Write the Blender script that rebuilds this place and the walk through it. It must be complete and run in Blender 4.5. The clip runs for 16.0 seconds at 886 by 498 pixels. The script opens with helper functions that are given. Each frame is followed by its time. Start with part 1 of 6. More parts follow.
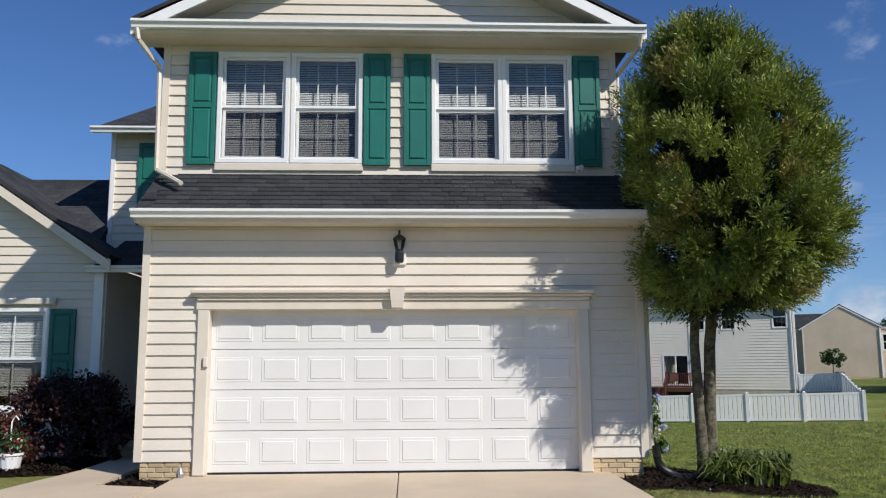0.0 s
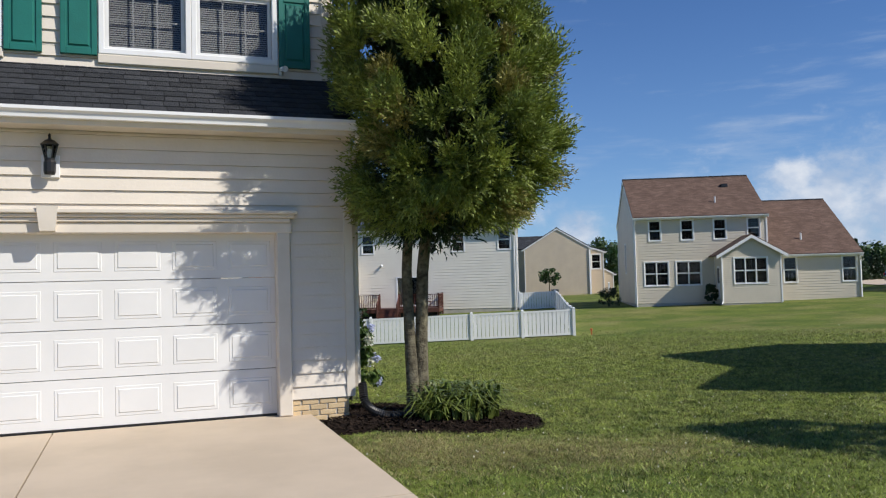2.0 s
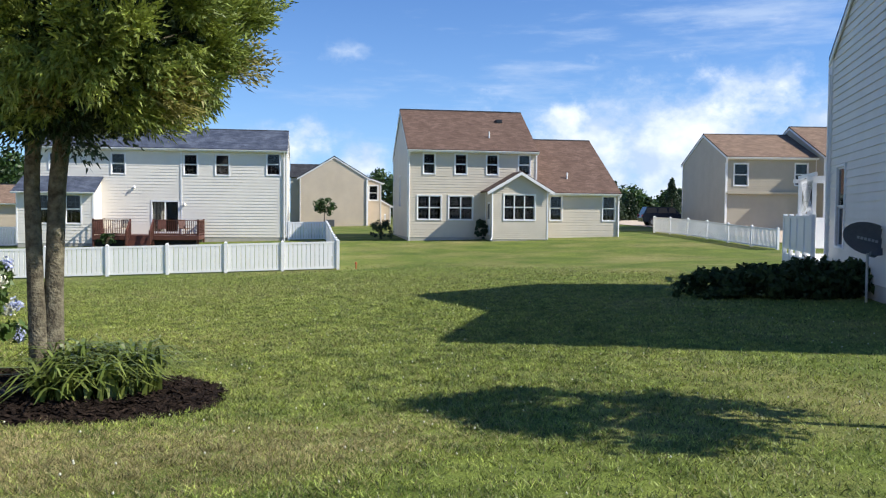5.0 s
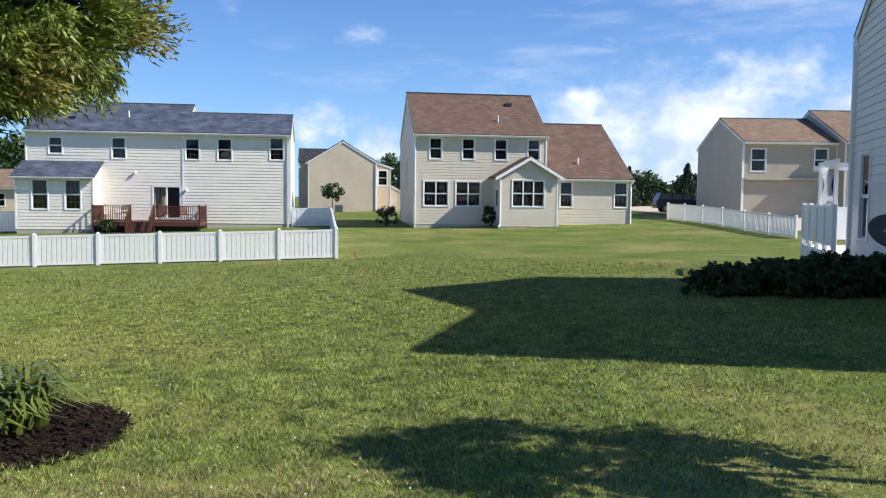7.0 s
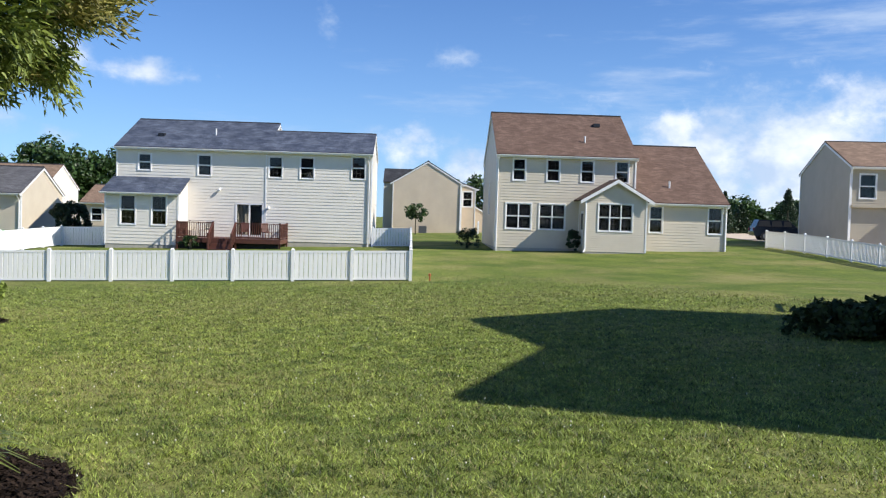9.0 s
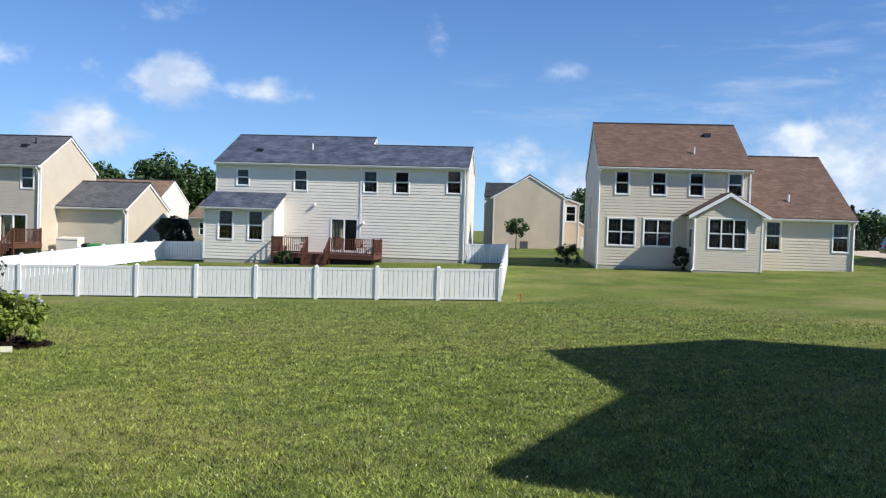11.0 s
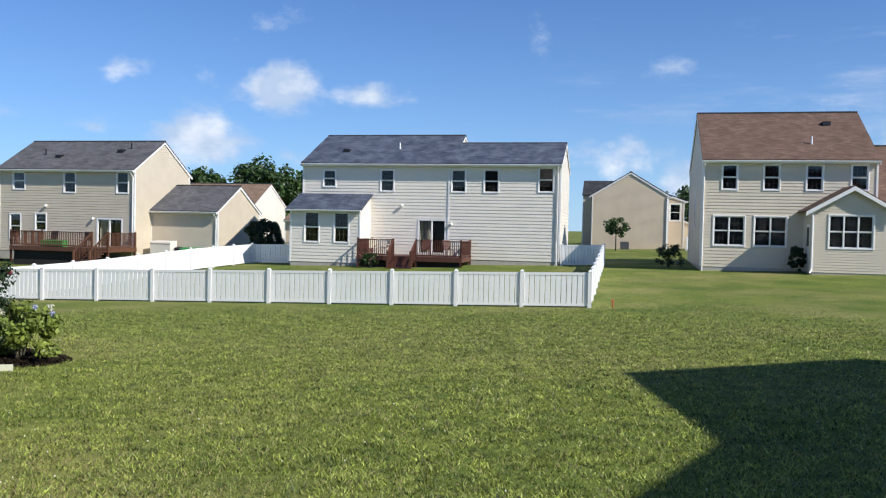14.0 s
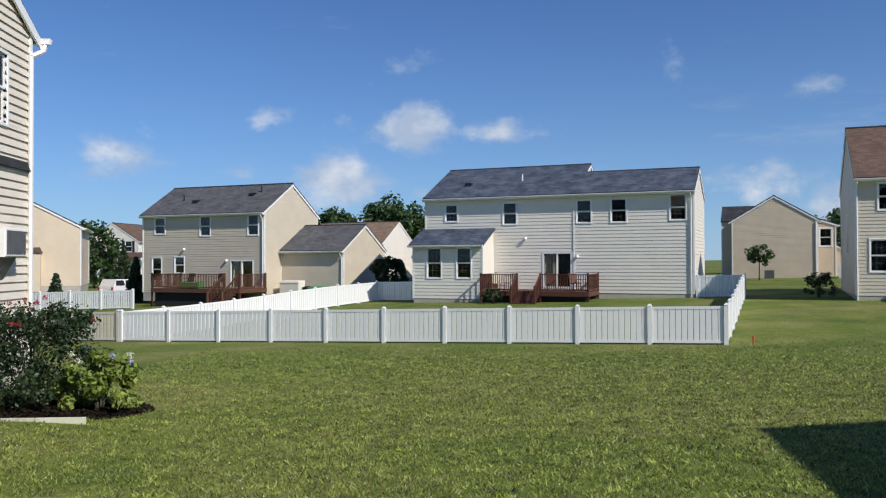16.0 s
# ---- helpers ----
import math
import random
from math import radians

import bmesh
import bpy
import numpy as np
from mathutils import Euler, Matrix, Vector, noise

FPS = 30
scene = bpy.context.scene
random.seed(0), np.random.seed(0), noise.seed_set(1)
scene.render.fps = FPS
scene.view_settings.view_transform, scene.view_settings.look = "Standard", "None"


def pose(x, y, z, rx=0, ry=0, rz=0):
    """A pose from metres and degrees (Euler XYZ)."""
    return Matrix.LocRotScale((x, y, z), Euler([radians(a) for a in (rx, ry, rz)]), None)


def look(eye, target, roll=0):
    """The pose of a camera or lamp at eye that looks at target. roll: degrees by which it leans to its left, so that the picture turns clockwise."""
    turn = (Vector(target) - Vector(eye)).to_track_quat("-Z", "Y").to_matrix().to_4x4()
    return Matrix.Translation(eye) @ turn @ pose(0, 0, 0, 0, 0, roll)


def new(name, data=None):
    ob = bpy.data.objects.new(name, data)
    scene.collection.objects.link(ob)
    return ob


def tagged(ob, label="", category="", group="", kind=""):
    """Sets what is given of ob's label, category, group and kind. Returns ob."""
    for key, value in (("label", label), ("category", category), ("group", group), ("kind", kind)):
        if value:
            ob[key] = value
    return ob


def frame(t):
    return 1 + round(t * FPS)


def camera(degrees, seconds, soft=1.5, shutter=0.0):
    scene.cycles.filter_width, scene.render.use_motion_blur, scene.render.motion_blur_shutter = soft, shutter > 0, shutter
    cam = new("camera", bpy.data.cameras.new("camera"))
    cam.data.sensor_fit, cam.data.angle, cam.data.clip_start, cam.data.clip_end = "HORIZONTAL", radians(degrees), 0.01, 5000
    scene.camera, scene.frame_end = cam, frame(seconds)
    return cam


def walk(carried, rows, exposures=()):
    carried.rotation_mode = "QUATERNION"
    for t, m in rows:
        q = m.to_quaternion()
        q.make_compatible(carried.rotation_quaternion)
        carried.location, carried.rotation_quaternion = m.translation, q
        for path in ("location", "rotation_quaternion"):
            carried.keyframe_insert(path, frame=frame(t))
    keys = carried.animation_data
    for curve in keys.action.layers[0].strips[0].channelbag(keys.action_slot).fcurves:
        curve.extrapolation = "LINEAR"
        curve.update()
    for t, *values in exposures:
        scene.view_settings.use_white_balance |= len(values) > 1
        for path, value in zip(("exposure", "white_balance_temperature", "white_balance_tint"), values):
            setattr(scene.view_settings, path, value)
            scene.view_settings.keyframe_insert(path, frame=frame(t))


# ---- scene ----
cam = camera(56.7, 16.0, soft=1.2)
PATH = [
    (0, (0.171, -0.256, 1.526), (0.256, 1.721, 1.813), -0.3),
    (0.5, (0.38, 0.051, 1.548), (0.556, 2.03, 1.778), -0.9),
    (1, (0.484, 0.38, 1.559), (0.775, 2.345, 1.789), -0.8),
    (1.5, (0.642, 0.707, 1.621), (1.144, 2.634, 1.806), -1.3),
    (2, (0.952, 1.06, 1.631), (1.643, 2.934, 1.721), -1.5),
    (2.5, (1.216, 1.424, 1.636), (2.16, 3.187, 1.68), -1.4),
    (3, (1.528, 1.784, 1.65), (2.613, 3.464, 1.692), -1.0),
    (3.5, (1.863, 2.053, 1.652), (2.969, 3.72, 1.678), -1.0),
    (4, (2.199, 2.387, 1.619), (3.33, 4.037, 1.602), -1.2),
    (4.5, (2.526, 2.58, 1.625), (3.672, 4.218, 1.569), -0.5),
    (5, (2.868, 2.894, 1.614), (4.019, 4.527, 1.53), 0.5),
    (7.5, (4.381, 3.911, 1.752), (5.486, 5.573, 1.629), 0.6),
    (8, (4.722, 4.25, 1.75), (5.774, 5.949, 1.663), 1.5),
    (8.5, (4.974, 4.571, 1.773), (6.011, 6.279, 1.677), 1.1),
    (9, (5.207, 4.689, 1.733), (6.144, 6.454, 1.66), 1.7),
    (9.5, (5.604, 5.019, 1.756), (6.412, 6.848, 1.717), 1.8),
    (12, (7.138, 6.689, 1.84), (7.789, 8.58, 1.788), 1.5),
    (12.5, (7.372, 6.999, 1.831), (7.968, 8.908, 1.782), 0.9),
    (13, (7.572, 7.342, 1.851), (8.136, 9.261, 1.804), 0.4),
    (13.5, (7.839, 7.662, 1.849), (8.354, 9.594, 1.799), 0.7),
    (14, (8.057, 7.986, 1.827), (8.515, 9.932, 1.777), 1.3),
    (14.5, (8.248, 8.338, 1.849), (8.668, 10.293, 1.821), 0.8),
    (15, (8.491, 8.616, 1.837), (8.809, 10.591, 1.829), 0.7),
    (15.5, (8.728, 9.037, 1.844), (8.943, 11.025, 1.854), 0.7),
    (16, (8.902, 9.24, 1.851), (9.037, 11.236, 1.881), -0.2),
]
walk(cam, [(t, look(eye, target, roll)) for t, eye, target, roll in PATH],
     [(0, -0.02), (1.5, 0.0), (2.5, 0.26), (3.2, 0.68), (5, 0.60), (8.5, 0.58), (9.5, 0.48), (12.5, 0.42), (15, 0.22), (15.5, 0.02), (16, 0.0)])

# ---- light ----
SUN_AZ, SUN_EL = 135.5, 39.0      # degrees: compass from +y clockwise, and height
SUN_FROM = Vector((math.sin(radians(SUN_AZ)) * math.cos(radians(SUN_EL)), math.cos(radians(SUN_AZ)) * math.cos(radians(SUN_EL)), math.sin(radians(SUN_EL))))
sun = new("sun", bpy.data.lights.new("sun", "SUN"))
sun.data.energy, sun.data.angle, sun.data.color = 4.6, radians(0.55), (1.0, 0.955, 0.89)
sun.matrix_world = look(SUN_FROM * 50, (0, 0, 0))


def node_kit(tree):
    def nd(kind, **kw):
        n = tree.nodes.new(kind)
        for k, v in kw.items():
            if k in n.inputs:
                n.inputs[k].default_value = v
        return n
    return nd, tree.links.new


def build_world():
    w = bpy.data.worlds.new("sky")
    w.use_nodes = True
    scene.world = w
    t = w.node_tree
    t.nodes.clear()
    nd, ln = node_kit(t)
    out, bg = nd("ShaderNodeOutputWorld"), nd("ShaderNodeBackground", Strength=0.082)
    sky = nd("ShaderNodeTexSky")
    sky.sky_type, sky.sun_disc = "NISHITA", False
    sky.sun_elevation, sky.sun_rotation = radians(SUN_EL), radians(SUN_AZ)
    sky.air_density, sky.dust_density, sky.ozone_density = 1.0, 0.0, 9.0
    tc = nd("ShaderNodeTexCoord")
    ln(bg.outputs[0], out.inputs[0])
    sep = nd("ShaderNodeSeparateXYZ")
    ln(tc.outputs["Generated"], sep.inputs[0])

    def math_(op, a, b=None, c=None):
        m = nd("ShaderNodeMath")
        m.operation = op
        for i, x in enumerate((a, b, c)):
            if x is None:
                continue
            if isinstance(x, (int, float)):
                m.inputs[i].default_value = x
            else:
                ln(x, m.inputs[i])
        return m.outputs[0]

    def field(patches):
        """The strongest of several soft patches of sky, each about one direction."""
        total = None
        for az, el, ra, re_, amount in patches:
            d = Vector((math.sin(radians(az)) * math.cos(radians(el)), math.cos(radians(az)) * math.cos(radians(el)), math.sin(radians(el))))
            side = Vector((math.cos(radians(az)), -math.sin(radians(az)), 0))
            dots = []
            for axis in (side / radians(ra), side.cross(d) / radians(re_), d):
                n = nd("ShaderNodeVectorMath")
                n.operation = "DOT_PRODUCT"
                n.inputs[1].default_value = axis
                ln(tc.outputs["Generated"], n.inputs[0])
                dots.append(n.outputs["Value"])
            r2 = math_("ADD", math_("MULTIPLY", dots[0], dots[0]), math_("MULTIPLY", dots[1], dots[1]))
            g = math_("MULTIPLY", math_("POWER", 2.718, math_("MULTIPLY", r2, -0.7)), amount)
            g = math_("MULTIPLY", g, math_("GREATER_THAN", dots[2], 0.0))
            total = g if total is None else math_("MAXIMUM", total, g)
        return total

    def cover(value, lo, hi, top):
        n = nd("ShaderNodeMapRange")
        n.interpolation_type = "SMOOTHSTEP"
        n.inputs["From Min"].default_value, n.inputs["From Max"].default_value, n.inputs["To Max"].default_value = lo, hi, top
        ln(value, n.inputs["Value"])
        return n.outputs[0]

    nz = nd("ShaderNodeTexNoise", Scale=16.0, Detail=9.0, Roughness=0.6)
    mp = nd("ShaderNodeMapping", Scale=(1.0, 1.0, 1.5))
    ln(tc.outputs["Generated"], mp.inputs["Vector"])
    ln(mp.outputs[0], nz.inputs["Vector"])
    heap = math_("ADD", field(CUMULUS), math_("MULTIPLY", math_("SUBTRACT", nz.outputs[0], 0.5), 1.6))
    c_heap = cover(heap, 0.30, 0.92, 0.93)
    # thin high streaks, drawn out along the horizon
    ms = nd("ShaderNodeMapping", Scale=(1.0, 1.0, 6.5), Rotation=(0.06, 0.0, 0.0))
    ns = nd("ShaderNodeTexNoise", Scale=9.0, Detail=9.0, Roughness=0.62)
    ln(tc.outputs["Generated"], ms.inputs["Vector"])
    ln(ms.outputs[0], ns.inputs["Vector"])
    thin = math_("ADD", field(CIRRUS), math_("MULTIPLY", math_("SUBTRACT", ns.outputs[0], 0.5), 1.7))
    c_thin = cover(thin, 0.20, 1.10, 0.66)
    cov = math_("MAXIMUM", c_heap, c_thin)
    # bright heads, greyer bellies
    nz2 = nd("ShaderNodeTexNoise", Scale=17.0, Detail=5.0)
    ln(mp.outputs[0], nz2.inputs["Vector"])
    shade = nd("ShaderNodeMapRange")
    shade.inputs["From Min"].default_value, shade.inputs["From Max"].default_value = 0.42, 0.72
    ln(math_("ADD", nz2.outputs[0], math_("MULTIPLY", math_("SUBTRACT", heap, 0.7), 0.25)), shade.inputs["Value"])
    cc = nd("ShaderNodeMix")
    cc.data_type = "RGBA"
    tones = [s_ for s_ in cc.inputs if s_.type == "RGBA"]
    tones[0].default_value, tones[1].default_value = (5.0, 6.2, 8.2, 1), (9.2, 9.6, 10.3, 1)
    ln(shade.outputs[0], cc.inputs[0])
    mx = nd("ShaderNodeMix")
    mx.data_type = "RGBA"
    ln(cov, mx.inputs[0])
    ins = [s_ for s_ in mx.inputs if s_.type == "RGBA"]
    tint = nd("ShaderNodeVectorMath")
    tint.operation = "MULTIPLY"
    tint.inputs[1].default_value = (0.72, 0.92, 1.17)
    ln(sky.outputs[0], tint.inputs[0])
    haze = nd("ShaderNodeMix")
    haze.data_type = "RGBA"
    hz_in = [s_ for s_ in haze.inputs if s_.type == "RGBA"]
    ln(math_("MULTIPLY", math_("POWER", 2.718, math_("MULTIPLY", math_("ABSOLUTE", sep.outputs["Z"]), -7.0)), 0.62), haze.inputs[0])
    ln(tint.outputs[0], hz_in[0])
    hz_in[1].default_value = (4.6, 7.0, 9.8, 1)
    ln([s_ for s_ in haze.outputs if s_.type == "RGBA"][0], ins[0])
    ln([s_ for s_ in cc.outputs if s_.type == "RGBA"][0], ins[1])
    ln([s_ for s_ in mx.outputs if s_.type == "RGBA"][0], bg.inputs["Color"])


# az, el, half width, half height (degrees), amount
CUMULUS = [
    (50.5, 4.4, 11, 4.4, 0.98), (44, 6.4, 2.6, 1.7, 0.85), (58, 7.0, 8, 3.2, 0.72), (29.7, 3.4, 2.6, 1.6, 0.72), (25.2, 4.6, 3.2, 1.8, 0.68),
    (-3.1, 5.7, 2.9, 1.7, 1.08), (1.9, 9.3, 2.7, 1.7, 0.98), (-6.7, 9.8, 4.4, 1.0, 0.60), (7.7, 9.0, 3.4, 1.0, 0.64), (1.5, 13.6, 2.4, 0.9, 0.42), (19.5, 13.2, 1.1, 1.5, 0.28),
    (28, 11.1, 2.4, 1.1, 0.42), (-17.5, 6.7, 3.0, 1.4, 0.86), (-10.5, 5.9, 1.8, 0.5, 0.55), (2.5, 4.7, 1.5, 0.7, 0.62), (31, 21.5, 2.2, 2.4, 0.56), (-20, 21, 1.2, 1.0, 0.44),
    (-60, 20, 12, 6, 0.6), (120, 25, 22, 8, 0.6), (200, 25, 26, 9, 0.6),
]
CIRRUS = [(55, 13.2, 7.5, 2.4, 0.66), (45, 12.2, 3.4, 0.7, 0.62), (42, 10.0, 6.0, 0.7, 0.60), (44, 8.0, 13, 3.0, 0.46), (29, 7.8, 5.0, 0.9, 0.40), (22, 10.3, 2.6, 0.7, 0.46), (17, 5.5, 6, 1.2, 0.34), (60, 19, 9, 2.5, 0.5)]
build_world()


# ---- materials ----
def material(name, color, color2=None, rough=0.6, scale=8.0, bump=0.0, bump_scale=60.0, metallic=0.0, island=0.0, objrand=0.0, spec=0.5, coords="Object", trans=0.0):
    """A surface with stains at a large scale and grain at a small one."""
    m = bpy.data.materials.new(name)
    m.use_nodes = True
    t = m.node_tree
    nd, ln = node_kit(t)
    p = t.nodes["Principled BSDF"]
    p.inputs["Roughness"].default_value, p.inputs["Metallic"].default_value = rough, metallic
    p.inputs["Specular IOR Level"].default_value = spec
    color2 = color2 or tuple(c * 0.88 for c in color)
    tc = nd("ShaderNodeTexCoord")
    big = nd("ShaderNodeTexNoise", Scale=scale, Detail=6.0, Roughness=0.6)
    fine = nd("ShaderNodeTexNoise", Scale=bump_scale, Detail=3.0)
    ln(tc.outputs[coords], big.inputs["Vector"])
    ln(tc.outputs[coords], fine.inputs["Vector"])
    ramp = nd("ShaderNodeValToRGB")
    ramp.color_ramp.elements[0].position, ramp.color_ramp.elements[1].position = 0.35, 0.68
    ramp.color_ramp.elements[0].color, ramp.color_ramp.elements[1].color = (*color2, 1), (*color, 1)
    ln(big.outputs[0], ramp.inputs[0])
    col = ramp.outputs[0]
    if island or objrand:
        g = nd("ShaderNodeNewGeometry") if island else nd("ShaderNodeObjectInfo")
        mr = nd("ShaderNodeMapRange")
        amt = island or objrand
        mr.inputs["To Min"].default_value, mr.inputs["To Max"].default_value = 1 - amt, 1 + amt
        ln(g.outputs["Random Per Island" if island else "Random"], mr.inputs["Value"])
        hv = nd("ShaderNodeHueSaturation")
        ln(mr.outputs[0], hv.inputs["Value"])
        ln(col, hv.inputs["Color"])
        col = hv.outputs[0]
    ln(col, p.inputs["Base Color"])
    if bump:
        b = nd("ShaderNodeBump", Strength=bump, Distance=0.02)
        ln(fine.outputs[0], b.inputs["Height"])
        ln(b.outputs[0], p.inputs["Normal"])
    if trans:
        p.inputs["Transmission Weight"].default_value = 0
        tl, ad = nd("ShaderNodeBsdfTranslucent"), nd("ShaderNodeMixShader", Fac=trans)
        ln(col, tl.inputs["Color"])
        o = t.nodes["Material Output"]
        ln(p.outputs[0], ad.inputs[1])
        ln(tl.outputs[0], ad.inputs[2])
        ln(ad.outputs[0], o.inputs[0])
    return m


def shingle_material(name, dark, light, course=0.145, tab=0.32):
    """Asphalt shingles: granules and uneven tabs in courses."""
    m = material(name, light, dark, rough=0.9, scale=1.2, bump=0.5, bump_scale=220, spec=0.2)
    t = m.node_tree
    nd, ln = node_kit(t)
    p = t.nodes["Principled BSDF"]
    uv = nd("ShaderNodeUVMap")
    br = nd("ShaderNodeTexBrick", Scale=1.0)
    br.inputs["Brick Width"].default_value, br.inputs["Row Height"].default_value = tab, course
    br.inputs["Mortar Size"].default_value, br.inputs["Mortar Smooth"].default_value = 0.008, 0.3
    br.inputs["Color1"].default_value, br.inputs["Color2"].default_value = (0.80, 0.80, 0.80, 1), (1.20, 1.20, 1.20, 1)
    br.inputs["Mortar"].default_value = (0.7, 0.7, 0.7, 1)
    ln(uv.outputs[0], br.inputs["Vector"])
    gr = nd("ShaderNodeTexNoise", Scale=14.0, Detail=6.0, Roughness=0.75)
    ln(uv.outputs[0], gr.inputs["Vector"])
    gm = nd("ShaderNodeMapRange")
    gm.inputs["From Min"].default_value, gm.inputs["From Max"].default_value = 0.3, 0.7
    gm.inputs["To Min"].default_value, gm.inputs["To Max"].default_value = 0.7, 1.3
    ln(gr.outputs[0], gm.inputs["Value"])
    src = p.inputs["Base Color"].links[0].from_socket
    m1 = nd("ShaderNodeVectorMath")
    m1.operation = "MULTIPLY"
    ln(src, m1.inputs[0])
    ln(br.outputs["Color"], m1.inputs[1])
    m2 = nd("ShaderNodeVectorMath")
    m2.operation = "SCALE"
    ln(m1.outputs[0], m2.inputs[0])
    ln(gm.outputs[0], m2.inputs["Scale"])
    ln(m2.outputs[0], p.inputs["Base Color"])
    b = nd("ShaderNodeBump", Strength=0.6, Distance=0.02)
    ln(br.outputs["Fac"], b.inputs["Height"])
    b.invert = True
    ln(b.outputs[0], p.inputs["Normal"])
    return m


def glass_material(name, tint, gloss=1.0):
    """A window pane: clear, with Fresnel-driven reflection."""
    m = bpy.data.materials.new(name)
    m.use_nodes = True
    t = m.node_tree
    t.nodes.clear()
    nd, ln = node_kit(t)
    out, mx, tr, gl, fr = nd("ShaderNodeOutputMaterial"), nd("ShaderNodeMixShader"), nd("ShaderNodeBsdfTransparent", Color=(*tint, 1)), nd("ShaderNodeBsdfGlossy", Roughness=0.03), nd("ShaderNodeFresnel", IOR=1.52)
    ln(fr.outputs[0], mx.inputs[0])
    ln(tr.outputs[0], mx.inputs[1])
    ln(gl.outputs[0], mx.inputs[2])
    ln(mx.outputs[0], out.inputs[0])
    return m


def lawn_material(name, tones):
    m = material(name, tones[0], tones[1], rough=0.95, scale=0.55, bump=0.9, bump_scale=45, spec=0.15)
    t = m.node_tree
    nd, ln = node_kit(t)
    p = t.nodes["Principled BSDF"]
    src = p.inputs["Base Color"].links[0].from_socket
    tc = nd("ShaderNodeTexCoord")
    # dry straw patches and fine mottling
    n1 = nd("ShaderNodeTexNoise", Scale=0.22, Detail=5.0, Roughness=0.62)
    n2 = nd("ShaderNodeTexNoise", Scale=9.0, Detail=10.0, Roughness=0.9)
    ln(tc.outputs["Object"], n1.inputs["Vector"])
    ln(tc.outputs["Object"], n2.inputs["Vector"])
    r1 = nd("ShaderNodeMapRange")
    r1.inputs["From Min"].default_value, r1.inputs["From Max"].default_value = 0.46, 0.70
    r1.inputs["To Max"].default_value = 0.7
    ln(n1.outputs[0], r1.inputs["Value"])
    mx = nd("ShaderNodeMix")
    mx.data_type = "RGBA"
    ins = [s_ for s_ in mx.inputs if s_.type == "RGBA"]
    ln(r1.outputs[0], mx.inputs[0])
    ln(src, ins[0])
    ins[1].default_value = (*tones[2], 1)
    r2 = nd("ShaderNodeMapRange")
    r2.inputs["From Min"].default_value, r2.inputs["From Max"].default_value = 0.3, 0.7
    r2.inputs["To Min"].default_value, r2.inputs["To Max"].default_value = 0.25, 1.75
    ln(n2.outputs[0], r2.inputs["Value"])
    sc = nd("ShaderNodeVectorMath")
    sc.operation = "SCALE"
    ln([s_ for s_ in mx.outputs if s_.type == "RGBA"][0], sc.inputs[0])
    ln(r2.outputs[0], sc.inputs["Scale"])
    ln(sc.outputs[0], p.inputs["Base Color"])
    return m


M_CREAM = material("cream_siding", (0.735, 0.662, 0.560), (0.685, 0.612, 0.512), rough=0.45, scale=2.0, bump=0.12, bump_scale=30)
M_WHITE_SIDING = material("pale_siding", (0.78, 0.735, 0.645), (0.73, 0.685, 0.60), rough=0.5, scale=0.8, bump=0.05)
M_TAN = material("tan_siding", (0.60, 0.53, 0.41), (0.55, 0.48, 0.37), rough=0.5, scale=0.8, bump=0.05)
M_BEIGE = material("beige_siding", (0.68, 0.565, 0.415), (0.62, 0.51, 0.375), rough=0.5, scale=0.8, bump=0.05)
M_OLIVE = material("olive_siding", (0.47, 0.41, 0.305), (0.42, 0.365, 0.27), rough=0.5, scale=0.8, bump=0.05)
M_BSIDING = material("stone_siding", (0.645, 0.575, 0.455), (0.59, 0.525, 0.415), rough=0.5, scale=0.8, bump=0.05)
M_GREY_SIDING = material("grey_siding", (0.77, 0.73, 0.65), (0.71, 0.67, 0.59), rough=0.5, scale=0.8, bump=0.05)
M_WHITE = material("white_paint", (0.82, 0.82, 0.81), (0.78, 0.77, 0.75), rough=0.4, scale=3.0, bump=0.04)
M_TRIM = material("cream_trim", (0.71, 0.64, 0.54), (0.66, 0.59, 0.49), rough=0.4, scale=3.0, bump=0.04)
M_DOOR = material("garage_door_paint", (0.755, 0.745, 0.715), (0.715, 0.705, 0.675), rough=0.42, scale=1.5, bump=0.06, bump_scale=120)
M_VINYL = material("white_vinyl", (0.87, 0.87, 0.86), (0.81, 0.81, 0.80), rough=0.35, scale=1.2, bump=0.03)
M_SHINGLE = material("charcoal_shingle_tab", (0.062, 0.064, 0.070), (0.036, 0.038, 0.042), rough=0.92, scale=6.0, bump=0.7, bump_scale=200, objrand=0.25, spec=0.2)
M_TEAL = material("teal_paint", (0.012, 0.16, 0.125), (0.010, 0.13, 0.10), rough=0.45, scale=3.0, bump=0.08)
M_BLIND = material("blind_slat", (0.72, 0.71, 0.68), (0.66, 0.65, 0.62), rough=0.5)
M_GLASS = glass_material("window_glass", (0.90, 0.92, 0.93))
# tint kept low so the rooms behind look dark
M_GLASS_DIM = glass_material("dim_glass", (0.42, 0.43, 0.44))
M_GLASS_SCREEN = glass_material("screened_glass", (0.56, 0.57, 0.58))
# near-black that puts the dark of rooms and deck undersides into the colour
M_DARK = material("unlit_black", (0.02, 0.019, 0.018), (0.012, 0.012, 0.012), rough=0.9)
M_BLACK = material("black_metal", (0.015, 0.015, 0.016), (0.01, 0.01, 0.01), rough=0.4, bump=0.1)
M_ROOF_DARK = shingle_material("charcoal_shingle", (0.030, 0.032, 0.036), (0.060, 0.062, 0.068))
M_ROOF_BLUE = shingle_material("slate_blue_shingle", (0.045, 0.056, 0.085), (0.115, 0.135, 0.175))
M_ROOF_BROWN = shingle_material("brown_shingle", (0.125, 0.080, 0.060), (0.165, 0.108, 0.082))
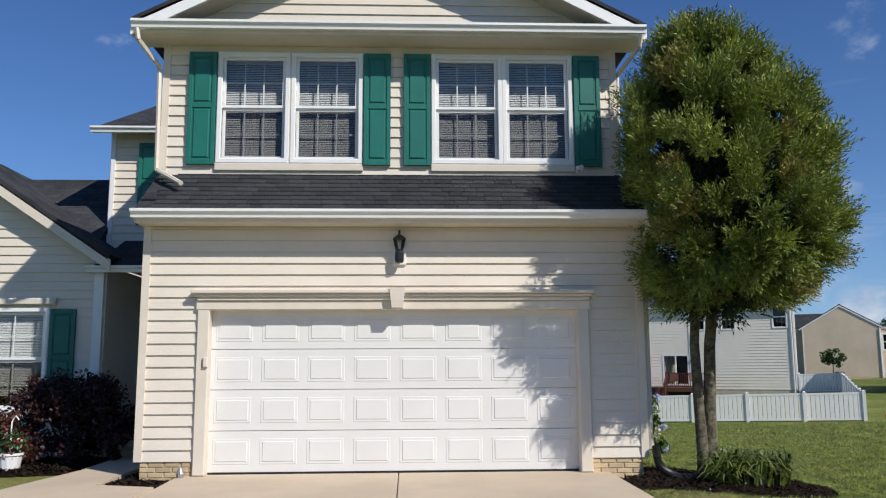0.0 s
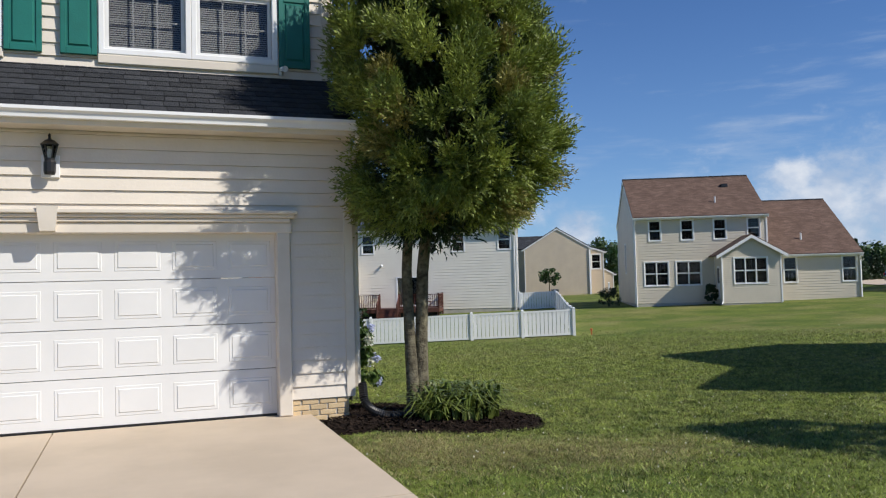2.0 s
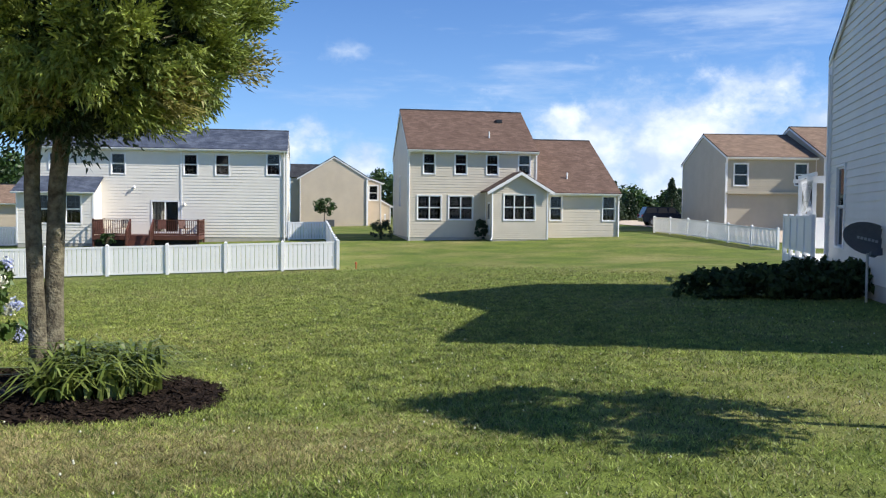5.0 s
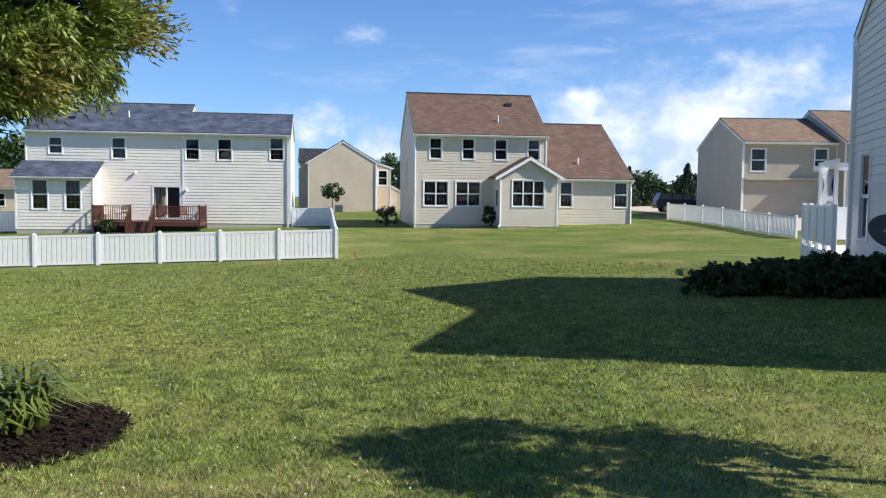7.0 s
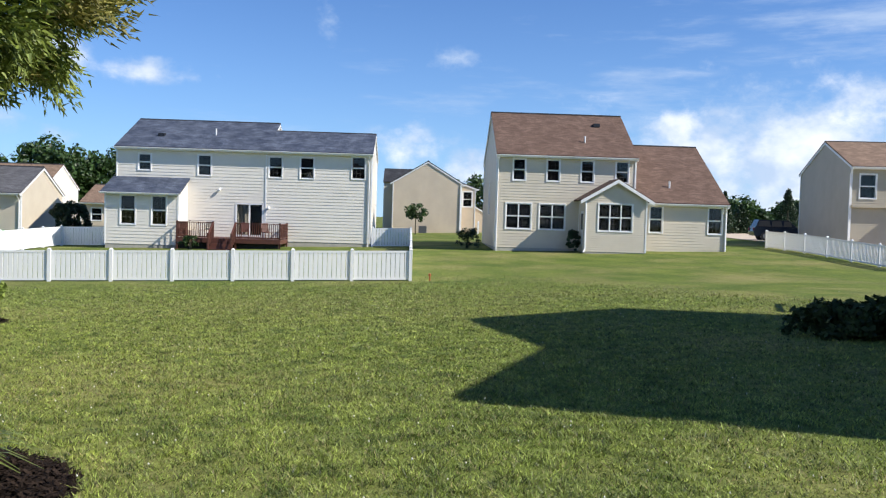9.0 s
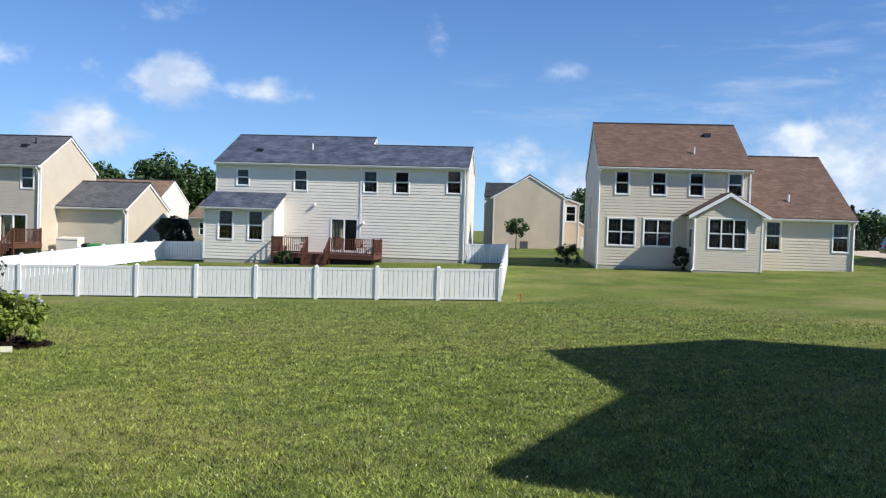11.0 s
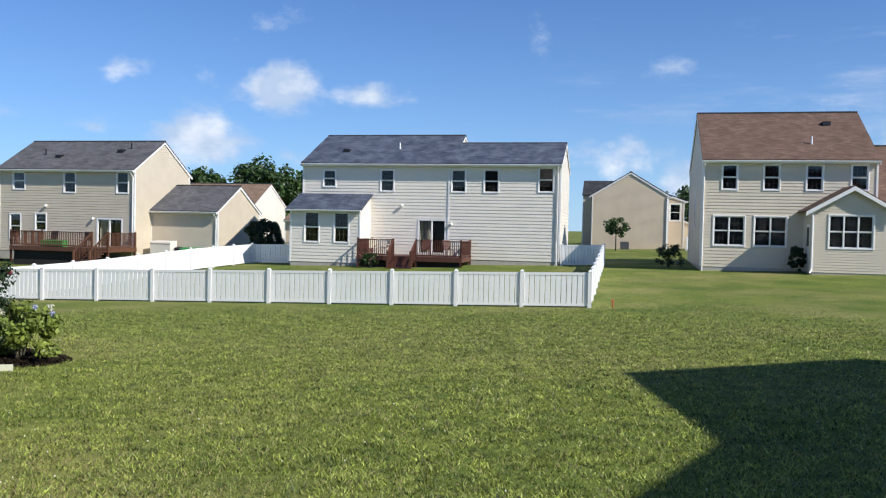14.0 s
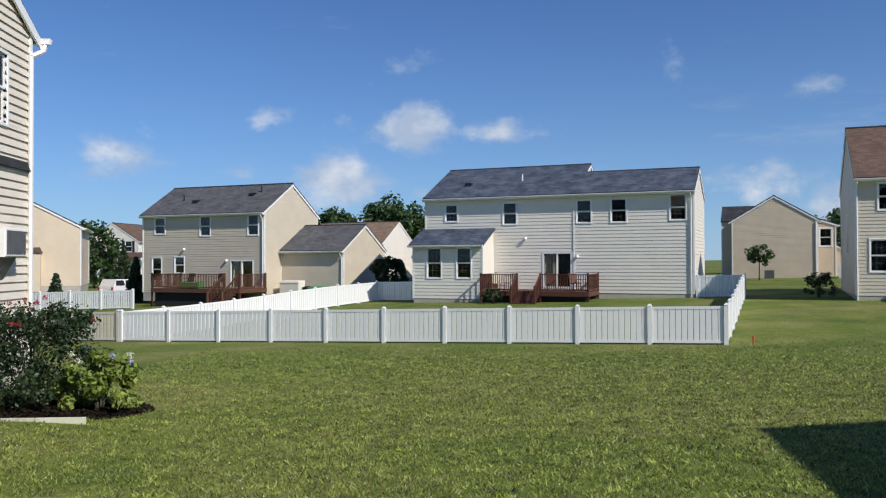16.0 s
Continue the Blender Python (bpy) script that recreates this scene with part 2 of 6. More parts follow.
M_ROOF_TAN = shingle_material("tan_shingle", (0.20, 0.135, 0.095), (0.26, 0.18, 0.125))
M_ROOF_GREY = shingle_material("grey_shingle", (0.085, 0.085, 0.09), (0.13, 0.13, 0.14))
M_CONCRETE = material("concrete", (0.62, 0.51, 0.385), (0.53, 0.435, 0.325), rough=0.9, scale=0.9, bump=0.25, bump_scale=160, spec=0.2)
M_FOUND = material("foundation", (0.48, 0.45, 0.39), (0.38, 0.36, 0.31), rough=0.9, scale=2.0, bump=0.3)
M_BRICK = material("buff_brick", (0.58, 0.44, 0.26), (0.50, 0.37, 0.21), rough=0.85, scale=9.0, bump=0.3, objrand=0.18)
M_MULCH = material("mulch", (0.030, 0.020, 0.014), (0.016, 0.010, 0.007), rough=0.95, scale=14.0, bump=0.9, bump_scale=60, island=0.5, spec=0.15)
M_LAWN = lawn_material("lawn", [(0.158, 0.194, 0.038), (0.088, 0.128, 0.024), (0.29, 0.25, 0.10)])
M_BARK = material("bark", (0.235, 0.210, 0.140), (0.062, 0.052, 0.036), rough=0.95, scale=13.0, bump=1.0, bump_scale=48, spec=0.2)
M_DECK = material("red_stained_wood", (0.115, 0.038, 0.022), (0.075, 0.026, 0.017), rough=0.6, scale=5.0, bump=0.2, objrand=0.2)
M_DECK_G = material("brown_stained_wood", (0.13, 0.055, 0.028), (0.085, 0.036, 0.02), rough=0.6, scale=5.0, bump=0.2, objrand=0.2)
M_NEEDLE = material("cypress_needles", (0.300, 0.355, 0.062), (0.108, 0.150, 0.030), rough=0.55, scale=2.2, island=0.4, trans=0.2)
M_TWIG_TIP = material("bronze_needles", (0.30, 0.27, 0.07), (0.19, 0.18, 0.045), rough=0.6, scale=2.0, island=0.35, trans=0.2)
M_LEAF = material("broad_leaf", (0.055, 0.105, 0.022), (0.028, 0.062, 0.014), rough=0.5, scale=0.8, island=0.45, trans=0.28)
M_LEAF_MID = material("mid_green_leaf", (0.115, 0.185, 0.040), (0.060, 0.105, 0.022), rough=0.5, scale=1.5, island=0.4, trans=0.25)
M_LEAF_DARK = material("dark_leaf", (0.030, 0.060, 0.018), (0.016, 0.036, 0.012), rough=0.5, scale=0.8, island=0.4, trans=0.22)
M_LEAF_LIME = material("lime_leaf", (0.27, 0.33, 0.06), (0.15, 0.21, 0.04), rough=0.5, scale=2.0, island=0.4, trans=0.3)
M_LEAF_RED = material("maroon_leaf", (0.045, 0.012, 0.014), (0.022, 0.008, 0.010), rough=0.55, scale=2.0, island=0.4, trans=0.2)
M_LEAF_BRICK = material("russet_leaf", (0.13, 0.045, 0.028), (0.06, 0.022, 0.016), rough=0.55, scale=2.0, island=0.4, trans=0.2)
M_BLADE = material("grass_blade", (0.340, 0.400, 0.080), (0.090, 0.132, 0.022), rough=0.5, scale=3.0, island=0.95, trans=0.2)
M_STRAW = material("dry_grass_blade", (0.47, 0.40, 0.19), (0.27, 0.24, 0.10), rough=0.7, scale=0.7, island=0.5, trans=0.2)
M_PINK = material("red_petal", (0.55, 0.05, 0.09), (0.42, 0.03, 0.05), rough=0.5, island=0.3, trans=0.2)
M_PETAL_BLUE = material("pale_blue_petal", (0.36, 0.42, 0.72), (0.50, 0.53, 0.70), rough=0.5, island=0.3, trans=0.2)
M_PETAL_WHITE = material("white_petal", (0.75, 0.74, 0.62), (0.66, 0.66, 0.52), rough=0.5, island=0.15, trans=0.2)
M_CAR = material("dark_blue_car_paint", (0.012, 0.018, 0.032), (0.010, 0.015, 0.028), rough=0.2, metallic=0.3)
M_CAR_WHITE = material("white_car_paint", (0.75, 0.75, 0.75), rough=0.25)
M_GREY = material("dish_grey", (0.10, 0.105, 0.115), (0.08, 0.085, 0.09), rough=0.5, bump=0.1)
M_METAL = material("galvanised", (0.45, 0.45, 0.45), (0.36, 0.36, 0.36), rough=0.4, metallic=0.7)
M_NAVY = material("navy_cloth", (0.012, 0.014, 0.030), (0.02, 0.02, 0.03), rough=0.9)
M_PLASTIC_GREEN = material("green_plastic", (0.05, 0.30, 0.07), rough=0.4)
M_ROAD = material("asphalt", (0.055, 0.055, 0.055), (0.045, 0.045, 0.045), rough=0.9, bump=0.3)


# ---- geometry kit ----
class Geo:
    """Collects vertices and faces, under a current matrix."""

    def __init__(self, m=None):
        self.v, self.f, self.uv, self.m = [], [], [], m or Matrix()

    def add(self, verts, faces, uvs=None):
        n = len(self.v)
        self.v += [tuple(self.m @ Vector(p)) for p in verts]
        self.f += [tuple(n + i for i in f) for f in faces]
        if uvs:
            self.uv += uvs
        return self

    def hexa(self, p):
        """Eight corners: bottom ring of four, then top ring of four."""
        return self.add(p, [(3, 2, 1, 0), (4, 5, 6, 7), (0, 1, 5, 4), (1, 2, 6, 5), (2, 3, 7, 6), (3, 0, 4, 7)])

    def box(self, x0, x1, y0, y1, z0, z1):
        return self.hexa([(x0, y0, z0), (x1, y0, z0), (x1, y1, z0), (x0, y1, z0), (x0, y0, z1), (x1, y0, z1), (x1, y1, z1), (x0, y1, z1)])

    def bevel_box(self, x0, x1, y0, y1, z0, z1, b):
        """A box whose front (-y) face is bevelled."""
        self.box(x0, x1, y0 + b, y1, z0, z1)
        return self.hexa([(x0 + b, y0, z0 + b), (x1 - b, y0, z0 + b), (x1, y0 + b, z0), (x0, y0 + b, z0), (x0 + b, y0, z1 - b), (x1 - b, y0, z1 - b), (x1, y0 + b, z1), (x0, y0 + b, z1)])

    def tube(self, pts, radii, n=8, cap=True):
        pts = [Vector(p) for p in pts]
        base, verts, faces = len(self.v), [], []
        for i, p in enumerate(pts):
            d = (pts[min(i + 1, len(pts) - 1)] - pts[max(i - 1, 0)]).normalized()
            a = d.cross(Vector((0, 0, 1)) if abs(d.z) < 0.9 else Vector((1, 0, 0))).normalized()
            b = d.cross(a)
            r = radii[i] if isinstance(radii, (list, tuple)) else radii
            verts += [p + (a * math.cos(k * math.tau / n) + b * math.sin(k * math.tau / n)) * r for k in range(n)]
        for i in range(len(pts) - 1):
            for k in range(n):
                k2 = (k + 1) % n
                faces.append((i * n + k, i * n + k2, (i + 1) * n + k2, (i + 1) * n + k))
        if cap:
            faces += [tuple(range(n - 1, -1, -1)), tuple(range((len(pts) - 1) * n, len(pts) * n))]
        return self.add(verts, faces)

    def lathe(self, profile, n=16, centre=(0, 0, 0)):
        """Rings of (radius, z) about a vertical axis."""
        verts, faces = [], []
        for r, z in profile:
            verts += [(centre[0] + r * math.cos(k * math.tau / n), centre[1] + r * math.sin(k * math.tau / n), centre[2] + z) for k in range(n)]
        for i in range(len(profile) - 1):
            for k in range(n):
                k2 = (k + 1) % n
                faces.append((i * n + k, i * n + k2, (i + 1) * n + k2, (i + 1) * n + k))
        faces += [tuple(range(n - 1, -1, -1)), tuple(range((len(profile) - 1) * n, len(profile) * n))]
        return self.add(verts, faces)


def mesh_of(name, geo, mat, smooth=False):
    me = bpy.data.meshes.new(name)
    me.from_pydata(geo.v, [], geo.f)
    if geo.uv:
        layer = me.uv_layers.new(name="UVMap")
        layer.data.foreach_set("uv", [c for uv in geo.uv for c in uv])
    me.materials.append(mat)
    if smooth:
        me.polygons.foreach_set("use_smooth", [True] * len(me.polygons))
    me.update()
    return me


def part(name, geo, mat, parent=None, label="", m=None, smooth=False, kind=""):
    me = mesh_of(name, geo, mat, smooth) if isinstance(geo, Geo) else geo
    ob = new(name, me)
    if parent:
        ob.parent = parent
    if m is not None:
        ob.matrix_basis = m
    return tagged(ob, label=label, kind=kind)


def thing(name, m, label, category, group="", kind=""):
    ob = new(name)
    ob.empty_display_size = 0.2
    ob.matrix_basis = m
    return tagged(ob, label=label, category=category, group=group, kind=kind)


def tri_mesh(name, verts, tris, mat, parent=None, label="", kind="stuff", m=None):
    """A large mesh from arrays of vertices and triangles."""
    me = bpy.data.meshes.new(name)
    v, f = np.asarray(verts, np.float32), np.asarray(tris, np.int32)
    me.vertices.add(len(v))
    me.vertices.foreach_set("co", v.ravel())
    me.loops.add(f.size)
    me.loops.foreach_set("vertex_index", f.ravel())
    me.polygons.add(len(f))
    me.polygons.foreach_set("loop_start", np.arange(0, f.size, f.shape[1], dtype=np.int32))
    me.polygons.foreach_set("loop_total", np.full(len(f), f.shape[1], np.int32))
    me.materials.append(mat)
    me.update(calc_edges=True)
    me.validate()
    ob = new(name, me)
    if parent:
        ob.parent = parent
    if m is not None:
        ob.matrix_basis = m
    return tagged(ob, label=label, kind=kind)


# ---- ground ----
DN, DE = Vector((0.4, 0.9165)), Vector((0.9165, -0.4))     # across the swale, and along it
PROFILE = [(-200, 0.1), (-20, 0.05), (0, 0.0), (12, -0.06), (20, -0.30), (30, -0.58), (39, -0.83), (46, -0.66), (53, -0.28), (60, -0.14), (80, 0.15), (200, 0.6), (3000, 2)]


def ground_z(x, y):
    """The lie of the land: a shallow swale along the back fences."""
    d, e = DN.x * x + DN.y * y, DE.x * x + DE.y * y
    xs, zs = [p[0] for p in PROFILE], [p[1] for p in PROFILE]
    z = sum(float(np.interp(d + o, xs, zs)) * w for o, w in ((-3, 0.25), (0, 0.5), (3, 0.25)))
    k = min(max((d - 5) / 30, 0), 1)
    z += 0.025 * (max(min(e, 45), -45) - 4) * k * k * (3 - 2 * k)
    # ground banked up to the house
    dx, dy = max(abs(x + 3.5) - 6.8, 0), max(9.6 - y, 0, y - 26)
    h = max(0.0, 1 - math.hypot(dx, dy) / 3.0)
    return z + 0.14 * h * h * (3 - 2 * h)


def build_ground():
    def axis(lo, hi, step, far):
        a = list(np.arange(lo, hi + 0.01, step))
        left, right, s = [], [], step
        while lo - s > -far:
            s *= 1.5
            left.append(lo - s)
        s = step
        while hi + s < far:
            s *= 1.5
            right.append(hi + s)
        return left[::-1] + a + right
    xs, ys = axis(-40, 70, 0.8, 2500), axis(-20, 90, 0.8, 2500)
    v = [(x, y, ground_z(x, y)) for y in ys for x in xs]
    n = len(xs)
    f = [(j * n + i, j * n + i + 1, (j + 1) * n + i + 1, (j + 1) * n + i) for j in range(len(ys) - 1) for i in range(n - 1)]
    me = bpy.data.meshes.new("ground")
    me.from_pydata(v, [], f)
    me.polygons.foreach_set("use_smooth", [True] * len(f))
    me.materials.append(M_LAWN)
    return tagged(new("ground", me), "mown suburban lawn, green with dry straw patches", "lawn", kind="structure")


build_ground()


# ---- house kit ----
def siding(g, u0, u1, z0, z1, holes=(), course=0.13, lip=0.016, th=0.14, lim=None, pieces=None):
    """Lapped boards, each a wedge as deep as the wall, cut round the openings. lim(z): the span left under a gable."""
    k = 0
    while z0 + k * course < z1 - 1e-4:
        zb, zt = z0 + k * course, min(z0 + (k + 1) * course, z1)
        cuts = sorted({zb, zt, *[h[i] for h in holes for i in (2, 3) if zb + 1e-4 < h[i] < zt - 1e-4]})
        for a, b in zip(cuts, cuts[1:]):
            spans = [(u0, u1)]
            for hu0, hu1, hz0, hz1 in holes:
                if hz0 < (a + b) / 2 < hz1:
                    spans = [s for p, q in spans for s in ((p, min(q, hu0)), (max(p, hu1), q)) if s[1] - s[0] > 1e-3]
            for p, q in spans:
                pb, qb, pt, qt = p, q, p, q
                if lim:
                    (la, ra), (lb, rb) = lim(a), lim(b)
                    pb, qb, pt, qt = max(p, la), min(q, ra), max(p, lb), min(q, rb)
                    if qb - pb < 0.02:
                        continue
                    if qt < pt:
                        pt = qt = (pt + qt) / 2
                ya, yb = -lip * (1 - (a - zb) / course), -lip * (1 - (b - zb) / course)
                tgt = g
                if pieces is not None:
                    tgt = Geo(g.m)
                    pieces.append(tgt)
                drip = min(lip * 0.3, 0.008) if a == zb and k else 0.0
                back = 0.25 * lip * (b - zb) / course
                if lim is None and b == zt and zt < z1 - 1e-4 and b - a > 0.04:
                    # a shadow gap under the next board's lip
                    gap = lip * 0.45
                    prof = [(ya, a - drip), (yb + back, b - gap), (gap * 2, b - gap), (gap * 2, b), (th, b), (th, a)]
                    n = len(prof)
                    tgt.add([(p, y, z) for y, z in prof] + [(q, y, z) for y, z in prof], [tuple(range(n - 1, -1, -1)), tuple(range(n, 2 * n))] + [(i, (i + 1) % n, n + (i + 1) % n, n + i) for i in range(n)])
                    continue
                tgt.hexa([(pb, ya, a - drip), (qb, ya, a - drip), (qb, th, a), (pb, th, a), (pt, yb + back, b), (qt, yb + back, b), (qt, th, b), (pt, th, b)])
        k += 1


def ring(g, u0, u1, z0, z1, loops):
    """A frame round an opening, as one mesh. loops: (how far outside the opening, depth), from the outer back edge round to the inner."""
    v, f = [], []
    for o, y in loops:
        v += [(u0 - o, y, z0 - o), (u1 + o, y, z0 - o), (u1 + o, y, z1 + o), (u0 - o, y, z1 + o)]
    n = len(loops)
    for i in range(n):
        j = (i + 1) % n
        f += [(i * 4 + k, i * 4 + (k + 1) % 4, j * 4 + (k + 1) % 4, j * 4 + k) for k in range(4)]
    g.add(v, f)


def window(parent, wall_m, u0, u1, z0, z1, grid=(3, 2), lower_grid=True, cols=1, casing=0.07, blind=0.0, mat=None, name="window", glass=None):
    """A double-hung window in a wall: frame and sashes, panes, muntins, and a blind where one hangs."""
    mat = mat or M_WHITE
    MUN = 0.009
    g = Geo(wall_m)
    c = casing
    ring(g, u0, u1, z0, z1, [(c, 0.10), (c, -0.033), (c - 0.012, -0.045), (0.012, -0.045), (0.0, -0.033), (0.0, 0.10)])
    ob = part(name, g, mat, parent)
    w = (u1 - u0) / cols
    for k in range(cols):
        a, b = u0 + k * w, u0 + (k + 1) * w
        if k:
            s = Geo(wall_m)
            s.bevel_box(a - 0.035, a + 0.035, -0.03, 0.1, z0, z1, 0.01)
            part("mullion", s, mat, ob)
        zm = (z0 + z1) / 2
        for lo, hi, y in ((z0, zm, 0.03), (zm, z1, 0.0)):
            s = Geo(wall_m)
            r = 0.04
            ring(s, a + r, b - r, lo + r, hi - r, [(r, y + 0.035), (r, y), (0.0, y), (-0.004, y + 0.035)])
            sash = part("sash", s, mat, ob)
            s = Geo(wall_m)
            if grid and (lower_grid or lo > z0 + 0.01):
                nx, nz = grid
                for i in range(1, nx):
                    x = a + r + (b - a - 2 * r) * i / nx
                    s.box(x - MUN, x + MUN, y + 0.021, y + 0.029, lo + r, hi - r)
                for i in range(1, nz):
                    z = lo + r + (hi - lo - 2 * r) * i / nz
                    s.box(a + r, b - r, y + 0.022, y + 0.028, z - MUN, z + MUN)
                part("muntin_grid", s, mat, ob, kind="stuff")
            p = Geo(wall_m)
            p.box(a + r - 0.005, b - r + 0.005, y + 0.015, y + 0.019, lo + r - 0.005, hi - r + 0.005)
            part("pane", p, glass or (M_GLASS_DIM if blind <= 0.6 else M_GLASS if lo > z0 + 0.01 else M_GLASS_SCREEN), ob).visible_shadow = False
        if blind:
            bl = Geo(wall_m)
            z = z1 - 0.05
            while z > z1 - (z1 - z0) * blind + 0.03:
                bl.add([(a + 0.02, 0.105, z), (b - 0.02, 0.105, z), (b - 0.02, 0.118, z + 0.022), (a + 0.02, 0.118, z + 0.022)], [(0, 1, 2, 3)])
                z -= 0.027
            bl.box(a + 0.015, b - 0.015, 0.10, 0.135, z1 - 0.05, z1 - 0.005)
            part("blind", bl, M_BLIND, ob, "white slatted blind", kind="stuff")
    # room as a near-black box: its dimness is in the colour
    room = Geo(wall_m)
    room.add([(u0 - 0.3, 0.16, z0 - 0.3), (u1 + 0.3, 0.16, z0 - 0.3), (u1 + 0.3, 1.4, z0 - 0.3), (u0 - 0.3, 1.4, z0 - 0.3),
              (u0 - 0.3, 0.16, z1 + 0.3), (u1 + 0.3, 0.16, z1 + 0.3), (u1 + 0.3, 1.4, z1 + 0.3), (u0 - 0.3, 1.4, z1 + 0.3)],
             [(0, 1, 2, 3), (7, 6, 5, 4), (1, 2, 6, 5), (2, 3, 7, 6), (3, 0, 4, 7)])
    part("room_behind", room, M_DARK, ob, "near-black box in place of the dim room")
    return ob


def roof_slab(parent, corners, mat, th=0.09, name="roof"):
    """A sloped slab: corners eave-left, eave-right, ridge-right, ridge-left as seen from outside."""
    p = [Vector(c) for c in corners]
    nrm = (p[1] - p[0]).cross(p[3] - p[0]).normalized()
    low = [q - nrm * th for q in p]
    ax = (p[1] - p[0]).normalized()
    up = nrm.cross(ax)
    uv = [((q - p[0]).dot(ax), (q - p[0]).dot(up)) for q in p]
    g = Geo()
    g.v = [tuple(q) for q in low + p]
    g.f = [(4, 5, 6, 7), (3, 2, 1, 0), (0, 1, 5, 4), (1, 2, 6, 5), (2, 3, 7, 6), (3, 0, 4, 7)]
    g.uv = [uv[0], uv[1], uv[2], uv[3], uv[3], uv[2], uv[1], uv[0]] + [(0.02, 0.02)] * 16
    return part(name, g, mat, parent)


def board(parent, a, b, height, thick, mat, name, out=(0, 0, 0)):
    """A straight trim board between a and b, hanging height below them."""
    a, b = Vector(a), Vector(b)
    d = (b - a).normalized()
    s = d.cross(Vector((0, 0, 1))).normalized() * thick / 2
    o = Vector(out)
    h = Vector((0, 0, -height))
    g = Geo()
    g.hexa([a - s + h + o, b - s + h + o, b + s + h + o, a + s + h + o, a - s + o, b - s + o, b + s + o, a + s + o])
    return part(name, g, mat, parent)


def gutter(parent, m, u0, u1, mat=None):
    """A K-style gutter along a local x line; its back at y = 0, its lip outward at -y, top at z = 0."""
    prof = [(0, 0), (0, -0.11), (-0.075, -0.11), (-0.085, -0.06), (-0.12, -0.035), (-0.12, 0), (-0.112, 0), (-0.112, -0.03), (-0.078, -0.055), (-0.07, -0.10), (-0.008, -0.10), (-0.008, 0)]
    g, n = Geo(m), len(prof)
    g.add([(u0, y, z) for y, z in prof] + [(u1, y, z) for y, z in prof], [(i, (i + 1) % n, n + (i + 1) % n, n + i) for i in range(n)] + [(0, 1, 2, 3, 4, 5), (n + 5, n + 4, n + 3, n + 2, n + 1, n)])
    return part("gutter", g, mat or M_WHITE, parent)


def downspout(parent, pts, mat=None, r=0.04):
    g = Geo()
    for a, b in zip(pts, pts[1:]):
        g.tube([a, b], r, 6)
    return part("downspout", g, mat or M_WHITE, parent)


def wall(parent, m, u0, u1, z0, z1, mat, holes=(), course=0.13, lim=None, name="wall", base=None, lip=0.016, corner=True, trim=None, split=False):
    """A sided wall with corner boards and a foundation strip under it."""
    g = Geo(m)
    if split:
        ob, pieces = new(name), []
        ob.parent = parent
        siding(g, u0, u1, z0, z1, holes, course, lip=lip, lim=lim, pieces=pieces)
        for p in pieces:
            part("siding_board", p, mat, ob)
    else:
        siding(g, u0, u1, z0, z1, holes, course, lip=lip, lim=lim)
        ob = part(name, g, mat, parent, kind="stuff")
    if corner:
        for a in (u0, u1):
            top = z1 if not lim else corner
            c = Geo(m)
            c.box(a - 0.045, a + 0.045, -0.028, 0.05, z0, top)
            part("corner_board", c, trim or M_WHITE, ob)
    if base is not None:
        f = Geo(m)
        f.box(u0 + 0.02, u1 - 0.02, 0.01, 0.2, base, z0)
        part("foundation", f, M_FOUND, ob)
    return ob


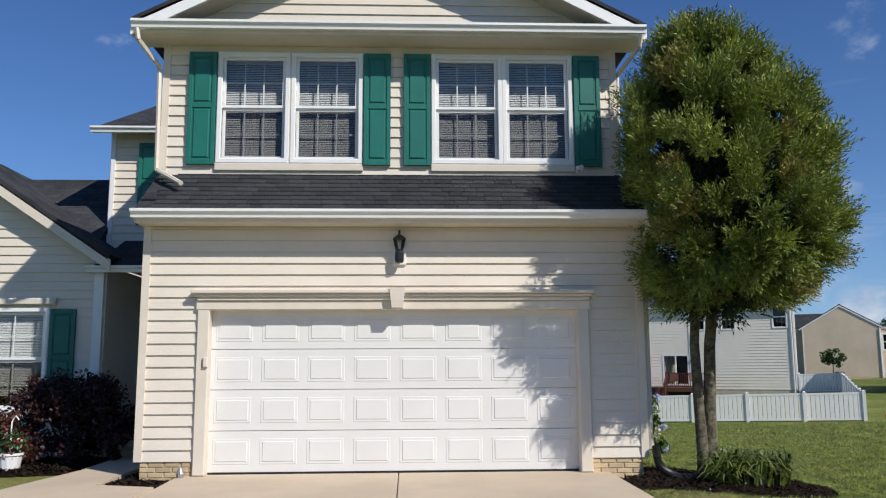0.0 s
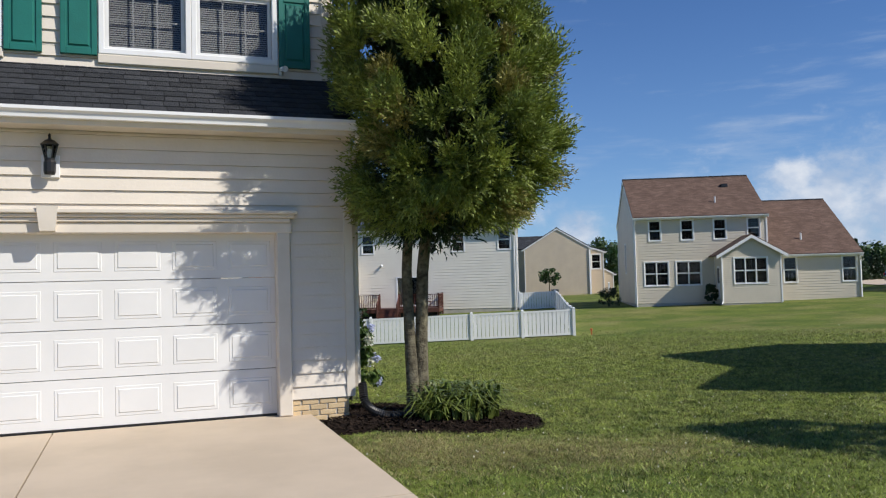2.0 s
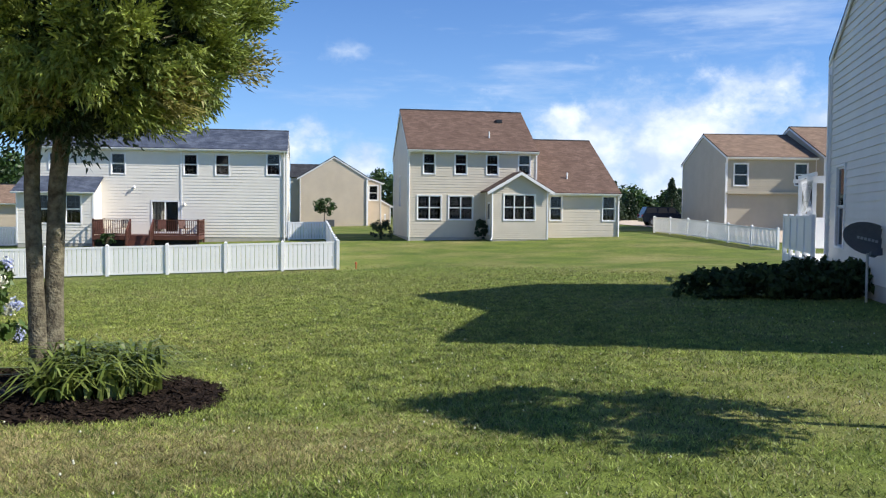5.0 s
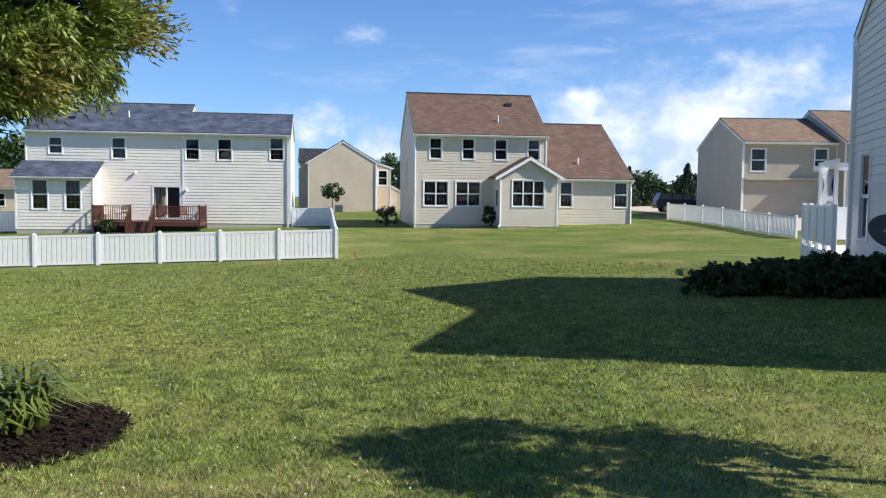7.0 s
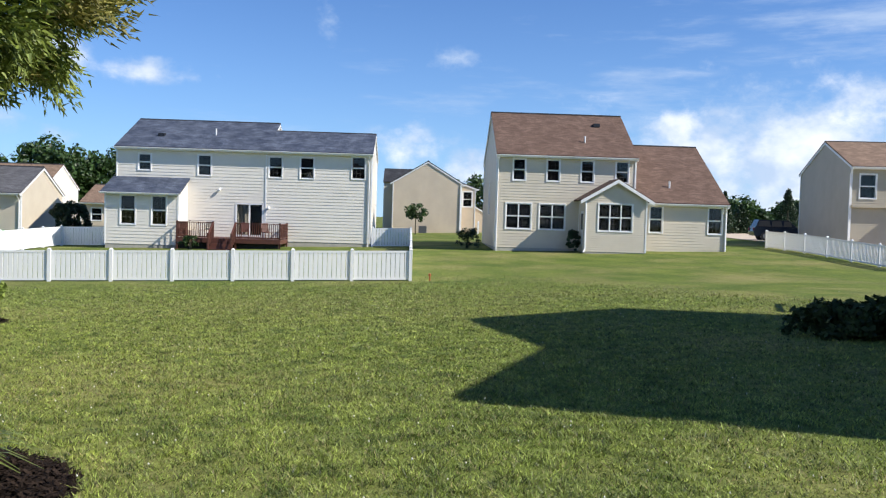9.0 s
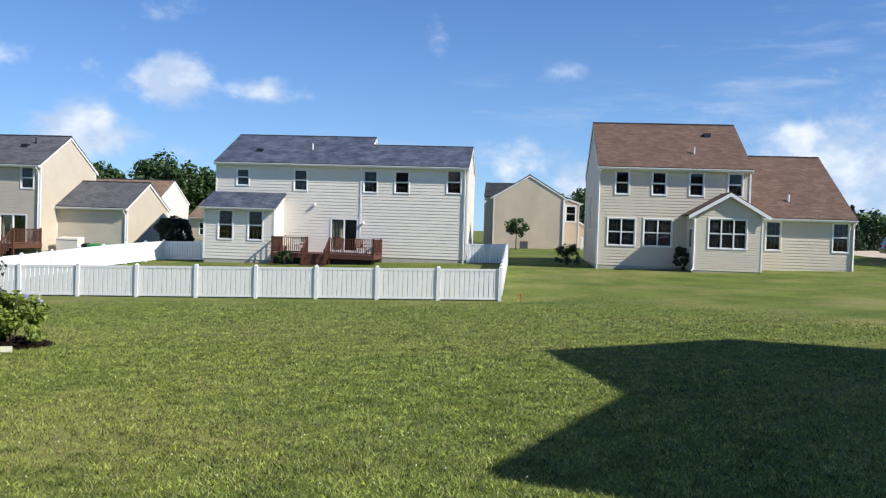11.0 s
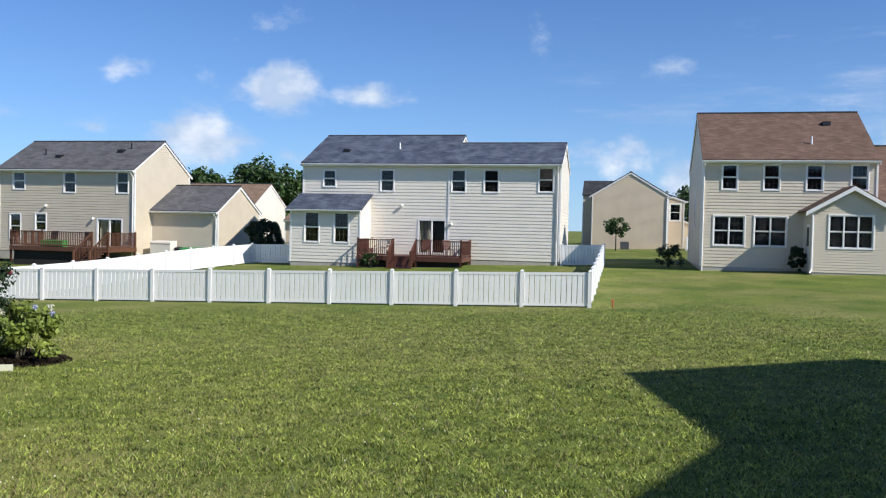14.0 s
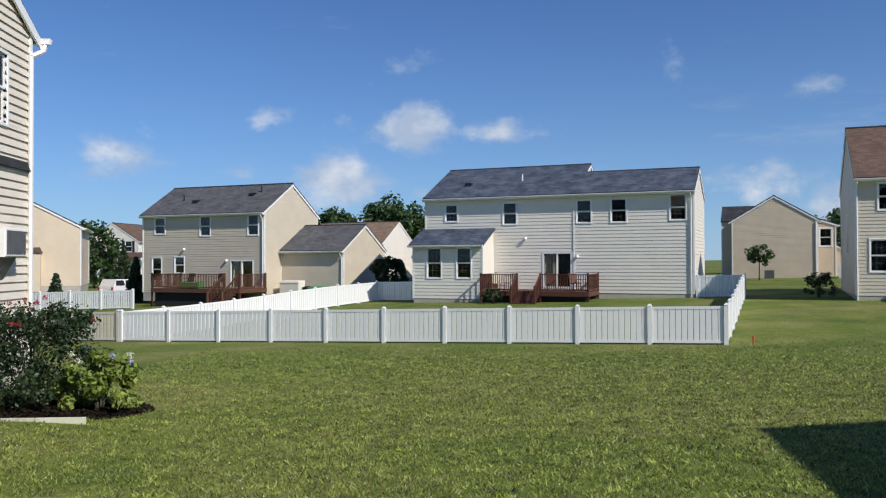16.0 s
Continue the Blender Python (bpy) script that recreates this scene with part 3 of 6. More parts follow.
def gabled_block(h, w, dep, base, z0, eave, rise, siding_mat, roof_mat, rear=(), right=(), left=(), over=0.3, course=0.13, x0=0.0, y0=0.0, lip=0.016, spout=None, skip_left=False, skip_right=False, split=False):
    """A block with its ridge along x. rear, right and left: openings (u0, u1, z0, z1) in those walls."""
    o = Matrix.Translation((x0, y0, 0))
    m_rear = o
    m_right = o @ pose(w, 0, 0, 0, 0, 90)
    m_left = o @ pose(0, dep, 0, 0, 0, -90)
    m_front = o @ pose(w, dep, 0, 0, 0, 180)
    wall(h, m_rear, 0, w, z0, eave, siding_mat, rear, course, base=base, lip=lip, split=split)
    slope = rise / (dep / 2)

    def lim(z):
        k = max(z - eave, 0) / slope
        return (k, dep - k)
    if not skip_right:
        wall(h, m_right, 0, dep, z0, eave + rise, siding_mat, right, course, lim=lim, base=base, lip=lip, corner=eave)
    if not skip_left:
        wall(h, m_left, 0, dep, z0, eave + rise, siding_mat, left, course, lim=lim, base=base, lip=lip, corner=eave)
    wall(h, m_front, 0, w, z0, eave, siding_mat, (), 0.5, base=base, lip=0.01)
    so = over * slope
    ridge_z = eave + rise + 0.05
    ez = eave - so + 0.1
    g = 0.08
    roof_slab(h, [o @ Vector(p) for p in ((-g, -over, ez), (w + g, -over, ez), (w + g, dep / 2, ridge_z), (-g, dep / 2, ridge_z))], roof_mat)
    roof_slab(h, [o @ Vector(p) for p in ((w + g, dep + over, ez), (-g, dep + over, ez), (-g, dep / 2, ridge_z), (w + g, dep / 2, ridge_z))], roof_mat)
    cap = Geo(o)
    cap.hexa([(-g, dep / 2 - 0.14, ridge_z - 0.06), (w + g, dep / 2 - 0.14, ridge_z - 0.06), (w + g, dep / 2 + 0.14, ridge_z - 0.06), (-g, dep / 2 + 0.14, ridge_z - 0.06),
              (-g, dep / 2 - 0.02, ridge_z + 0.025), (w + g, dep / 2 - 0.02, ridge_z + 0.025), (w + g, dep / 2 + 0.02, ridge_z + 0.025), (-g, dep / 2 + 0.02, ridge_z + 0.025)])
    part("ridge_cap", cap, M_ROOF_DARK, h)
    for x in (-g + 0.02, w + g - 0.02):
        if (x < 0 and skip_left) or (x > 0 and skip_right):
            continue
        board(h, o @ Vector((x, -over, ez - 0.075)), o @ Vector((x, dep / 2, ridge_z - 0.075)), 0.17, 0.04, M_WHITE, "rake_board")
        board(h, o @ Vector((x, dep / 2, ridge_z - 0.075)), o @ Vector((x, dep + over, ez - 0.075)), 0.17, 0.04, M_WHITE, "rake_board")
    sf = Geo(o)
    sf.box(-g, w + g, -over + 0.02, 0.0, ez - 0.2, ez - 0.17)
    sf.box(-g, w + g, -over, -over + 0.025, ez - 0.2, ez - 0.07)
    part("soffit", sf, M_WHITE, h)
    gutter(h, o @ Matrix.Translation((0, -over - 0.002, ez - 0.06)), -g, w + g)
    if spout is not None:
        downspout(h, [o @ Vector(p) for p in ((spout, -over - 0.05, ez - 0.15), (spout, -over - 0.05, ez - 0.25), (spout, -0.07, ez - 0.5), (spout, -0.07, base + 0.1), (spout, -0.25, base + 0.05))])
    return m_rear, m_right, m_left


# ---- the near house with its garage ----
def near_house():
    h = thing("house", Matrix(), "two-storey cream vinyl-sided house with white garage door and teal shutters", "house")
    Y0, Y1 = 10.74, 11.35
    # garage front
    m = pose(0, Y0, 0)
    pieces = []
    siding(Geo(m), -3.3, 3.3, 0.35, 3.42, [(-2.58, 2.58, 0.3, 2.40)], course=0.152, lip=0.019, pieces=pieces)
    front = new("wall")
    front.parent = h
    for p in pieces:
        part("siding_board", p, M_CREAM, front)
    for x in (-3.3, 3.3):
        part("corner_board", Geo(m).box(x - 0.05, x + 0.05, -0.03, 0.1, 0.35, 3.5), M_TRIM, h)
    fr = Geo(m)
    fr.box(-3.3, 3.3, -0.03, 0.1, 3.42, 3.55)
    part("frieze_board", fr, M_TRIM, h)
    # side wall of the garage
    wall(h, pose(3.3, Y0, 0, 0, 0, 90), 0.05, 6.5, 0.35, 4.2, M_CREAM, course=0.152, base=0.0, lim=lambda z: (0.05 + max(0, z - 3.70) / 0.72, 6.5), corner=3.7, trim=M_TRIM)
    wall(h, pose(-3.3, Y0 + 6.5, 0, 0, 0, -90), 0, 6.45, 0.35, 4.2, M_CREAM, course=0.152, base=0.0, lim=lambda z: (0, 6.45 - max(0, z - 3.70) / 0.72), corner=3.7, trim=M_TRIM)
    # brick footing under the siding
    for a, b in ((-3.28, -2.60), (2.60, 3.28)):
        base = part("footing", Geo(m).box(a + 0.01, b - 0.01, 0.012, 0.2, 0.0, 0.35), M_FOUND, h)
        for r in range(5):
            x = a + (0 if r % 2 else -0.1)
            while x < b - 0.03:
                x0, x1 = max(x, a), min(x + 0.2, b)
                if x1 - x0 > 0.03:
                    part("brick", Geo(m).bevel_box(x0 + 0.005, x1 - 0.005, 0.0, 0.1, 0.02 + r * 0.066, 0.02 + r * 0.066 + 0.057, 0.004), M_BRICK, base)
                x += 0.21
    # garage door surround
    tr = Geo(m)
    tr.bevel_box(-2.6, -2.44, -0.05, 0.16, 0.17, 2.36, 0.012)
    part("door_jamb", tr, M_TRIM, h)
    part("door_jamb", Geo(m).bevel_box(2.44, 2.6, -0.05, 0.16, 0.17, 2.36, 0.012), M_TRIM, h)
    head = part("door_header", Geo(m).bevel_box(-2.62, 2.62, -0.06, 0.16, 2.30, 2.42, 0.01), M_TRIM, h, "moulded cream lintel cornice")
    for w_, y_, z0_, z1_ in ((2.60, -0.09, 2.42, 2.47), (2.63, -0.12, 2.47, 2.51), (2.67, -0.16, 2.51, 2.56)):
        part("moulding", Geo(m).bevel_box(-w_, w_, y_, 0.1, z0_, z1_, 0.01), M_TRIM, head)
    ks = Geo(m)
    ks.hexa([(-0.045, -0.16, 2.32), (0.105, -0.16, 2.32), (0.105, -0.02, 2.32), (-0.045, -0.02, 2.32), (-0.075, -0.18, 2.585), (0.135, -0.18, 2.585), (0.135, -0.02, 2.585), (-0.075, -0.02, 2.585)])
    part("keystone", ks, M_TRIM, h)
    # sectional door of four panels rows, eight raised fields each
    door = new("garage_door")
    door.parent = h
    zs = [0.19 + i * (2.32 - 0.19) / 4 for i in range(5)]
    for r in range(4):
        g = Geo(m)
        z0, z1 = zs[r] + 0.004, zs[r + 1] - 0.004
        g.box(-2.45, 2.45, 0.135, 0.17, z0, z1)
        sec = part("door_section", g, M_DOOR, door)
        w = 4.9 / 8
        for k in range(8):
            a = -2.45 + k * w
            p = Geo(m)
            px0, px1, pz0, pz1 = a + 0.075, a + w - 0.075, z0 + 0.11, z1 - 0.11
            # raised rim round a sunk groove and a raised field
            p.bevel_box(px0 - 0.012, px1 + 0.012, 0.130, 0.14, pz0 - 0.012, pz1 + 0.012, 0.005)
            part("panel_rim", p, M_DOOR, sec)
            q = Geo(m)
            q.bevel_box(px0 + 0.022, px1 - 0.022, 0.122, 0.135, pz0 + 0.022, pz1 - 0.022, 0.0078)
            part("panel_field", q, M_DOOR, sec)
    part("door_seal", Geo(m).box(-2.45, 2.45, 0.13, 0.17, 0.165, 0.193), M_BLACK, door)
    part("door_handle", Geo(m).bevel_box(-2.50, -2.44, -0.09, -0.04, 1.55, 1.68, 0.01), M_TRIM, h, "small cream keypad box")
    # skirt roof over the garage
    roof_slab(h, [(-3.40, 10.38, 3.58), (3.36, 10.38, 3.58), (3.36, Y1 + 0.02, 4.28), (-3.40, Y1 + 0.02, 4.28)], M_ROOF_DARK, th=0.07, name="skirt_roof")
    part("soffit", Geo().box(-3.38, 3.34, 10.43, Y0 + 0.01, 3.42, 3.45), M_TRIM, h)
    part("fascia", Geo().box(-3.38, 3.34, 10.40, 10.43, 3.42, 3.55), M_TRIM, h)
    gutter(h, pose(0, 10.398, 3.585), -3.41, 3.37)
    shingles(h, (-3.40, 10.38, 3.585), (3.36, 10.38, 3.585), (-3.40, Y1, 4.275))
    # upper storey front
    m2 = pose(0, Y1, 0)
    wins = [(-2.52, -1.62), (-1.46, -0.56), (0.58, 1.48), (1.62, 2.52)]
    wz = (4.52, 6.04)
    holes = [(a, b, wz[0], wz[1]) for a, b in wins]
    upper = new("wall")
    upper.parent = h
    pieces = []
    siding(Geo(m2), -3.33, 3.20, 4.25, 6.35, holes, course=0.152, lip=0.019, pieces=pieces)
    for p in pieces:
        part("siding_board", p, M_CREAM, upper)
    for x in (-3.33, 3.2):
        part("corner_board", Geo(m2).box(x - 0.05, x + 0.05, -0.03, 0.1, 4.3, 6.3), M_TRIM, h)
    for (a, b) in wins:
        window(h, m2, a, b, wz[0], wz[1], grid=(3, 2), blind=1.0, casing=0.075)
    for a, b in ((-2.60, -0.48), (0.50, 2.60)):
        part("window_apron", Geo(m2).bevel_box(a, b, -0.05, 0.0, wz[0] - 0.185, wz[0] - 0.078, 0.01), M_TRIM, h)
        part("mullion_casing", Geo(m2).bevel_box((a + b) / 2 - 0.004, (a + b) / 2 + 0.004, -0.04, 0.02, wz[0] - 0.07, wz[1] + 0.07, 0.002), M_TRIM, h)
    for a, b in ((-3.00, -2.605), (-0.475, -0.085), (0.105, 0.495), (2.605, 2.995)):
        shutter(h, m2, a, b, 4.42, 6.10)
    # upper eave, gable and its return
    EZ = 6.33
    part("soffit", Geo().box(-3.66, 3.54, 10.93, Y1 + 0.1, EZ - 0.11, EZ - 0.08), M_TRIM, h)
    part("fascia", Geo().box(-3.66, 3.54, 10.90, 10.93, EZ - 0.11, EZ + 0.02), M_TRIM, h)
    gutter(h, pose(0, 10.898, EZ + 0.05), -3.70, 3.58)
    roof_slab(h, [(-3.66, 10.90, EZ + 0.04), (3.54, 10.90, EZ + 0.04), (3.54, Y1 + 0.02, EZ + 0.20), (-3.66, Y1 + 0.02, EZ + 0.20)], M_ROOF_DARK, th=0.05, name="eave_return")
    cx, sl = -0.06, 0.5
    gw = Geo(m2)
    siding(gw, -3.4, 3.3, EZ + 0.1, EZ + 0.1 + 3.3 * sl, (), course=0.152, lip=0.019, lim=lambda z: (cx - 3.4 + (z - EZ - 0.02) / sl, cx + 3.4 - (z - EZ - 0.02) / sl))
    part("gable_wall", gw, M_CREAM, h, kind="stuff")
    pk = EZ + 0.12 + 3.62 * sl
    for s in (-1, 1):
        a, b = (cx + s * 3.66, EZ + 0.10), (cx, pk)
        c = [(a[0], 10.86, a[1]), (a[0], 20.0, a[1]), (b[0], 20.0, b[1]), (b[0], 10.86, b[1])]
        if s < 0:
            c = [c[1], c[0], c[3], c[2]]
        roof_slab(h, c, M_ROOF_DARK)
        board(h, (a[0], 10.88, a[1] - 0.06), (b[0], 10.88, b[1] - 0.06), 0.2, 0.04, M_WHITE, "rake_board")
        sfg = Geo()
        sfg.hexa([(a[0], 10.88, a[1] - 0.24), (b[0], 10.88, b[1] - 0.24), (b[0], Y1, b[1] - 0.24), (a[0], Y1, a[1] - 0.24), (a[0], 10.88, a[1] - 0.21), (b[0], 10.88, b[1] - 0.21), (b[0], Y1, b[1] - 0.21), (a[0], Y1, a[1] - 0.21)])
        part("rake_soffit", sfg, M_TRIM, h)
    wall(h, pose(3.2, Y1, 0, 0, 0, 90), 0.05, 8.5, 4.3, 6.3, M_CREAM, course=0.152, trim=M_TRIM)
    wall(h, pose(-3.33, Y1 + 8.5, 0, 0, 0, -90), 0, 8.45, 4.3, 6.3, M_CREAM, course=0.152, trim=M_TRIM)
    downspout(h, [(-3.62, 10.84, 6.26), (-3.60, 10.86, 6.1), (-3.42, Y1 - 0.06, 5.85), (-3.40, Y1 - 0.06, 4.36), (-3.35, 11.15, 4.30), (-2.9, 10.75, 4.02)], M_TRIM, 0.034)
    downspout(h, [(3.52, 10.84, 6.26), (3.50, 10.9, 6.1), (3.30, Y1 + 0.1, 5.85), (3.28, Y1 + 0.1, 4.4), (3.25, 11.2, 4.32)], M_TRIM, 0.034)
    downspout(h, [(3.36, 10.34, 3.47), (3.37, 10.4, 3.38), (3.40, Y0 + 0.06, 3.2), (3.40, Y0 + 0.06, 0.45)], M_TRIM, r=0.04)
    # rear part of the house
    body_x, yb = 2.20, 25.1
    mside = pose(body_x, 15.5, 0, 0, 0, 90)
    sl2 = 0.55
    hole_side = [(8.0, 8.62, 4.3, 5.5)]
    wall(h, mside, 0, yb - 15.5, 0.3, 8.9, M_CREAM, hole_side, course=0.152, base=-0.4, lim=lambda z: (0, (yb - 15.5) - max(z - 6.22, 0) / sl2), corner=6.22, lip=0.03)
    window(h, mside, *hole_side[0], grid=(3, 2), blind=0.5)
    wall(h, pose(body_x, yb, 0, 0, 0, 180), 0, 12, 0.3, 6.22, M_CREAM, course=0.4, base=-0.4)
    roof_slab(h, [(body_x + 0.08, yb + 0.3, 6.17), (-3.0, yb + 0.3, 6.17), (-3.0, 19.9, 9.02), (body_x + 0.08, 19.9, 9.02)], M_ROOF_DARK)
    roof_slab(h, [(-3.0, 14.5, 6.17), (body_x + 0.08, 14.5, 6.17), (body_x + 0.08, 19.9, 9.02), (-3.0, 19.9, 9.02)], M_ROOF_DARK)
    board(h, (body_x + 0.08, yb + 0.3, 6.12), (body_x + 0.08, 19.9, 8.97), 0.2, 0.04, M_WHITE, "rake_board")
    gutter(h, pose(body_x, yb + 0.3, 6.15, 0, 0, 180), -0.25, 12)
    downspout(h, [(body_x + 0.15, yb + 0.36, 6.05), (body_x + 0.12, yb + 0.3, 5.9), (body_x + 0.06, yb - 0.08, 5.7), (body_x + 0.06, yb - 0.08, -0.2)], r=0.05)
    part("pent_roof", Geo().hexa([(body_x, 15.5, 3.55), (body_x + 0.085, 15.5, 3.55), (body_x + 0.085, yb, 3.55), (body_x, yb, 3.55), (body_x, 15.5, 3.72), (body_x + 0.02, 15.5, 3.72), (body_x + 0.02, yb, 3.72), (body_x, yb, 3.72)]), M_ROOF_DARK, h)
    return h


def shingles(h, a, b, c, course=0.145):
    """Rows of shingle tabs over a slope: eave from a to b, up towards c."""
    a, b, c = Vector(a), Vector(b), Vector(c)
    ax, up = (b - a).normalized(), (c - a)
    L, H = (b - a).length, up.length
    up.normalize()
    nrm = ax.cross(up)
    turn = Matrix((ax, up, nrm)).transposed().to_4x4()
    rng = random.Random(5)
    sizes = (0.17, 0.24, 0.31)
    tabs = [mesh_of("shingle", Geo().hexa([(0.002, 0, 0.004), (w - 0.002, 0, 0.004), (w - 0.002, course + 0.03, -0.01), (0.002, course + 0.03, -0.01), (0.004, 0.003, 0.020), (w - 0.004, 0.003, 0.020), (w - 0.004, course + 0.03, 0.004), (0.004, course + 0.03, 0.004)]), M_SHINGLE) for w in sizes]
    r = 0
    while r * course < H - 0.02:
        x = -rng.random() * 0.15
        while x < L - 0.12:
            k = rng.randrange(3)
            w = sizes[k]
            if x >= 0 and x + w <= L + 0.02:
                part("shingle", tabs[k], M_SHINGLE, h, m=Matrix.Translation(a + ax * x + up * (r * course) + nrm * (0.002 + rng.random() * 0.003)) @ turn)
            x += w
        r += 1


def shutter(h, m, a, b, z0, z1):
    g = Geo(m)
    g.box(a, b, -0.055, -0.02, z0, z1)
    ob = part("shutter", g, M_TEAL, h, "teal raised-panel shutter")
    r = 0.06
    zm = z0 + (z1 - z0) * 0.52
    st = Geo(m)
    for q in ((a, a + r, z0, z1), (b - r, b, z0, z1), (a + r, b - r, z0, z0 + r * 1.3), (a + r, b - r, z1 - r * 1.3, z1), (a + r, b - r, zm - r * 0.6, zm + r * 0.6)):
        st.bevel_box(q[0], q[1], -0.07, -0.05, q[2], q[3], 0.005)
    part("shutter_frame", st, M_TEAL, ob)
    for p, q in ((z0 + r * 1.3, zm - r * 0.6), (zm + r * 0.6, z1 - r * 1.3)):
        part("shutter_panel", Geo(m).bevel_box(a + r + 0.02, b - r - 0.02, -0.072, -0.05, p + 0.02, q - 0.02, 0.016), M_TEAL, ob)
    return ob


def left_wing():
    """The entry wing: a low gable, a bay above the entry and the porch between."""
    h = thing("house_wing", Matrix(), "single-storey cream entry wing with dark shingle roof and teal shutters", "house")
    Y = 14.0
    m = pose(0, Y, 0)
    hole = [(-7.5, -5.98, 0.9, 2.5)]
    wall(h, m, -10, -5.15, 0.3, 6.2, M_CREAM, hole, course=0.152, base=-0.2, lim=lambda z: (-10, min(-5.15, -5.15 - (z - 3.55) / 0.68)), corner=3.5, lip=0.02)
    window(h, m, *hole[0], grid=(3, 2), blind=0.9, casing=0.08)
    shutter(h, m, -5.88, -5.46, 0.85, 2.55)
    part("window_cornice", Geo(m).bevel_box(-7.7, -5.8, -0.10, 0.0, 2.62, 2.74, 0.02), M_TRIM, h)
    roof_slab(h, [(-4.85, Y - 0.3, 3.45), (-4.85, 19, 3.45), (-8.2, 19, 5.73), (-8.2, Y - 0.3, 5.73)], M_ROOF_DARK)
    roof_slab(h, [(-11.55, 19, 3.45), (-11.55, Y - 0.3, 3.45), (-8.2, Y - 0.3, 5.73), (-8.2, 19, 5.73)], M_ROOF_DARK)
    board(h, (-4.85, Y - 0.28, 3.37), (-8.2, Y - 0.28, 5.65), 0.2, 0.04, M_TRIM, "rake_board")
    roof_slab(h, [(-12, 14.4, 3.45), (-5.52, 14.4, 3.45), (-5.52, 17.0, 5.5), (-12, 17.0, 5.5)], M_ROOF_DARK)
    # bay above the entry
    mb = pose(0, 15.4, 0)
    hb = [(-4.42, -3.6, 4.4, 5.7)]
    wall(h, mb, -5.5, -3.2, 3.5, 6.08, M_CREAM, hb, course=0.152, lip=0.019)
    window(h, mb, *hb[0], grid=(3, 2))
    shutter(h, mb, -5.0, -4.52, 4.25, 5.85)
    wall(h, pose(-5.5, 19, 0, 0, 0, -90), 0, 3.6, 3.5, 6.08, M_CREAM, course=0.152)
    roof_slab(h, [(-5.75, 15.05, 6.08), (-3.0, 15.05, 6.08), (-3.0, 18.6, 8.15), (-4.4, 18.6, 8.15)], M_ROOF_DARK)
    gutter(h, pose(0, 15.05, 6.07), -5.8, -3.3)
    roof_slab(h, [(-5.2, 13.9, 3.30), (-3.3, 13.9, 3.30), (-3.3, 15.4, 3.95), (-5.2, 15.4, 3.95)], M_ROOF_DARK)
    gutter(h, pose(0, 13.9, 3.28), -5.3, -3.36)
    # porch
    mp = pose(0, 16.0, 0)
    dh = [(-4.75, -3.80, 0.3, 2.45)]
    wall(h, mp, -5.2, -3.3, 0.3, 3.3, M_CREAM, dh, course=0.152, lip=0.019, base=-0.2)
    wall(h, pose(-5.15, 16.0, 0, 0, 0, -90), -0.05, 1.95, 0.3, 3.3, M_CREAM, course=0.152, lip=0.019)
    part("porch_column", Geo().box(-5.18, -5.03, 13.95, 14.1, 0.2, 3.25), M_WHITE, h)
    d = Geo(mp)
    d.box(-4.75, -3.8, 0.03, 0.08, 0.3, 2.45)
    door = part("entry_door", d, M_WHITE, h)
    part("pane", Geo(mp).box(-4.55, -4.0, 0.02, 0.04, 0.6, 2.3), M_GLASS, door)
    part("porch_floor", Geo().box(-5.1, -3.35, 13.9, 16.0, 0.0, 0.25), M_CONCRETE, h)
    return h


near_house()
left_wing()


# ---- driveway and path ----
def slabs():
    d = thing("driveway", Matrix(), "pale tan concrete driveway with control joints", "driveway", kind="structure")
    ys = [-12.0, -8, -4, -0.4, 3.2, 6.9, 10.86]

    def zz(y):
        return 0.165 + (y - 10.7) * 0.0145
    for a, b in zip(ys, ys[1:]):
        for x0, x1 in ((-2.78, 0.045), (0.06, 2.82)):
            g = Geo()
            a2, b2 = a + 0.007, b - 0.007
            g.hexa([(x0, a2, zz(a) - 0.14), (x1, a2, zz(a) - 0.14), (x1, b2, zz(b) - 0.14), (x0, b2, zz(b) - 0.14), (x0, a2, zz(a)), (x1, a2, zz(a)), (x1, b2, zz(b)), (x0, b2, zz(b))])
            part("concrete_slab", g, M_CONCRETE, d)
    part("slab_bed", Geo().hexa([(-2.77, -12, -0.4), (2.81, -12, -0.4), (2.81, 10.8, -0.15), (-2.77, 10.8, -0.15), (-2.77, -12, zz(-12) - 0.03), (2.81, -12, zz(-12) - 0.03), (2.81, 10.8, zz(10.8) - 0.03), (-2.77, 10.8, zz(10.8) - 0.03)]), M_FOUND, d)
    p = thing("garden_path", Matrix(), "tan concrete path from driveway to porch", "path", kind="structure")
    g = Geo()
    outline = [(-2.79, 8.9), (-2.79, 9.75), (-3.55, 10.0), (-3.6, 13.88), (-4.4, 13.88), (-4.3, 11.5), (-4.6, 8.9)]
    n = len(outline)
    g.add([(x, y, 0.0) for x, y in outline] + [(x, y, 0.17) for x, y in outline], [tuple(range(n)), tuple(range(2 * n - 1, n - 1, -1))][::-1] + [((i + 1) % n, i, n + i, n + (i + 1) % n) for i in range(n)])
    part("path_slab", g, M_CONCRETE, p)


slabs()


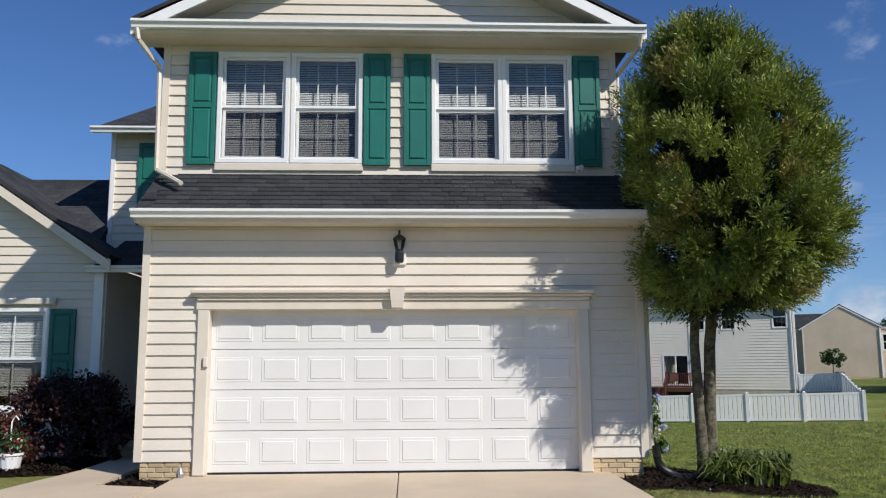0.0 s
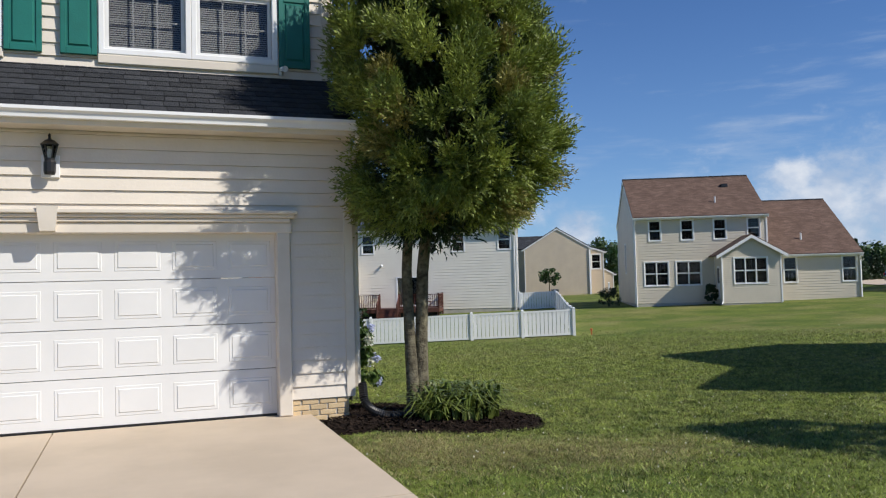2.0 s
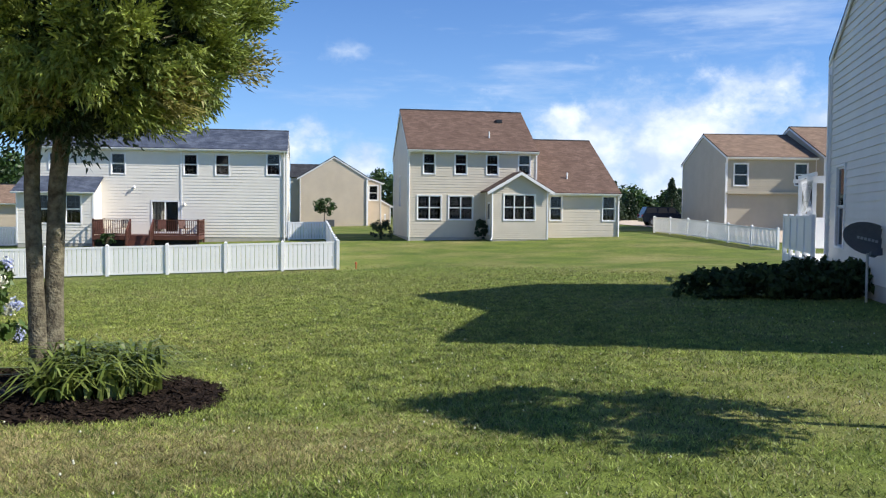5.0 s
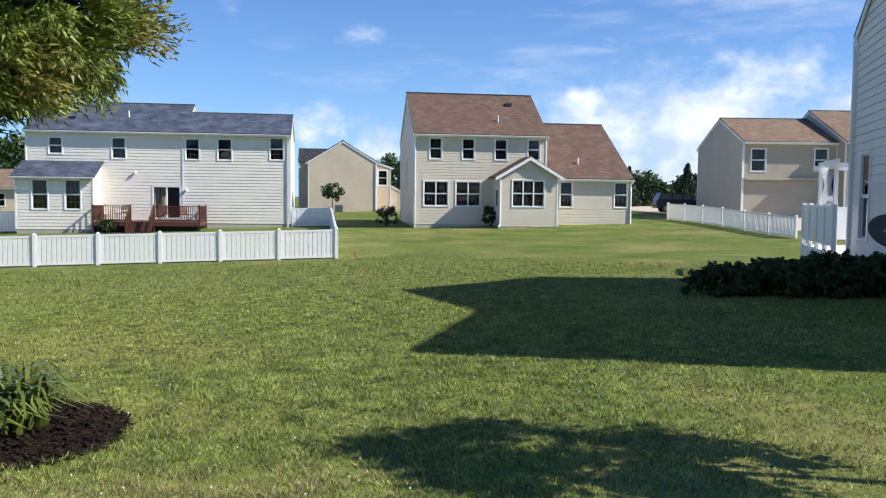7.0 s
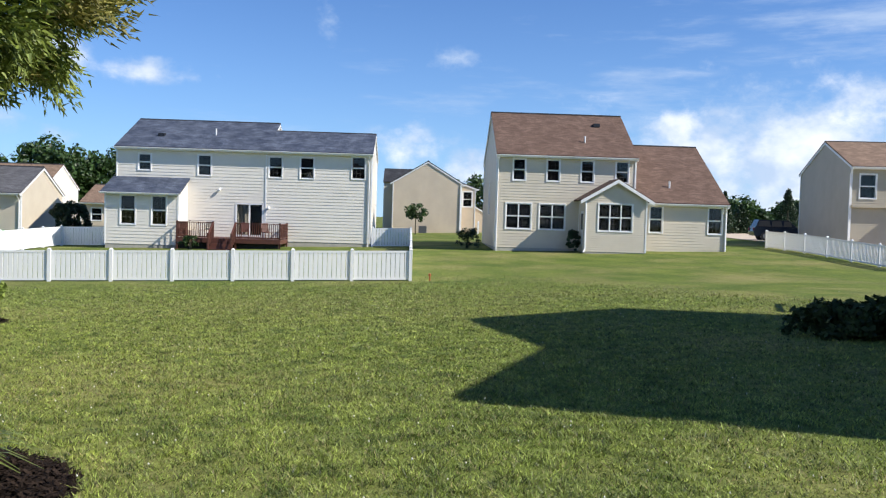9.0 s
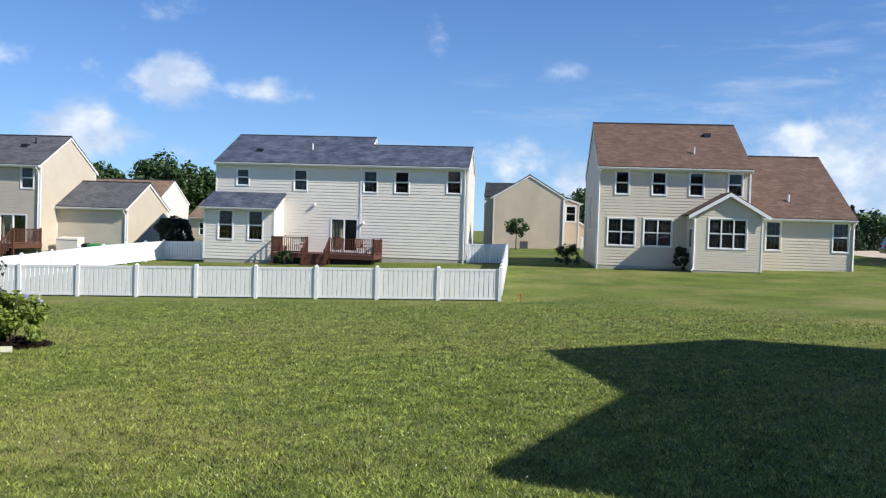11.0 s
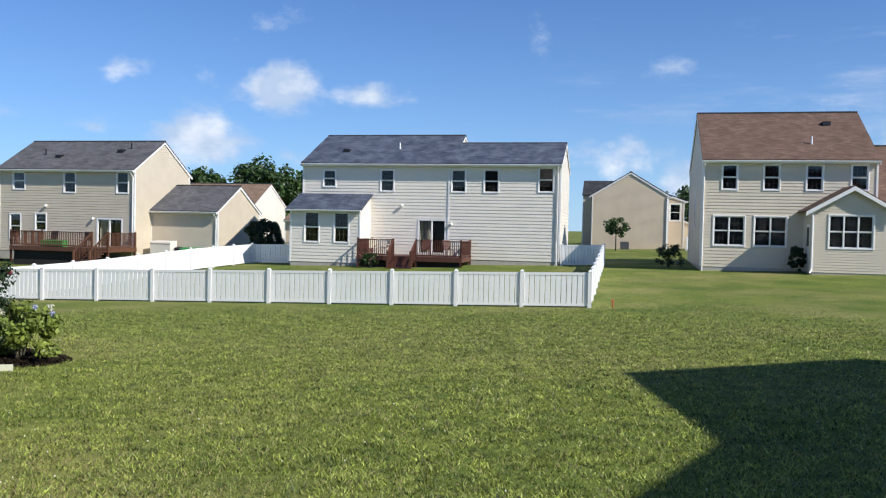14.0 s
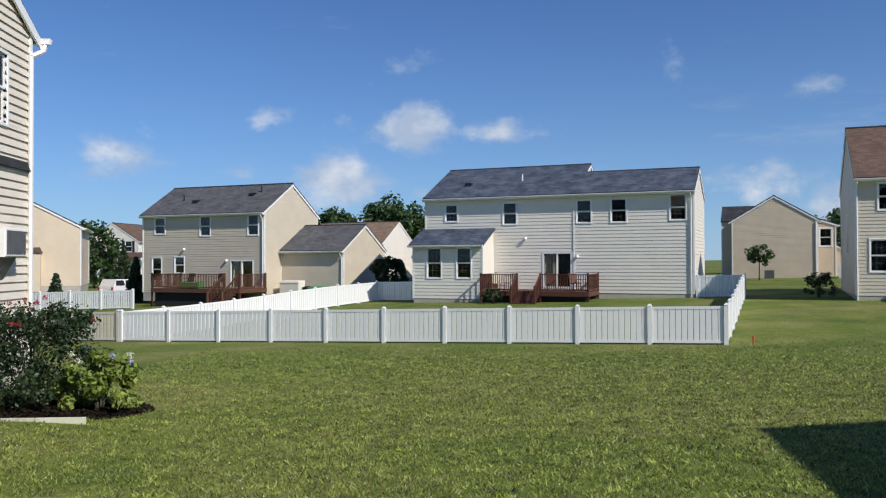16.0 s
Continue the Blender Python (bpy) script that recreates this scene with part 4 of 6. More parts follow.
# ---- neighbours ----
def house_pale():
    h = thing("house", pose(10.47, 60.85, 0, 0, 0, -26), "pale cream vinyl house with slate-blue shingle roof", "house", "houses behind the lawn")
    ups = [(2.26, 3.02, 4.30, 5.30), (6.0, 6.8, 4.06, 5.34), (10.47, 11.29, 4.06, 5.36), (12.46, 13.3, 4.06, 5.37), (15.73, 16.56, 4.12, 5.5)]
    sl = (8.45, 10.12, 0.30, 2.32)
    left, right = [u for u in ups if u[1] < 10.2], [u for u in ups if u[0] > 10.2]
    gabled_block(h, 9.4, 9.0, -0.75, 0.0, 5.8, 2.15, M_WHITE_SIDING, M_ROOF_BLUE, rear=[(a - 0.9, b - 0.9, c, d) for a, b, c, d in left + [sl] if a < 10.0], x0=0.9, split=True, course=0.2, lip=0.017)
    gabled_block(h, 6.7, 6.4, -0.75, 0.0, 5.8, 1.5, M_WHITE_SIDING, M_ROOF_BLUE, rear=[(a - 10.3, b - 10.3, c, d) for a, b, c, d in right], x0=10.3, skip_left=True, spout=6.55, split=True, course=0.2, lip=0.017)
    for u in ups:
        window(h, Matrix(), *u, grid=(3, 2), blind=0.5)
    slider(h, Matrix(), *sl)
    # sun room
    b = pose(0, -2.0, 0)
    bw = [(1.88, 2.75, 0.87, 2.62), (3.77, 4.63, 0.87, 2.62)]
    wall(h, b, 0.95, 5.35, -0.35, 2.85, M_WHITE_SIDING, bw, course=0.2, lip=0.017, base=-1.1)
    for u in bw:
        window(h, b, *u, grid=(3, 2))
    for mm, x in ((pose(5.35, -2.0, 0, 0, 0, 90), 0), (pose(0.95, 0, 0, 0, 0, -90), 1)):
        wall(h, mm, 0.04, 1.98, -0.35, 3.75, M_WHITE_SIDING, base=-1.1, corner=2.85, lim=(lambda z: (max(0, (z - 2.85) / 0.45), 2)) if not x else (lambda z: (0, 2 - max(0, (z - 2.85) / 0.45))))
    roof_slab(h, [(0.7, -2.3, 2.80), (5.5, -2.3, 2.80), (5.5, -0.02, 3.85), (0.7, -0.02, 3.85)], M_ROOF_BLUE)
    gutter(h, pose(0, -2.3, 2.79), 0.7, 5.5)
    roof_vents(h, [(3.2, 1.6), (6.6, 2.0)], 5.8, 2.15 / 4.5)
    wall_light(h, 10.5, 2.05)
    wall_light(h, 7.4, 3.13)
    return h


def slider(h, m, u0, u1, z0, z1):
    g = Geo(m)
    mid = (u0 + u1) / 2
    for a, b in ((u0 - 0.06, u0 + 0.04), (mid - 0.04, mid + 0.04), (u1 - 0.04, u1 + 0.06)):
        g.box(a, b, -0.03, 0.09, z0, z1 + 0.05)
    g.box(u0, u1, -0.03, 0.09, z1 - 0.04, z1 + 0.05)
    g.box(u0, u1, -0.03, 0.09, z0 - 0.04, z0 + 0.05)
    d = part("sliding_door", g, M_WHITE, h, "white-framed sliding glass door")
    for a, b in ((u0 + 0.04, mid - 0.04), (mid + 0.04, u1 - 0.04)):
        part("pane", Geo(m).box(a, b, 0.03, 0.036, z0 + 0.05, z1 - 0.04), M_GLASS, d).visible_shadow = False
    c = Geo(m)
    x = u0 + 0.08
    while x < mid - 0.1:
        c.add([(x, 0.2, z0 + 0.05), (x + 0.05, 0.25, z0 + 0.05), (x + 0.05, 0.25, z1 - 0.05), (x, 0.2, z1 - 0.05)], [(0, 1, 2, 3)])
        x += 0.09
    part("curtain", c, M_TAN, d, "half-drawn vertical blind")
    # near-black box, coloured to pass for the unlit room
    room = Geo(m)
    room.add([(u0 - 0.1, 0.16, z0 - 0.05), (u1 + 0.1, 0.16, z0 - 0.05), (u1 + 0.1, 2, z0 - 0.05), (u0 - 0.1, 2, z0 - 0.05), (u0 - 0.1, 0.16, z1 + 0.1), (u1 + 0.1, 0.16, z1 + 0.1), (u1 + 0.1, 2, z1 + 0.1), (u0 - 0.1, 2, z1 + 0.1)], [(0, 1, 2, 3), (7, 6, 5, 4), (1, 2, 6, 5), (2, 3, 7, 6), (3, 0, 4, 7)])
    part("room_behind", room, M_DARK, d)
    return d


def roof_vents(h, places, eave, slope, pipe=None):
    for i, (x, y) in enumerate(places):
        z = eave + 0.1 + y * slope
        g = Geo(Matrix.Translation((x, y, z)))
        if i % 2:
            g.tube([(0, 0, -0.1), (0, 0, 0.38)], 0.05, 8)
            part("vent_pipe", g, pipe or M_WHITE, h)
        else:
            g.hexa([(-0.2, -0.18, -0.1), (0.2, -0.18, -0.1), (0.2, 0.2, 0.0), (-0.2, 0.2, 0.0), (-0.2, -0.16, 0.12), (0.2, -0.16, 0.12), (0.2, 0.2, 0.14), (-0.2, 0.2, 0.14)])
            part("roof_vent", g, M_BLACK, h)


def wall_light(h, u, z):
    g = Geo()
    g.lathe([(0.0, -0.02), (0.07, -0.02), (0.09, 0.05), (0.05, 0.14), (0.0, 0.14)], 10, (u, -0.14, z))
    g.box(u - 0.05, u + 0.05, -0.1, 0.0, z + 0.02, z + 0.12)
    part("wall_light", g, M_WHITE, h)


def house_brown():
    h = thing("house", pose(31.2, 47.0, 0, 0, 0, -26), "greige vinyl house with brown shingle roofs and a gabled sun room", "house", "houses behind the lawn")
    ups = [(0.98, 1.70, 4.22, 5.48), (3.03, 3.77, 4.22, 5.48), (5.10, 5.84, 4.22, 5.48), (7.22, 7.96, 4.25, 5.5)]
    los = [(0.62, 2.12, 1.30, 2.80), (2.64, 4.18, 1.30, 2.80)]
    gabled_block(h, 8.4, 9.2, -0.4, 0.15, 5.85, 2.95, M_BSIDING, M_ROOF_BROWN, rear=ups + los, left=[(4.2, 4.9, 2.2, 4.2)], spout=0.05, split=True, course=0.17, lip=0.016)
    gabled_block(h, 5.65, 12.6, -0.4, 0.15, 3.2, 3.9, M_BSIDING, M_ROOF_BROWN, rear=[(0.95, 1.72, 1.30, 2.86), (4.55, 5.38, 1.30, 2.9)], x0=8.42, skip_left=True, spout=5.6, split=True, course=0.17, lip=0.016)
    for u in ups:
        window(h, Matrix(), *u, grid=(3, 2))
    for u in los:
        window(h, Matrix(), *u, grid=(3, 2), cols=2)
    window(h, pose(0, 9.2, 0, 0, 0, -90), 4.2, 4.9, 2.2, 4.2, grid=None)
    for a, b in ((0.95, 1.72), (4.55, 5.38)):
        window(h, Matrix.Translation((8.42, 0, 0)), a, b, 1.30, 2.88, grid=(3, 2))
    # gabled sun room
    b = pose(0, -2.0, 0)
    hole = [(5.80, 7.76, 1.32, 2.88)]
    wall(h, b, 5.05, 8.6, 0.1, 4.4, M_BSIDING, hole, base=-0.5, lim=lambda z: (5.05 + max(0, z - 3.2) / 0.62, 8.6 - max(0, z - 3.2) / 0.62), corner=3.15)
    window(h, b, *hole[0], grid=(3, 2), cols=3)
    ml = pose(5.05, 0, 0, 0, 0, -90)
    wall(h, ml, 0.02, 1.96, 0.1, 3.2, M_BSIDING, [(0.55, 1.35, 0.35, 2.45)], base=-0.5)
    d = part("door", Geo(ml).box(0.55, 1.35, 0.0, 0.08, 0.35, 2.45), M_WHITE, h)
    part("pane", Geo(ml).box(0.70, 1.20, -0.012, 0.0, 1.35, 2.3), M_BLACK, d)
    wall(h, pose(8.6, -2.0, 0, 0, 0, 90), 0.04, 1.98, 0.1, 3.2, M_BSIDING, base=-0.5)
    cx = 6.825
    pk = 3.2 + 1.775 * 0.62 + 0.06
    for s in (-1, 1):
        c = [(cx + s * 2.15, -2.3, 3.10), (cx + s * 2.15, 0.0, 3.10), (cx, 0.0, pk), (cx, -2.3, pk)]
        roof_slab(h, c if s > 0 else [c[1], c[0], c[3], c[2]], M_ROOF_BROWN)
        board(h, (cx + s * 2.15, -2.29, 3.05), (cx, -2.29, pk - 0.05), 0.2, 0.04, M_WHITE, "rake_board")
    downspout(h, [(4.98, -2.1, 3.0), (5.02, -2.08, 2.8), (5.02, -2.08, 0.2), (4.9, -2.3, 0.05)])
    roof_vents(h, [(6.6, 3.2), (5.5, 1.2)], 5.85, 2.95 / 4.6)
    part("vent_pipe", Geo().tube([(10.9, 1.3, 4.0), (10.9, 1.3, 4.5)], 0.06, 8), M_WHITE, h)
    return h


def house_tan():
    h = thing("house", pose(-9.39, 69.82, 0, 0, 0, -26), "tan vinyl house with grey shingle roof and attached garage", "house", "houses behind the lawn")
    ups = [(1.99, 2.85, 3.86, 4.97), (5.93, 6.76, 3.68, 4.99), (9.90, 10.70, 3.68, 5.02)]
    los = [(1.76, 2.55, 0.55, 2.15), (3.75, 4.54, 1.1, 2.2)]
    sl = (8.47, 10.29, 0.1, 1.95)
    gabled_block(h, 10.3, 6.8, -0.9, -0.3, 5.3, 2.1, M_TAN, M_ROOF_GREY, rear=[(a - 0.9, b - 0.9, c, d) for a, b, c, d in ups + los + [sl]], x0=0.9, spout=10.2, split=True, course=0.17, lip=0.016)
    for u in ups + los:
        window(h, Matrix(), *u, grid=(3, 2), lower_grid=u in los, blind=0.5 if u in ups else 0)
    slider(h, Matrix(), *sl)
    gabled_block(h, 4.9, 6.2, -0.9, -0.3, 2.7, 1.75, M_TAN, M_ROOF_GREY, x0=11.2, y0=2.0, skip_left=True, spout=4.8)
    roof_vents(h, [(4.6, 1.2), (3.3, 1.5)], 5.3, 0.62, M_BLACK)
    roof_vents(h, [(8.9, 1.9), (9.4, 2.3)], 5.3, 0.62, M_BLACK)
    wall_light(h, 4.6, 2.7)
    wall_light(h, 8.2, 1.9)
    return h


def house_beige():
    h = thing("house", pose(46.05, 77.92, 0.0, 0, 0, 64), "beige vinyl house with blank gable wall and dark roof", "house", "houses behind the lawn")
    gabled_block(h, 9.0, 7.0, -0.2, 0.25, 5.4, 2.15, M_BEIGE, M_ROOF_DARK, spout=None, course=0.2, lip=0.017)
    # set-back wing with one window, and the lower entry beside it
    side = [(1.75, 2.65, 3.1, 4.6)]
    gabled_block(h, 6.0, 3.0, -0.2, 0.25, 5.0, 0.55, M_BEIGE, M_ROOF_DARK, left=side, x0=1.6, y0=-1.5, course=0.2, lip=0.017)
    window(h, Matrix.Translation((1.6, -1.5, 0)) @ pose(0, 3.0, 0, 0, 0, -90), *side[0], grid=(2, 2), casing=0.12)
    gabled_block(h, 4.0, 2.4, -0.2, 0.25, 2.6, 0.7, M_BEIGE, M_ROOF_DARK, x0=2.6, y0=-2.6, course=0.2, lip=0.017)
    # dark cross roof rising behind the gable's far slope
    for a, b in ((2.2, 5.0), (7.8, 5.0)):
        roof_slab(h, [(a, 3.6 if a < b else 8.1, 5.45), (a, 8.1 if a < b else 3.6, 5.45), (b, 8.1 if a < b else 3.6, 7.0), (b, 3.6 if a < b else 8.1, 7.0)][::-1], M_ROOF_DARK)
    wall(h, pose(2.4, 8.0, 0, 0, 0, -90), 0.0, 1.0, 0.25, 5.4, M_BEIGE, course=0.2, lip=0.017, base=-0.2)
    part("downspout", Geo().tube([(-0.06, 0.12, 5.2), (-0.06, 0.12, -0.1)], 0.06, 6), M_WHITE, h)
    m = h.matrix_basis @ pose(-1.0, 3.9, 0.12)
    t = thing("air_conditioner", m, "grey outdoor air conditioning unit by the gable", "air conditioner")
    part("case", Geo().bevel_box(-0.4, 0.4, -0.4, 0.4, 0.0, 0.85, 0.03), M_GREY, t)
    for k in range(7):
        part("slat", Geo().box(-0.36, 0.36, -0.42, -0.40, 0.1 + k * 0.1, 0.15 + k * 0.1), M_METAL, t)
    return h


def house_far_right():
    h = thing("house", pose(53.8, 39.7, 0.6, 0, 0, -32.6), "olive-beige vinyl house with tan shingle roofs", "house", "houses behind the lawn")
    ups = [(0.55, 1.55, 3.3, 4.85), (5.05, 5.95, 3.35, 4.9)]
    gabled_block(h, 6.6, 9.4, -1.0, 0.0, 5.4, 2.0, M_OLIVE, M_ROOF_TAN, rear=ups, spout=-0.1)
    for u in ups:
        window(h, Matrix(), *u, grid=None)
    gabled_block(h, 6.5, 11.0, -1.0, 0.0, 5.4, 2.6, M_OLIVE, M_ROOF_TAN, rear=[(0.6, 1.5, 3.3, 4.85)], x0=6.6, y0=-1.2)
    window(h, Matrix.Translation((6.6, -1.2, 0)), 0.6, 1.5, 3.3, 4.85, grid=None)
    part("belly_band", Geo().box(0, 6.6, -0.30, -0.03, 2.68, 2.84), M_OLIVE, h)
    return h


def house_right():
    dep, th = 7.9, radians(49)
    ox, oy = 24.15 - dep * math.sin(th), 15.01 - dep * math.cos(th)
    h = thing("house", pose(ox, oy, -0.1, 0, 0, -49), "two-storey pale grey vinyl house seen by its gable wall", "house")
    wins = [(0.9, 1.75, 1.0, 3.0)]
    gabled_block(h, 11.0, dep, -0.4, 0.3, 6.05, 2.05, M_GREY_SIDING, M_ROOF_DARK, left=wins, course=0.2, lip=0.024, over=0.25)
    window(h, pose(0, dep, 0, 0, 0, -90), *wins[0], grid=None, blind=0.4)
    downspout(h, [(0.0, dep + 0.32, 5.85), (-0.04, dep + 0.2, 5.65), (-0.07, dep + 0.02, 5.5), (-0.07, dep + 0.02, 0.1)], r=0.05)
    # front wing, its ridge across
    w = thing("house_wing", h.matrix_basis @ pose(6.3, -4.5, 0, 0, 0, 90), "front-gabled wing of the pale grey house", "house")
    gabled_block(w, 8.2, 6.0, -0.4, 0.3, 6.28, 2.35, M_GREY_SIDING, M_ROOF_DARK, course=0.2)
    return h


house_pale()
house_brown()
house_tan()
house_beige()
house_far_right()
house_right()


# ---- fences ----
def vinyl_fence(points, label, height=1.2, open_=False, mat=None, pitch=2.44, board_w=0.178):
    """White vinyl fence along a line of points: posts with caps, rails and upright boards."""
    f = thing("fence", Matrix(), label, "fence", "vinyl fences")
    mat = mat or M_VINYL
    pm = Geo()
    pm.box(-0.063, 0.063, -0.063, 0.063, -0.3, height + 0.05)
    pm.hexa([(-0.075, -0.075, height + 0.05), (0.075, -0.075, height + 0.05), (0.075, 0.075, height + 0.05), (-0.075, 0.075, height + 0.05), (-0.02, -0.02, height + 0.11), (0.02, -0.02, height + 0.11), (0.02, 0.02, height + 0.11), (-0.02, 0.02, height + 0.11)])
    post_mesh = mesh_of("post", pm, mat)
    for (ax, ay), (bx, by) in zip(points, points[1:]):
        L = math.hypot(bx - ax, by - ay)
        n = max(1, round(L / pitch))
        yaw = math.degrees(math.atan2(by - ay, bx - ax))
        w = L / n
        nb = max(3, round((w - 0.14) / board_w))
        bw = (w - 0.13) / nb
        gap = 0.011 if not open_ else 0.024
        bm_ = mesh_of("fence_board", Geo().bevel_box(-bw / 2 + gap, bw / 2 - gap, -0.012, 0.012, 0.09, height - 0.07, 0.006), mat)
        rm = mesh_of("rail", Geo().box(-w / 2 + 0.064, w / 2 - 0.064, -0.022, 0.022, -0.045, 0.045), mat)
        for k in range(n + 1):
            x, y = ax + (bx - ax) * k / n, ay + (by - ay) * k / n
            part("post", post_mesh, mat, f, m=pose(x, y, ground_z(x, y), 0, 0, yaw))
            if k == n:
                break
            x2, y2 = ax + (bx - ax) * (k + 1) / n, ay + (by - ay) * (k + 1) / n
            z0, z1 = ground_z(x, y), ground_z(x2, y2)
            slope = math.degrees(math.atan2(z1 - z0, w))
            mid = pose((x + x2) / 2, (y + y2) / 2, (z0 + z1) / 2, 0, 0, yaw)
            for z in (0.10, height - 0.03):
                part("rail", rm, mat, f, m=mid @ pose(0, 0, z, 0, -slope, 0))
            for b in range(nb):
                u = -w / 2 + 0.065 + bw * (b + 0.5)
                part("fence_board", bm_, mat, f, m=mid @ pose(u, 0, (z1 - z0) * u / w, 0, 0, 0))
    return f


def local_w(u, y):
    c, s = math.cos(radians(-26)), math.sin(radians(-26))
    return (10.47 + u * c - y * s, 60.85 + u * s + y * c)


FC, FL = (19.43, 34.2), (-1.9, 43.5)
vinyl_fence([FL, FC], "white vinyl privacy fence along the back lawn")
vinyl_fence([FC, local_w(19.6, 0.0), local_w(17.15, 0.0)], "white vinyl fence beside the pale house")
vinyl_fence([FL, local_w(-2.5, 0.0), local_w(0.85, -0.4)], "sunlit white vinyl fence between two back yards")
vinyl_fence([(FL[0] - 0.15, FL[1] + 0.06), (-11.0, 47.5)], "cream vinyl picket fence continuing the line", open_=True, mat=M_TRIM)
vinyl_fence([(49.5, 42.6), (43.0, 28.6)], "white vinyl picket fence behind the far yard", height=1.1, open_=True, board_w=0.13)


# ---- plants ----
def leaf_cloud(rng, centres, radii, per, size, flat=0.35, outward=True, droop=0.0):
    """Leaf quads scattered in clumps; returns vertices and quads."""
    c = np.repeat(np.asarray(centres, float), per, 0)
    r = np.repeat(np.asarray(radii, float), per)[:, None]
    n = len(c)
    d = rng.normal(size=(n, 3))
    d /= np.linalg.norm(d, axis=1)[:, None]
    p = c + d * r * (rng.random((n, 1)) ** 0.45)
    nrm = d + rng.normal(size=(n, 3)) * 0.7 + np.array([0, 0, flat])
    nrm /= np.linalg.norm(nrm, axis=1)[:, None]
    a = np.cross(nrm, rng.normal(size=(n, 3)))
    a /= np.linalg.norm(a, axis=1)[:, None]
    b = np.cross(nrm, a)
    b[:, 2] -= droop
    s = size * (0.6 + 0.8 * rng.random((n, 1)))
    v = np.stack([p - a * s * 0.5, p + b * s * 0.32, p + a * s * 0.5, p - b * s * 0.32], 1).reshape(-1, 3)
    return v, np.arange(len(v)).reshape(-1, 4)


def broad_tree(x, y, height, radius, label, mat, name="tree", seed=1, clumps=60, per=60, leaf=0.16, trunk=0.12, crown_from=0.3, z=None, group=""):
    """Tapered trunk, limbs, and a crown of leaf clumps with gaps."""
    rng = np.random.default_rng(seed)
    z = ground_z(x, y) if z is None else z
    t = thing(name, pose(x, y, z), label, "tree", group)
    g = Geo()
    cz = height * crown_from
    g.tube([(0, 0, -0.1), (0.02 * height * 0.2, 0.01, cz), (0.03 * height * 0.3, 0.0, height * 0.85)], [trunk, trunk * 0.75, trunk * 0.2], 8)
    for k in range(7):
        a = k * 2.4
        zb = cz + (height - cz) * 0.08 * k
        g.tube([(0, 0, zb), (math.cos(a) * radius * 0.4, math.sin(a) * radius * 0.4, zb + height * 0.1), (math.cos(a) * radius * 0.75, math.sin(a) * radius * 0.75, zb + height * 0.2)], [trunk * 0.45, trunk * 0.25, trunk * 0.08], 6)
    part("trunk", g, M_BARK, t, smooth=True)
    cs, rs = [], []
    h2 = (height - cz) / 2
    while len(cs) < clumps:
        q = rng.normal(size=3)
        q /= np.linalg.norm(q)
        q *= 0.35 + 0.65 * rng.random() ** 0.5
        w = 1.0 - 0.35 * max(q[2], 0)
        cs.append((q[0] * radius * w, q[1] * radius * w, cz + h2 + q[2] * h2))
        rs.append(radius * (0.18 + 0.16 * rng.random()))
    v, f = leaf_cloud(rng, cs, rs, per, leaf)
    tri_mesh("crown", v, f, mat, t)
    return t


def conifer(x, y, height, radius, label, seed=1, group=""):
    rng = np.random.default_rng(seed)
    t = thing("conifer", pose(x, y, ground_z(x, y)), label, "tree", group)
    part("trunk", Geo().tube([(0, 0, -0.1), (0, 0, height * 0.95)], [0.14, 0.02], 7), M_BARK, t)
    cs, rs = [], []
    for k in range(150):
        u = rng.random() ** 1.3
        zz = height * (0.06 + 0.92 * u)
        r = radius * (1 - u) * (0.5 + 0.5 * rng.random())
        a = rng.random() * 6.28
        cs.append((math.cos(a) * r, math.sin(a) * r, zz))
        rs.append(0.16 + 0.24 * radius * (1 - u))
    v, f = leaf_cloud(rng, cs, rs, 34, 0.17, flat=0.1, droop=0.3)
    tri_mesh("crown", v, f, M_LEAF_DARK, t)
    return t


def shrub(x, y, rx, ry, h, label, mat, seed=1, leaf=0.07, clumps=40, per=70, name="shrub", flowers=(), z=None, twigs=True):
    rng = np.random.default_rng(seed)
    t = thing(name, pose(x, y, (ground_z(x, y) if z is None else z)), label, "shrub")
    cs, rs = [], []
    for k in range(clumps):
        a, q, u = rng.random() * 6.28, rng.random() ** 0.5, rng.random() ** 0.7
        w = math.sqrt(max(0.05, 1 - (u * 0.85) ** 2))
        cs.append((math.cos(a) * rx * q * w, math.sin(a) * ry * q * w, h * (0.08 + 0.8 * u)))
        rs.append(min(rx, ry, h) * (0.14 + 0.16 * rng.random()))
    v, f = leaf_cloud(rng, cs, rs, per, leaf)
    tri_mesh("leaves", v, f, mat, t)
    if twigs:
        g = Geo()
        for k in range(14):
            a, q = rng.random() * 6.28, 0.7 * rng.random()
            g.tube([(0, 0, -0.05), (math.cos(a) * rx * q * 0.5, math.sin(a) * ry * q * 0.5, h * 0.4), (math.cos(a) * rx * q, math.sin(a) * ry * q, h * 0.8)], [0.014, 0.01, 0.004], 5)
        part("branch_work", g, M_BARK, t, kind="stuff")
    for fm, count, size, lo in flowers:
        for k in range(count):
            a, u = rng.random() * 6.28, lo + (1 - lo) * rng.random()
            w = math.sqrt(max(0.1, 1 - (u * 0.85) ** 2))
            c = (math.cos(a) * rx * w, math.sin(a) * ry * w, h * u)
            v, f = leaf_cloud(rng, [c], [size * 0.85], 80, size * 0.4)
            tri_mesh("flower_head", v, f, fm, t, kind="")
    return t


